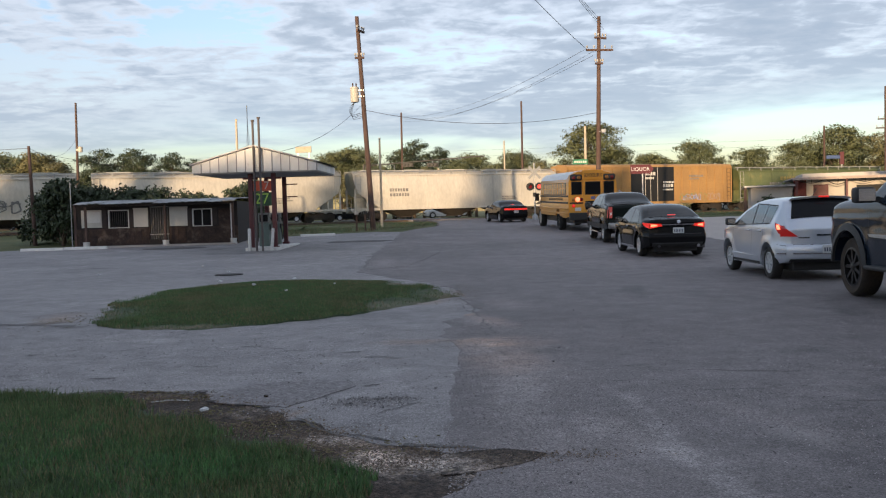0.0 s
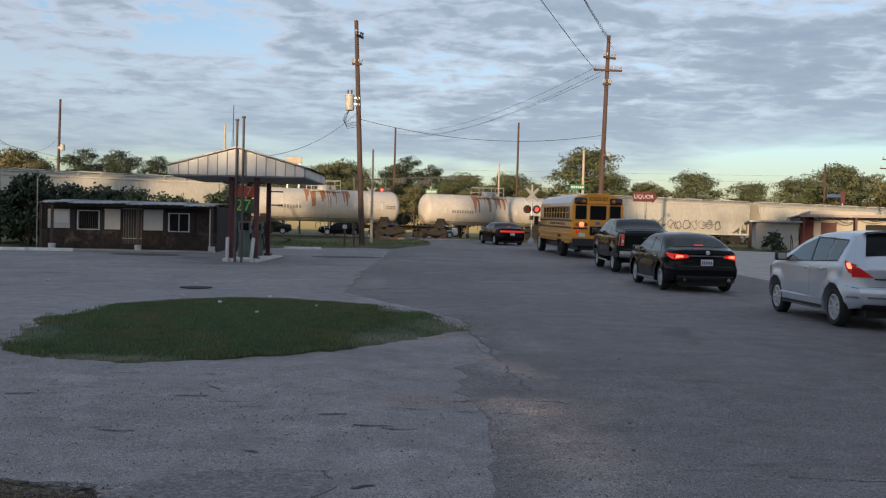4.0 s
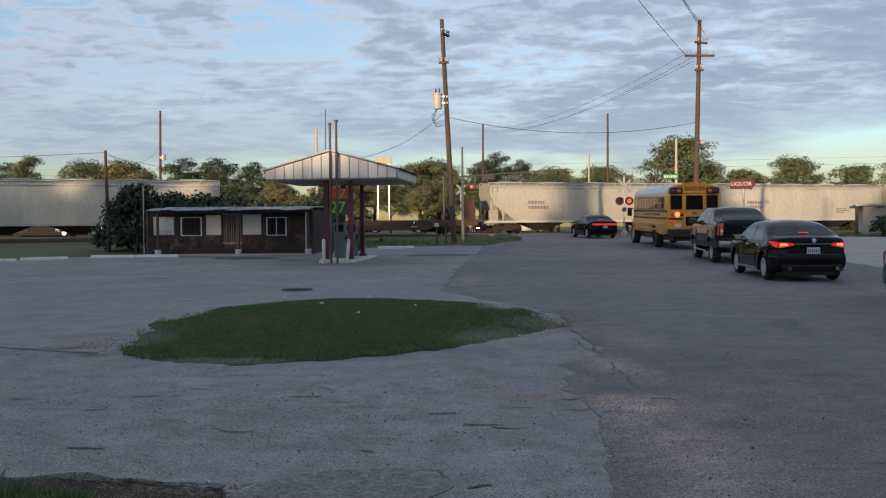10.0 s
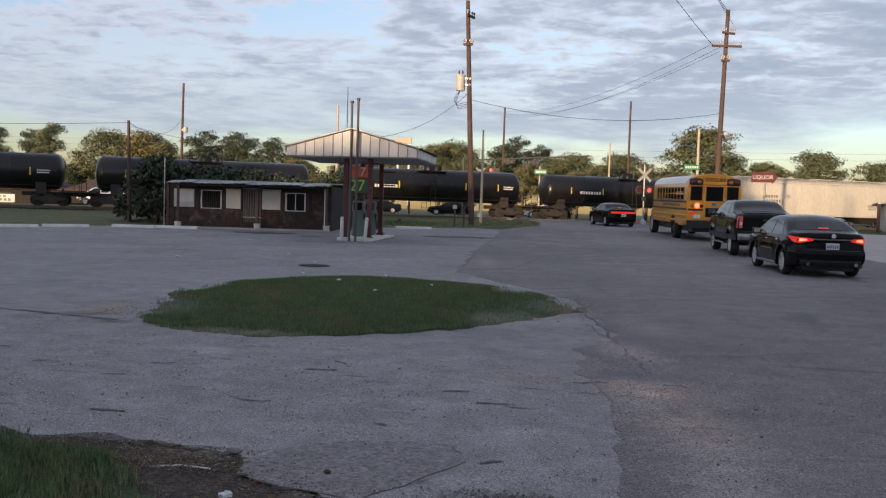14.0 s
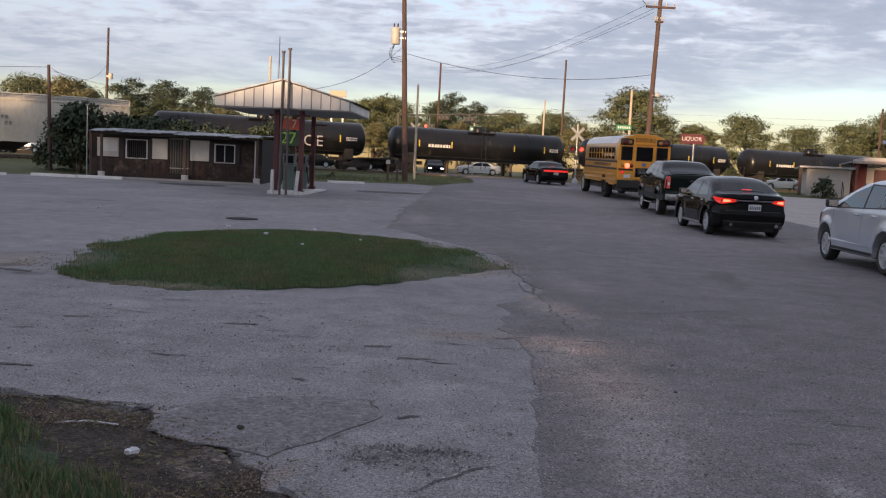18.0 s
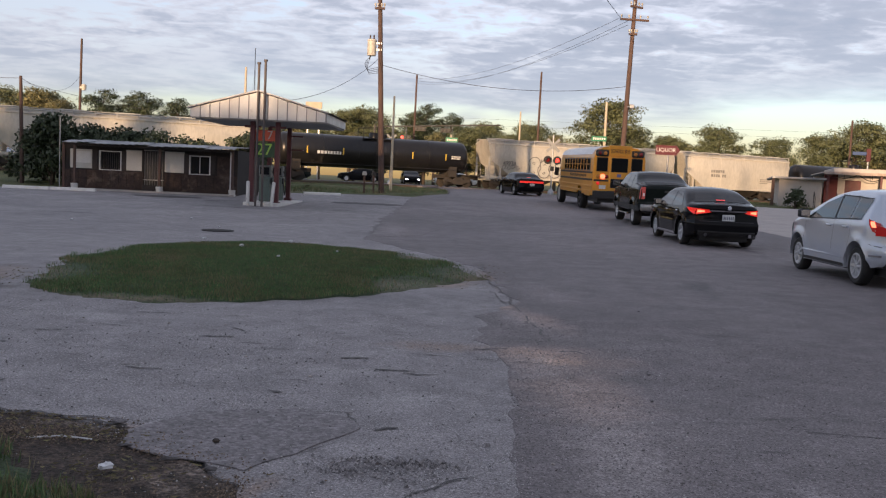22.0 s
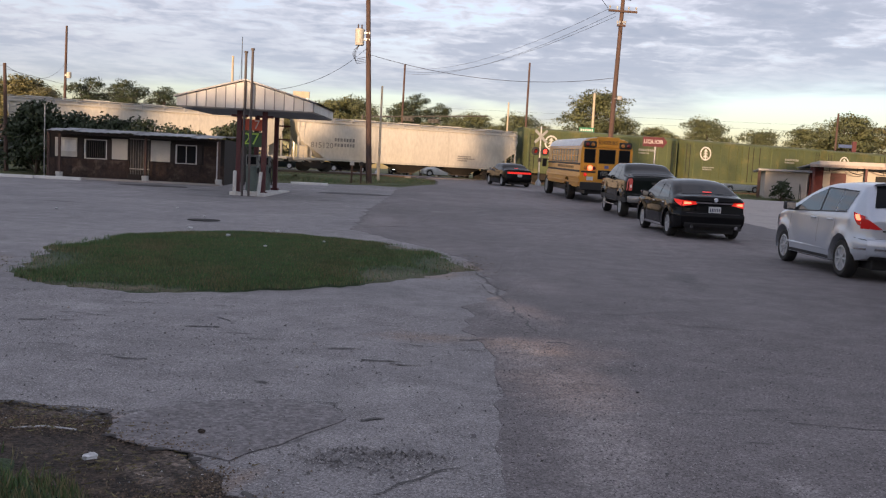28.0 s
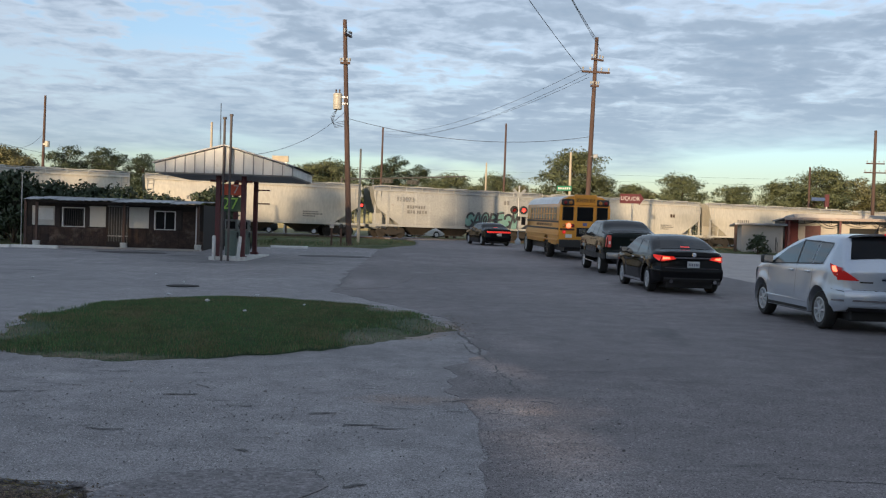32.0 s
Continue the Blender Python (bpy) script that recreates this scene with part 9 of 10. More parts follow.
# a pale board high on two legs, and a red shop board on a pole, both far beyond the tracks
fb = empty("far_sign", pose(-20.1, 110.0, 0), "pale blank signboard on tall legs beyond the tracks", "sign")
bm = bmesh.new()
box(bm, -1.0, 1.0, -0.12, 0.12, 9.44, 10.2, bev=0.03)
part("board", bm, M_PALEPOLE, fb)
for x in (-0.7, 0.7):
    bm = bmesh.new()
    box(bm, x - 0.08, x + 0.08, -0.06, 0.06, 0.6, 9.44)
    part("leg", bm, M_GALV, fb)
fr = empty("far_sign", pose(42.5, 100.0, 0), "red and blue shop board on a steel pole beyond the tracks", "sign")
bm = bmesh.new()
box(bm, -0.22, 0.22, -0.15, 0.15, 5.6, 7.0, bev=0.03)
part("red_panel", bm, M_MAROON, fr)
bm = bmesh.new()
box(bm, -1.7, -0.23, -0.10, 0.10, 6.25, 6.62, bev=0.02)
part("blue_panel", bm, mat("sign_blue", (0.06, 0.10, 0.22), rough=0.5), fr)
bm = bmesh.new()
cyl(bm, (0, 0, 0.5), (0, 0, 5.6), 0.10, n=10)
part("pole", bm, M_GALV, fr, smooth=40)
# a low building with a rusty hipped roof on the far side of the tracks
rb = empty("far_building", pose(-58.5, 101.0, 0.95, 0, 0, 12), "low building with a rust-brown hipped roof beyond the tracks", "building")
bm = bmesh.new()
box(bm, -11.0, 11.0, 0.0, 8.0, -0.6, 1.5)
part("wall", bm, M_BROWNWALL, rb, "dark brown wall")
for x0, x1, zt in ((-11.6, -1.2, 3.1), (-1.0, 11.6, 3.3)):
    bm = bmesh.new()
    cx = (x0 + x1) / 2
    grid(bm, [[(x0, -0.7, 1.45), (x1, -0.7, 1.45), (x1, 8.7, 1.45), (x0, 8.7, 1.45)], [(x0, -0.7, 1.62), (x1, -0.7, 1.62), (x1, 8.7, 1.62), (x0, 8.7, 1.62)], [(x0 + 3.2, 4.0, zt), (x1 - 3.2, 4.0, zt), (x1 - 3.2, 4.05, zt), (x0 + 3.2, 4.05, zt)]], close=True)
    part("roof", bm, M_RUST, rb, "rust-brown hipped metal roof")
for x in (-8.0, -3.5, 1.5, 6.5):
    bm = bmesh.new()
    box(bm, x - 0.7, x + 0.7, -0.05, 0.02, 0.2, 1.1, bev=0.02)
    part("window", bm, M_DARKPANE, rb)
bn = empty("banner", pose(-62.8, 92.0, 0, 0, 0, 10), "white advertising banner on stakes beyond the tracks", "banner")
bm = bmesh.new()
box(bm, -2.4, 2.4, -0.02, 0.02, 0.85, 1.75)
part("cloth", bm, M_PLATE, bn)
bm = bmesh.new()
for k in range(9):
    box(bm, -2.1 + 0.47 * k, -1.8 + 0.47 * k, -0.03, -0.021, 1.0, 1.28)
    if k < 7:
        box(bm, -1.7 + 0.47 * k, -1.4 + 0.47 * k, -0.03, -0.021, 1.42, 1.62)
part("lettering", bm, M_INK, bn, "dark bars of lettering")
bm = bmesh.new()
for x in (-2.4, 0, 2.4):
    cyl(bm, (x, 0.04, 0.6), (x, 0.04, 1.8), 0.03, n=6)
part("stakes", bm, M_WOOD, bn)
# litter, stones and a twig
rng0 = random.Random(77)
M_LITTER = mat("litter_white", (0.60, 0.61, 0.62), (0.5, 0.5, 0.52), scale=20, rough=0.6)
for x, y, s in ((-1.56, 7.25, 0.07), (-3.35, 19.6, 0.09), (-4.9, 19.3, 0.08), (-2.9, 16.6, 0.06), (-3.9, 18.2, 0.09), (-2.2, 17.9, 0.05), (-6.0, 23.9, 0.06), (-2.3, 4.6, 0.09), (-3.3, 6.4, 0.06), (-7.5, 26.5, 0.07), (-9.6, 24.0, 0.08)):
    bm = bmesh.new()
    bmesh.ops.create_icosphere(bm, subdivisions=2, radius=s * 0.5)
    for v in bm.verts:
        v.co = Vector((v.co.x * rng0.uniform(0.6, 1.3), v.co.y * rng0.uniform(0.6, 1.3), v.co.z * rng0.uniform(0.2, 0.7)))
    o = part("crumpled_paper", bm, M_LITTER)
    o.matrix_basis = pose(x, y, gz(y) + (0.13 if -6 < x < 0 and 12 < y < 21 else 0.03), 0, 0, rng0.uniform(0, 360))
    tagged(o, "crumpled scrap of white litter on the ground", "litter", "litter")
for k in range(70):
    x, y = rng0.uniform(-6, 2.5), rng0.uniform(5.5, 14)
    if (-6 < x < 0.3 and 12 < y) or (x < -1.2 and y < 7.9):
        continue
    s = rng0.uniform(0.006, 0.015)
    bm = bmesh.new()
    bmesh.ops.create_icosphere(bm, subdivisions=1, radius=s)
    for v in bm.verts:
        v.co = Vector((v.co.x * rng0.uniform(0.7, 1.4), v.co.y * rng0.uniform(0.7, 1.3), v.co.z * rng0.uniform(0.4, 0.8)))
    o = part("stone", bm, M_PATCH if k % 3 else M_PALE)
    o.matrix_basis = pose(x, y, gz(y) + 0.012, 0, 0, rng0.uniform(0, 360))
    tagged(o, "small loose stone lying on the pavement", "stone", "loose stones")
for x, y, sx, sy, sz, mt, nm, lab in ((-1.20, 7.75, 0.024, 0.016, 0.010, M_DIRT, "dead_leaf", "curled brown dead leaf on the asphalt patch"), (-1.33, 7.44, 0.05, 0.016, 0.010, M_TAR, "asphalt_lump", "dark lump of broken asphalt in the dirt"), (-1.10, 7.33, 0.032, 0.02, 0.010, M_TAR, "asphalt_lump", "dark lump of broken asphalt in the dirt"), (-1.80, 7.98, 0.045, 0.025, 0.014, M_PATCH, "asphalt_lump", "grey lump of broken asphalt at the pavement edge"), (-1.62, 7.60, 0.04, 0.012, 0.008, M_TAR, "asphalt_lump", "dark lump of broken asphalt in the dirt")):
    bm = bmesh.new()
    bmesh.ops.create_icosphere(bm, subdivisions=2, radius=1.0)
    for v in bm.verts:
        k = rng0.uniform(0.75, 1.2)
        v.co = Vector((v.co.x * sx * k, v.co.y * sy * k, v.co.z * sz * k))
    o = part(nm, bm, mt)
    o.matrix_basis = pose(x, y, 0.012 + sz * 0.5, 0, 0, rng0.uniform(-20, 20))
    tagged(o, lab, nm.replace("_", " "), "debris at the pavement edge")
bm = bmesh.new()
tube(bm, [(-2.15, 7.68, 0.0), (-1.98, 7.70, 0.012), (-1.82, 7.69, 0.006)], 0.0045, 6)
tagged(part("stick", bm, M_LITTER), "thin pale stick lying on the dirt", "stick")


def aggregate(name, n, x0, x1, y0, y1, keep, size, material, seed, label):
    """Small stones that stand a little proud of a worn surface, thinning with distance, as one spread of stuff."""
    rng = np.random.default_rng(seed)
    x = rng.uniform(x0, x1, n)
    y = y0 + (y1 - y0) * rng.random(n) ** 1.35
    patch = np.array([noise.noise(Vector((a * 0.7, b * 0.5, seed))) + 0.6 * noise.noise(Vector((a * 2.3, b * 1.9, seed))) for a, b in zip(x, y)])
    ok = (rng.random(n) < np.clip(0.55 + 1.1 * patch, 0.10, 1.0)) & keep(x, y)
    x, y = x[ok], y[ok]
    m = len(x)
    s = size * rng.uniform(0.45, 1.25, m)
    a = rng.uniform(0, 6.28, m)
    base = np.array([[0, 2.09, 4.19]]) + a[:, None]
    r = s[:, None] * rng.uniform(0.7, 1.3, (m, 3))
    low = np.stack([x[:, None] + r * np.cos(base), y[:, None] + r * np.sin(base), np.full((m, 3), 0.003)], -1)
    top = np.stack([x + rng.normal(0, 0.2, m) * s, y + rng.normal(0, 0.2, m) * s, 0.004 + s * rng.uniform(0.25, 0.55, m)], -1)
    v = np.stack([np.stack([low[:, i], low[:, (i + 1) % 3], top], 1) for i in range(3)], 1)
    tagged(tris(name, v.reshape(-1, 3), material), label, "gravel", kind="stuff")


aggregate("gravel", 90000, -6.0, 0.34, 6.2, 13.0, lambda x, y: (y > 8.25 - 0.9 * np.clip(x + 2.3, 0, 9)) & ~((x > -1.72) & (x < -0.5) & (y > 7.4) & (y < 8.44) & (y > 7.5 + 0.4 * (x + 1.0))) & ~((x > -5.6) & (x < 0.2) & (y > 12.2)), 0.0062, mat("lot_aggregate", (0.42, 0.40, 0.405), (0.29, 0.275, 0.28), scale=8, rough=0.9, island=0.55), 21, "pale stones standing proud in the worn pavement")
aggregate("gravel", 150000, 0.36, 6.6, 4.6, 12.5, lambda x, y: x > 0, 0.0078, mat("road_aggregate", (0.310, 0.284, 0.286), (0.105, 0.094, 0.097), scale=8, rough=0.9, island=0.75), 22, "grey stones standing proud in the worn road")


def gravel(name, n, spots, size, material, seed, label):
    """Loose chips of stone strewn round some spots, as one spread of stuff."""
    rng = np.random.default_rng(seed)
    c = []
    for x, y, rx, ry, k in spots:
        m = int(n * k)
        c.append(np.column_stack([rng.normal(x, rx, m), rng.normal(y, ry, m)]))
    c = np.concatenate(c)
    c = c[~((c[:, 0] > -6) & (c[:, 0] < 0.2) & (c[:, 1] > 12.2) & (c[:, 1] < 20.5))]
    z = np.array([gz(y) for y in c[:, 1]])
    s = size * rng.uniform(0.4, 1.4, len(c)) ** 1.5
    tet = np.array([(1, 0, 0), (-0.5, 0.87, 0), (-0.5, -0.87, 0), (0, 0, 0.9)])
    faces = [(0, 1, 3), (1, 2, 3), (2, 0, 3)]
    a = rng.uniform(0, 6.28, len(c))
    ca, sa = np.cos(a), np.sin(a)
    v = tet[None] * s[:, None, None] * rng.uniform(0.7, 1.3, (len(c), 4, 1))
    v = np.stack([v[..., 0] * ca[:, None] - v[..., 1] * sa[:, None], v[..., 0] * sa[:, None] + v[..., 1] * ca[:, None], v[..., 2]], -1)
    v += np.column_stack([c, z + 0.006])[:, None, :]
    tagged(tris(name, v[:, faces, :].reshape(-1, 3), material), label, "gravel", kind="stuff")


gravel("gravel", 3000, [(-0.35, 7.5, 0.4, 0.15, 0.12), (0.5, 10.4, 0.7, 0.6, 0.14), (-1.0, 11.3, 1.8, 0.6, 0.16), (1.0, 7.5, 0.4, 1.6, 0.2), (-0.2, 6.6, 0.9, 0.35, 0.18), (-2.4, 7.9, 0.9, 0.25, 0.1), (0.5, 14.2, 0.4, 1.3, 0.1)], 0.005, mat("stone_chips", (0.36, 0.35, 0.34), (0.24, 0.23, 0.23), scale=8, rough=0.9, island=0.6), 3, "pale loose chips of stone strewn on the pavement")
gravel("gravel", 8000, [(-1.3, 7.55, 0.20, 0.05, 0.03), (-0.97, 7.1, 0.06, 0.15, 0.04), (-0.5, 6.6, 0.15, 0.08, 0.05), (0.15, 6.08, 0.20, 0.06, 0.05), (0.9, 5.9, 0.3, 0.06, 0.05), (-2.3, 8.05, 0.4, 0.04, 0.03), (-1.15, 6.75, 0.25, 0.2, 0.25), (-0.6, 6.2, 0.25, 0.15, 0.2), (-2.2, 7.75, 0.35, 0.1, 0.25), (0.1, 5.8, 0.35, 0.12, 0.2), (-5.4, 14.1, 0.4, 0.8, 0.05), (0.2, 16.2, 0.25, 0.8, 0.1)], 0.0055, mat("soil_crumbs", (0.21, 0.155, 0.11), (0.10, 0.074, 0.056), scale=8, rough=0.95, island=0.6), 7, "brown crumbs of soil along the broken edge")

gravel("gravel", 520, [(-0.32, 7.60, 0.14, 0.035, 0.40), (-0.53, 7.46, 0.05, 0.05, 0.15), (-0.10, 7.60, 0.07, 0.04, 0.15), (-0.30, 7.42, 0.18, 0.07, 0.3)], 0.009, mat("broken_asphalt_crumbs", (0.15, 0.142, 0.144), (0.27, 0.256, 0.258), scale=8, rough=0.95, island=0.6), 13, "broken dark crumbs of asphalt round a pothole")
gravel("gravel", 2600, [(-2.6, 9.8, 2.6, 1.2, 0.6), (3.2, 8.0, 2.6, 2.2, 0.4)], 0.006, mat("dark_chips", (0.085, 0.080, 0.080), (0.13, 0.122, 0.122), scale=8, rough=0.9, island=0.5), 11, "dark loose grit scattered over the asphalt")

rng5 = np.random.default_rng(55)
straw = []
for x, y, rx, ry, n5 in ((-1.98, 7.78, 0.16, 0.10, 110), (-1.5, 7.2, 0.16, 0.12, 130), (-1.0, 6.75, 0.2, 0.15, 150), (-0.3, 6.1, 0.3, 0.15, 150), (-2.4, 8.0, 0.25, 0.05, 70), (-5.4, 13.6, 0.4, 0.5, 160), (0.1, 16.4, 0.25, 0.8, 160)):
    c5 = np.column_stack([rng5.normal(x, rx, n5), rng5.normal(y, ry, n5), np.full(n5, 0.012)])
    a5 = rng5.uniform(0, 6.28, n5)
    l5 = rng5.uniform(0.015, 0.055, n5)
    d5 = np.column_stack([np.cos(a5), np.sin(a5), rng5.uniform(0.0, 0.35, n5)]) * l5[:, None]
    w5 = np.column_stack([-np.sin(a5), np.cos(a5), np.zeros(n5)]) * 0.003
    straw.append(np.stack([c5 - d5 * 0.5 + [0, 0, 0.008], c5 + w5, c5 + d5 * 0.5 + [0, 0, 0.008]], 1).reshape(-1, 3))
tagged(tris("straw", np.concatenate(straw), M_BLADE_DRY), "dry straw and grass clippings on the bare dirt", "straw", kind="stuff")

# ---- trees and shrubs ----
def crown_points(rng, blobs, per, leafspread):
    """Leaves on the skin of many small clumps that sit on several overlapping lumps, with the way each one faces."""
    out, face = [], []
    for cx, cy, cz, rx, ry, rz in blobs:
        n = int(per * 9.6 * (rx * ry + rx * rz + ry * rz) / 3)
        clumps = 24
        r3 = np.array([rx, ry, rz])
        d = rng.normal(size=(clumps, 3))
        d[:, 2] = d[:, 2] * 0.9 + 0.25
        d /= np.linalg.norm(d, axis=1)[:, None]
        c = d * rng.uniform(0.45, 0.95, (clumps, 1)) * r3
        size = rng.uniform(0.30, 0.52, clumps)
        pick = rng.integers(0, clumps, n)
        e = rng.normal(size=(n, 3))
        e /= np.linalg.norm(e, axis=1)[:, None]
        rad = rng.uniform(0.35, 1.0, n) ** 0.5
        p = c[pick] + e * rad[:, None] * size[pick][:, None] * r3 * np.array([1, 1, 0.85]) + rng.normal(0, leafspread, (n, 3))
        out.append(p + np.array([cx, cy, cz]))
        f = e * 0.8 + p / r3 * 0.45
        face.append(f / np.linalg.norm(f, axis=1)[:, None])
    return np.concatenate(out), np.concatenate(face)


def make_tree(seed, height, spread, style, leaf, per=26, size=0.16, name="tree", label="", group="", bare=None):
    """A tapered trunk with limbs, and an uneven crown of small leaves with gaps."""
    rng = np.random.default_rng(seed)
    rr = random.Random(seed)
    t = empty(name, Matrix(), label, "tree" if name == "tree" else name, group)
    bm = bmesh.new()
    low = bare or {"oak": 0.28, "pine": 0.45, "bush": 0.04}[style]
    r0 = height * 0.022 + 0.05
    lean = (rr.uniform(-0.04, 0.04) * height, rr.uniform(-0.04, 0.04) * height)
    pts = [(0, 0, -0.15), (lean[0] * 0.3, lean[1] * 0.3, height * low), (lean[0], lean[1], height * 0.86)]
    cyl(bm, pts[0], pts[1], r0, r0 * 0.75, n=9)
    cyl(bm, pts[1], pts[2], r0 * 0.75, r0 * 0.15, n=8)
    blobs = []
    n = {"oak": 9, "pine": 8, "bush": 7}[style]
    for k in range(n):
        a = 2.4 * k + rr.uniform(-0.4, 0.4)
        f = k / (n - 1)
        if style == "pine":
            z = height * (low + (0.96 - low) * f)
            rad = spread * (0.75 - 0.35 * f) * rr.uniform(0.7, 1.1)
            sz = spread * rr.uniform(0.44, 0.60) * (1 - 0.25 * f)
            blob = (math.cos(a) * rad * 0.62, math.sin(a) * rad * 0.62, z, sz, sz, sz * 0.55)
        else:
            z = height * (low + 0.18 + (0.74 - low) * f * rr.uniform(0.9, 1.1))
            rad = spread * (1.0 - 0.72 * f) * rr.uniform(0.6, 0.95)
            sz = spread * rr.uniform(0.36, 0.52)
            blob = (math.cos(a) * rad * 0.8, math.sin(a) * rad * 0.8, min(z, height - sz * 0.55), sz, sz, sz * rr.uniform(0.6, 0.8))
        blobs.append(blob)
        zs = height * (low + (0.55 - low * 0.5) * f) if style != "bush" else 0.1
        cyl(bm, (lean[0] * f, lean[1] * f, zs), (blob[0] * 0.9, blob[1] * 0.9, blob[2]), r0 * 0.35, r0 * 0.06, n=6)
    part("trunk", bm, M_BARK, t, smooth=50)
    c, face = crown_points(rng, blobs, per, size * 0.8)
    quads("crown", c, size * rng.uniform(0.6, 1.3, len(c)), rng, leaf, t, face=face)
    return t


def place(t, x, y, turn, s=1.0, z=None, wide=1.0):
    t.matrix_basis = Matrix.Translation((x, y, (gz(y) - 0.05) if z is None else z)) @ pose(0, 0, 0, 0, 0, turn) @ Matrix.Diagonal((s * wide, s * wide, s, 1))
    return t


def build_trees():
    lab = "far leafy tree lit by low sun beyond the tracks"
    kinds = [make_tree(11, 10, 4.6, "oak", M_LEAF, 75, 0.10, label=lab, group="trees beyond the tracks"), make_tree(12, 12, 4.0, "pine", M_LEAF, 80, 0.10, label="far pine with clumped crown beyond the tracks", group="trees beyond the tracks"),
             make_tree(13, 9, 4.2, "oak", M_LEAF2, 75, 0.10, label="far yellowish leafy tree beyond the tracks", group="trees beyond the tracks"), make_tree(14, 11, 4.8, "pine", M_LEAFD, 80, 0.10, label="far dark pine with clumped crown", group="trees beyond the tracks")]
    kinds.append(make_tree(15, 7.0, 5.2, "bush", M_LEAFD, 40, 0.15, label="dense dark undergrowth tree beyond the tracks", group="trees beyond the tracks"))
    base = [10.0, 12.0, 9.0, 11.0, 7.0]
    used = [False] * 5
    spots = FAR_TREES
    for k, (x, y, h, kind) in enumerate(spots):
        s = h / base[kind]
        turn = (k * 77) % 360
        broad = 1.22 if kind in (0, 2) else 1.0
        if not used[kind]:
            place(kinds[kind], x, y, turn, s, wide=broad)
            used[kind] = True
        else:
            o = copy_thing(kinds[kind], Matrix())
            place(o, x, y, turn, s, wide=broad)
    # large trees beside the road and the shrubs round the old station
    t = make_tree(21, 10.5, 5.6, "oak", mat("leaf_roadside", (0.24, 0.21, 0.085), (0.095, 0.100, 0.045), scale=0.9, rough=0.6, fine=0.4, island=0.5), 120, 0.09, label="large roadside tree with sunlit yellow-green leaves")
    place(t, 33.0, 47.0, 20, 0.92, wide=1.12)
    t = make_tree(22, 8.0, 4.4, "oak", mat("leaf_roadside_dark", (0.16, 0.155, 0.070), (0.062, 0.072, 0.036), scale=0.9, rough=0.6, fine=0.4, island=0.5), 120, 0.09, label="dense roadside tree with dark lower leaves")
    place(t, 27.6, 49.0, 120, 0.85, wide=1.15)
    for sd, x, y, h, sp, leaf, lab2 in ((31, -20.6, 45.2, 3.3, 1.9, M_LEAFD, "dense dark shrub beside the old station building"), (32, -18.2, 49.0, 2.8, 2.5, M_LEAFD, "dark shrub standing behind the old building"), (33, -22.6, 48.5, 3.0, 2.0, M_LEAFD, "dark shrub by the wooden post"), (37, -19.8, 47.6, 3.0, 2.2, M_LEAFD, "dark shrub standing behind the old building"), (38, -16.6, 48.8, 2.7, 2.2, M_LEAFD, "dark shrub standing behind the old building"), (34, -12.2, 50.5, 2.9, 2.0, M_LEAFD, "leafy shrub rising behind the station roof"), (35, -15.0, 50.0, 2.4, 2.0, M_LEAFD, "leafy shrub rising behind the station roof"), (36, 21.0, 61.2, 1.3, 0.7, M_LEAFD, "small dark shrub by the roadside shop")):
        place(make_tree(sd, h, sp, "bush", leaf, 120, 0.10, "shrub", lab2, "shrubs"), x, y, sd * 40)
    # unseen bare-trunked tall pines, added over the belt to dapple light on the train
    pine = make_tree(16, 18.4, 3.0, "pine", M_LEAFD, 70, 0.12, label="unseen tall bare-trunked pine, added to dapple light on the train", group="tall pines behind the lot", bare=0.75)
    for k in range(11):
        o = pine if k == 0 else copy_thing(pine, Matrix())
        place(o, (-96 + 12.2 * k if k < 8 else -90 + 11.5 * (k - 8)) + 2.4 * math.sin(k * 2.3), -56 - 3 * (k % 2), k * 97, 1.0 + 0.03 * math.sin(k * 1.7), wide=1.0 + 0.25 * math.sin(k * 1.1))
    # unseen tree belt added behind the camera, shading the lot from the low sun
    for k, (x, y, h, kind) in enumerate(SHADE_TREES):
        o = copy_thing(kinds[kind], Matrix())
        o["label"], o["group"] = "unseen leafy tree in the belt behind the lot, added to shade it", "trees behind the lot"
        place(o, x, y, (k * 131) % 360, h / base[kind], wide=1.45)


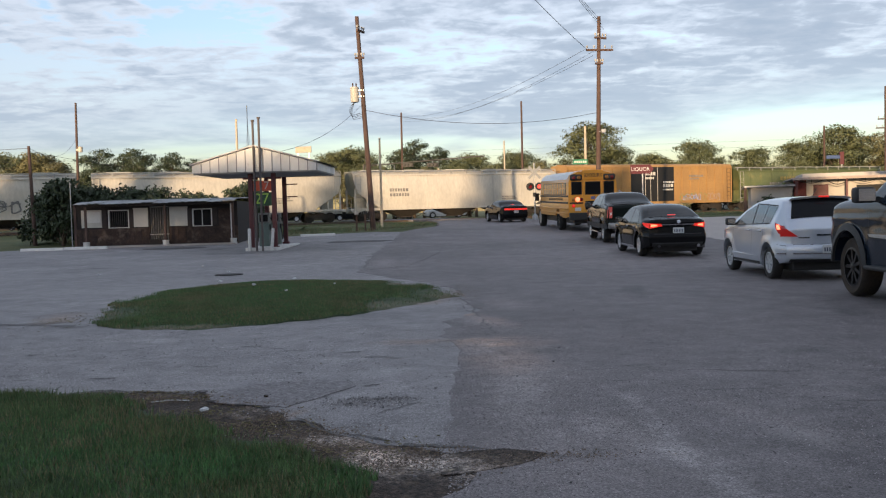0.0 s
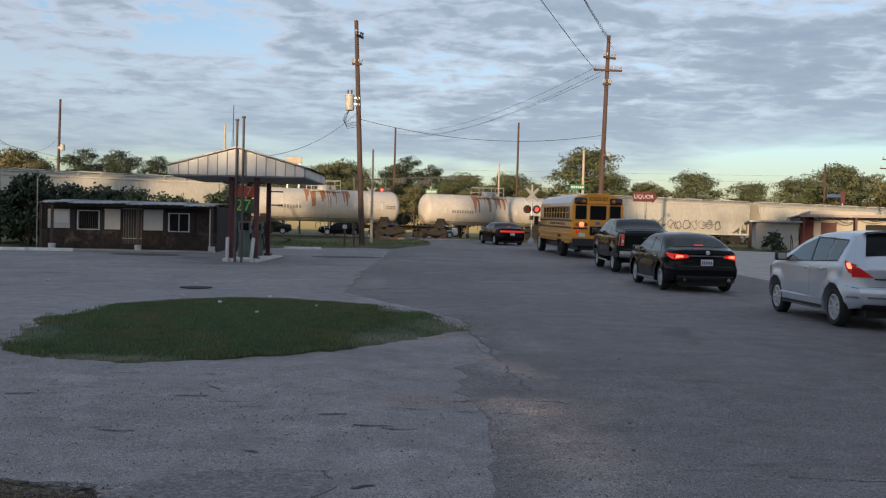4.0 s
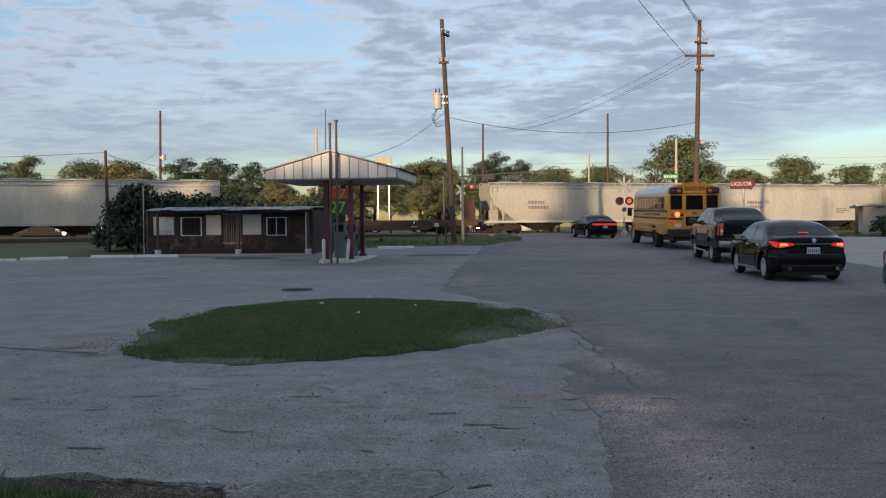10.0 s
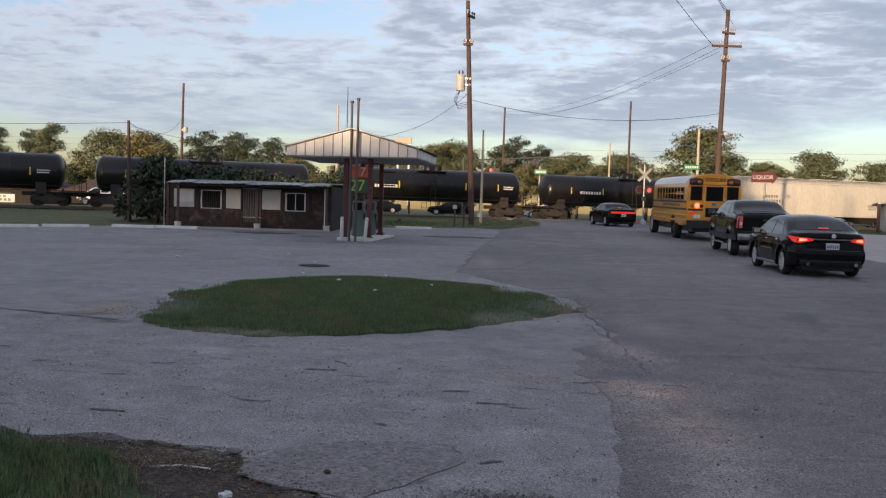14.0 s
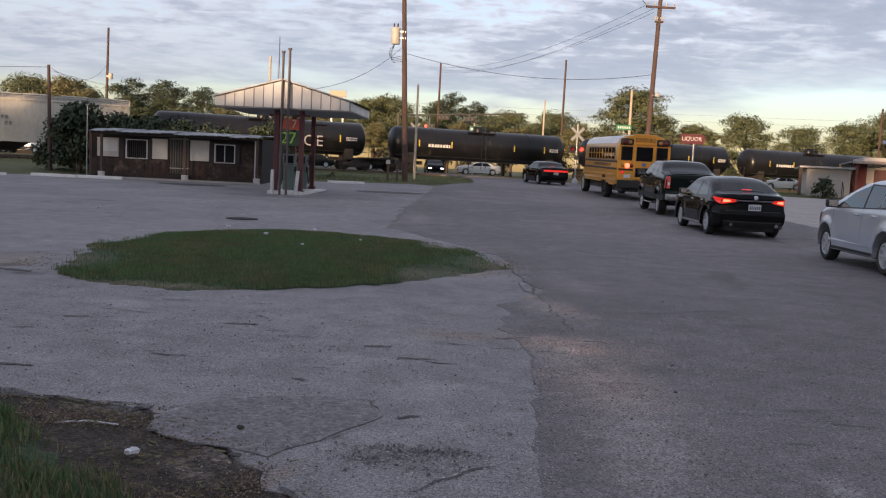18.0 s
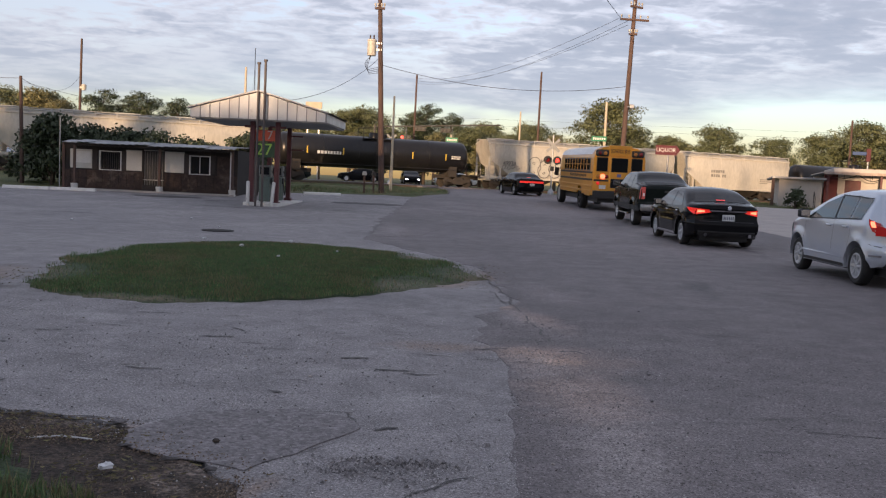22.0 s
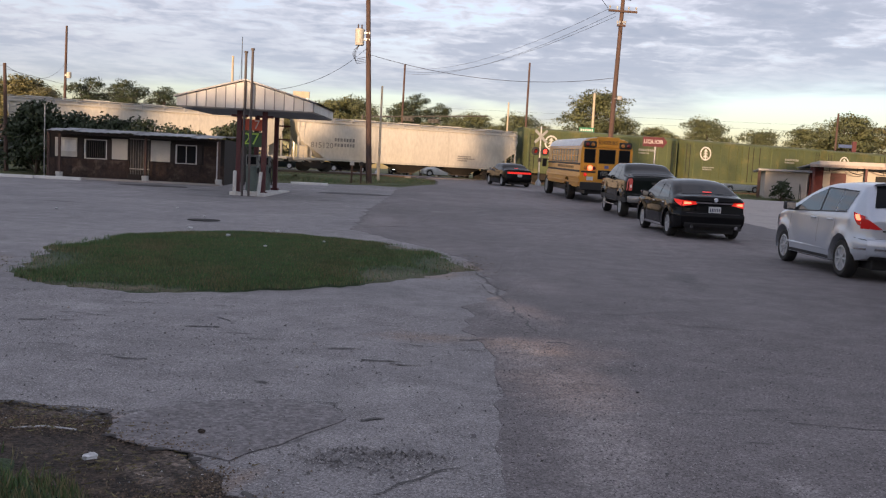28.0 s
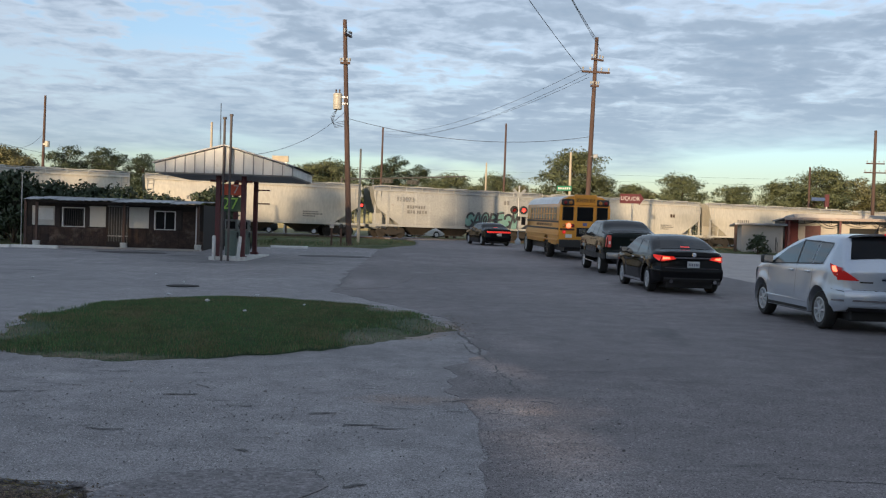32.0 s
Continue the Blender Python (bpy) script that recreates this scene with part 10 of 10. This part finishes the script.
FAR_TREES = [(17.3, 122, 12.2, 0), (20.5, 123, 8.8, 0), (32.4, 122, 9.4, 0), (27.0, 125, 7.9, 2), (40.2, 124, 8.3, 0), (50.8, 122, 10.8, 0), (55.5, 124, 9.6, 2), (46.9, 124, 9.0, 0), (62.0, 126, 9.5, 0), (70.0, 128, 10.0, 3),
             (-7.1, 122, 10.2, 3), (-9.2, 125, 9.2, 3), (-14.6, 122, 9.8, 0), (-17.6, 124, 9.6, 0), (-3.3, 123, 9.2, 3), (0.6, 123, 8.6, 0), (7.6, 122, 8.7, 0), (26.4, 124, 7.9, 0),
             (-45.5, 122, 10.2, 3), (-48.5, 124, 9.6, 3), (-51.7, 122, 10.3, 3), (-41.2, 122, 9.6, 3), (-38.0, 124, 8.8, 3), (-58.9, 122, 10.1, 2), (-62.0, 124, 10.2, 2), (-66.0, 122, 10.6, 0), (-75.1, 122, 11.2, 1), (-79.0, 125, 10.4, 3), (-84.4, 122, 11.6, 1), (-89.1, 122, 11.2, 3),
             (-30.0, 126, 9.0, 0), (-24.5, 126, 8.8, 2), (-34.0, 112, 6.5, 2), (-5.2, 112, 6.2, 2), (1.5, 114, 6.0, 2), (9.6, 110, 6.6, 2), (-10.6, 113, 6.8, 0), (4.4, 117, 7.0, 0), (-1.2, 118, 7.4, 0), (13.0, 114, 6.2, 0), (-15.5, 114, 6.0, 2), (-20.0, 114, 6.4, 0), (-26.0, 112, 5.8, 2), (22.0, 116, 6.0, 2), (80.0, 124, 11.0, 0)] + [(-104 + 8.5 * k, 118 + 3 * (k % 3), 5.6 + 0.7 * (k % 2), 4) for k in range(10)] + [(-16 + 8.0 * k, 133 + 3 * (k % 3), 5.0, 4) for k in range(12)]
# out of view; heights set by where their shade should end
SHADE_TREES = [(-84 + 4.3 * k, -50 - 9 * (k % 3), h, (0, 3, 0, 1)[k % 4]) for k, h in enumerate((13.5, 14.5, 13.0, 14.5, 13.5, 14.0, 13.0, 12.0, 11.8, 12.3, 12.5, 12.3, 13.0, 13.6, 12.6, 13.0, 12.0, 12.4, 11.6, 12.0, 11.2, 12.0, 12.4, 12.8, 13.0, 13.4, 13.0, 13.6, 13.0, 13.4))] + [(-88 + 4.6 * k, -43 - 4 * (k % 2), 6.6 + 0.6 * (k % 3), 4) for k in range(32)]
build_trees()


def motions():
    for car, mid in train:
        walk(car, [(t, Matrix.Translation(on_track(mid + SPEED * t)) @ pose(0, 0, 0, 0, 0, TRACK_TURN)) for t in (0.0, 8.0, 16.0, 24.0, 32.0)])


motions()
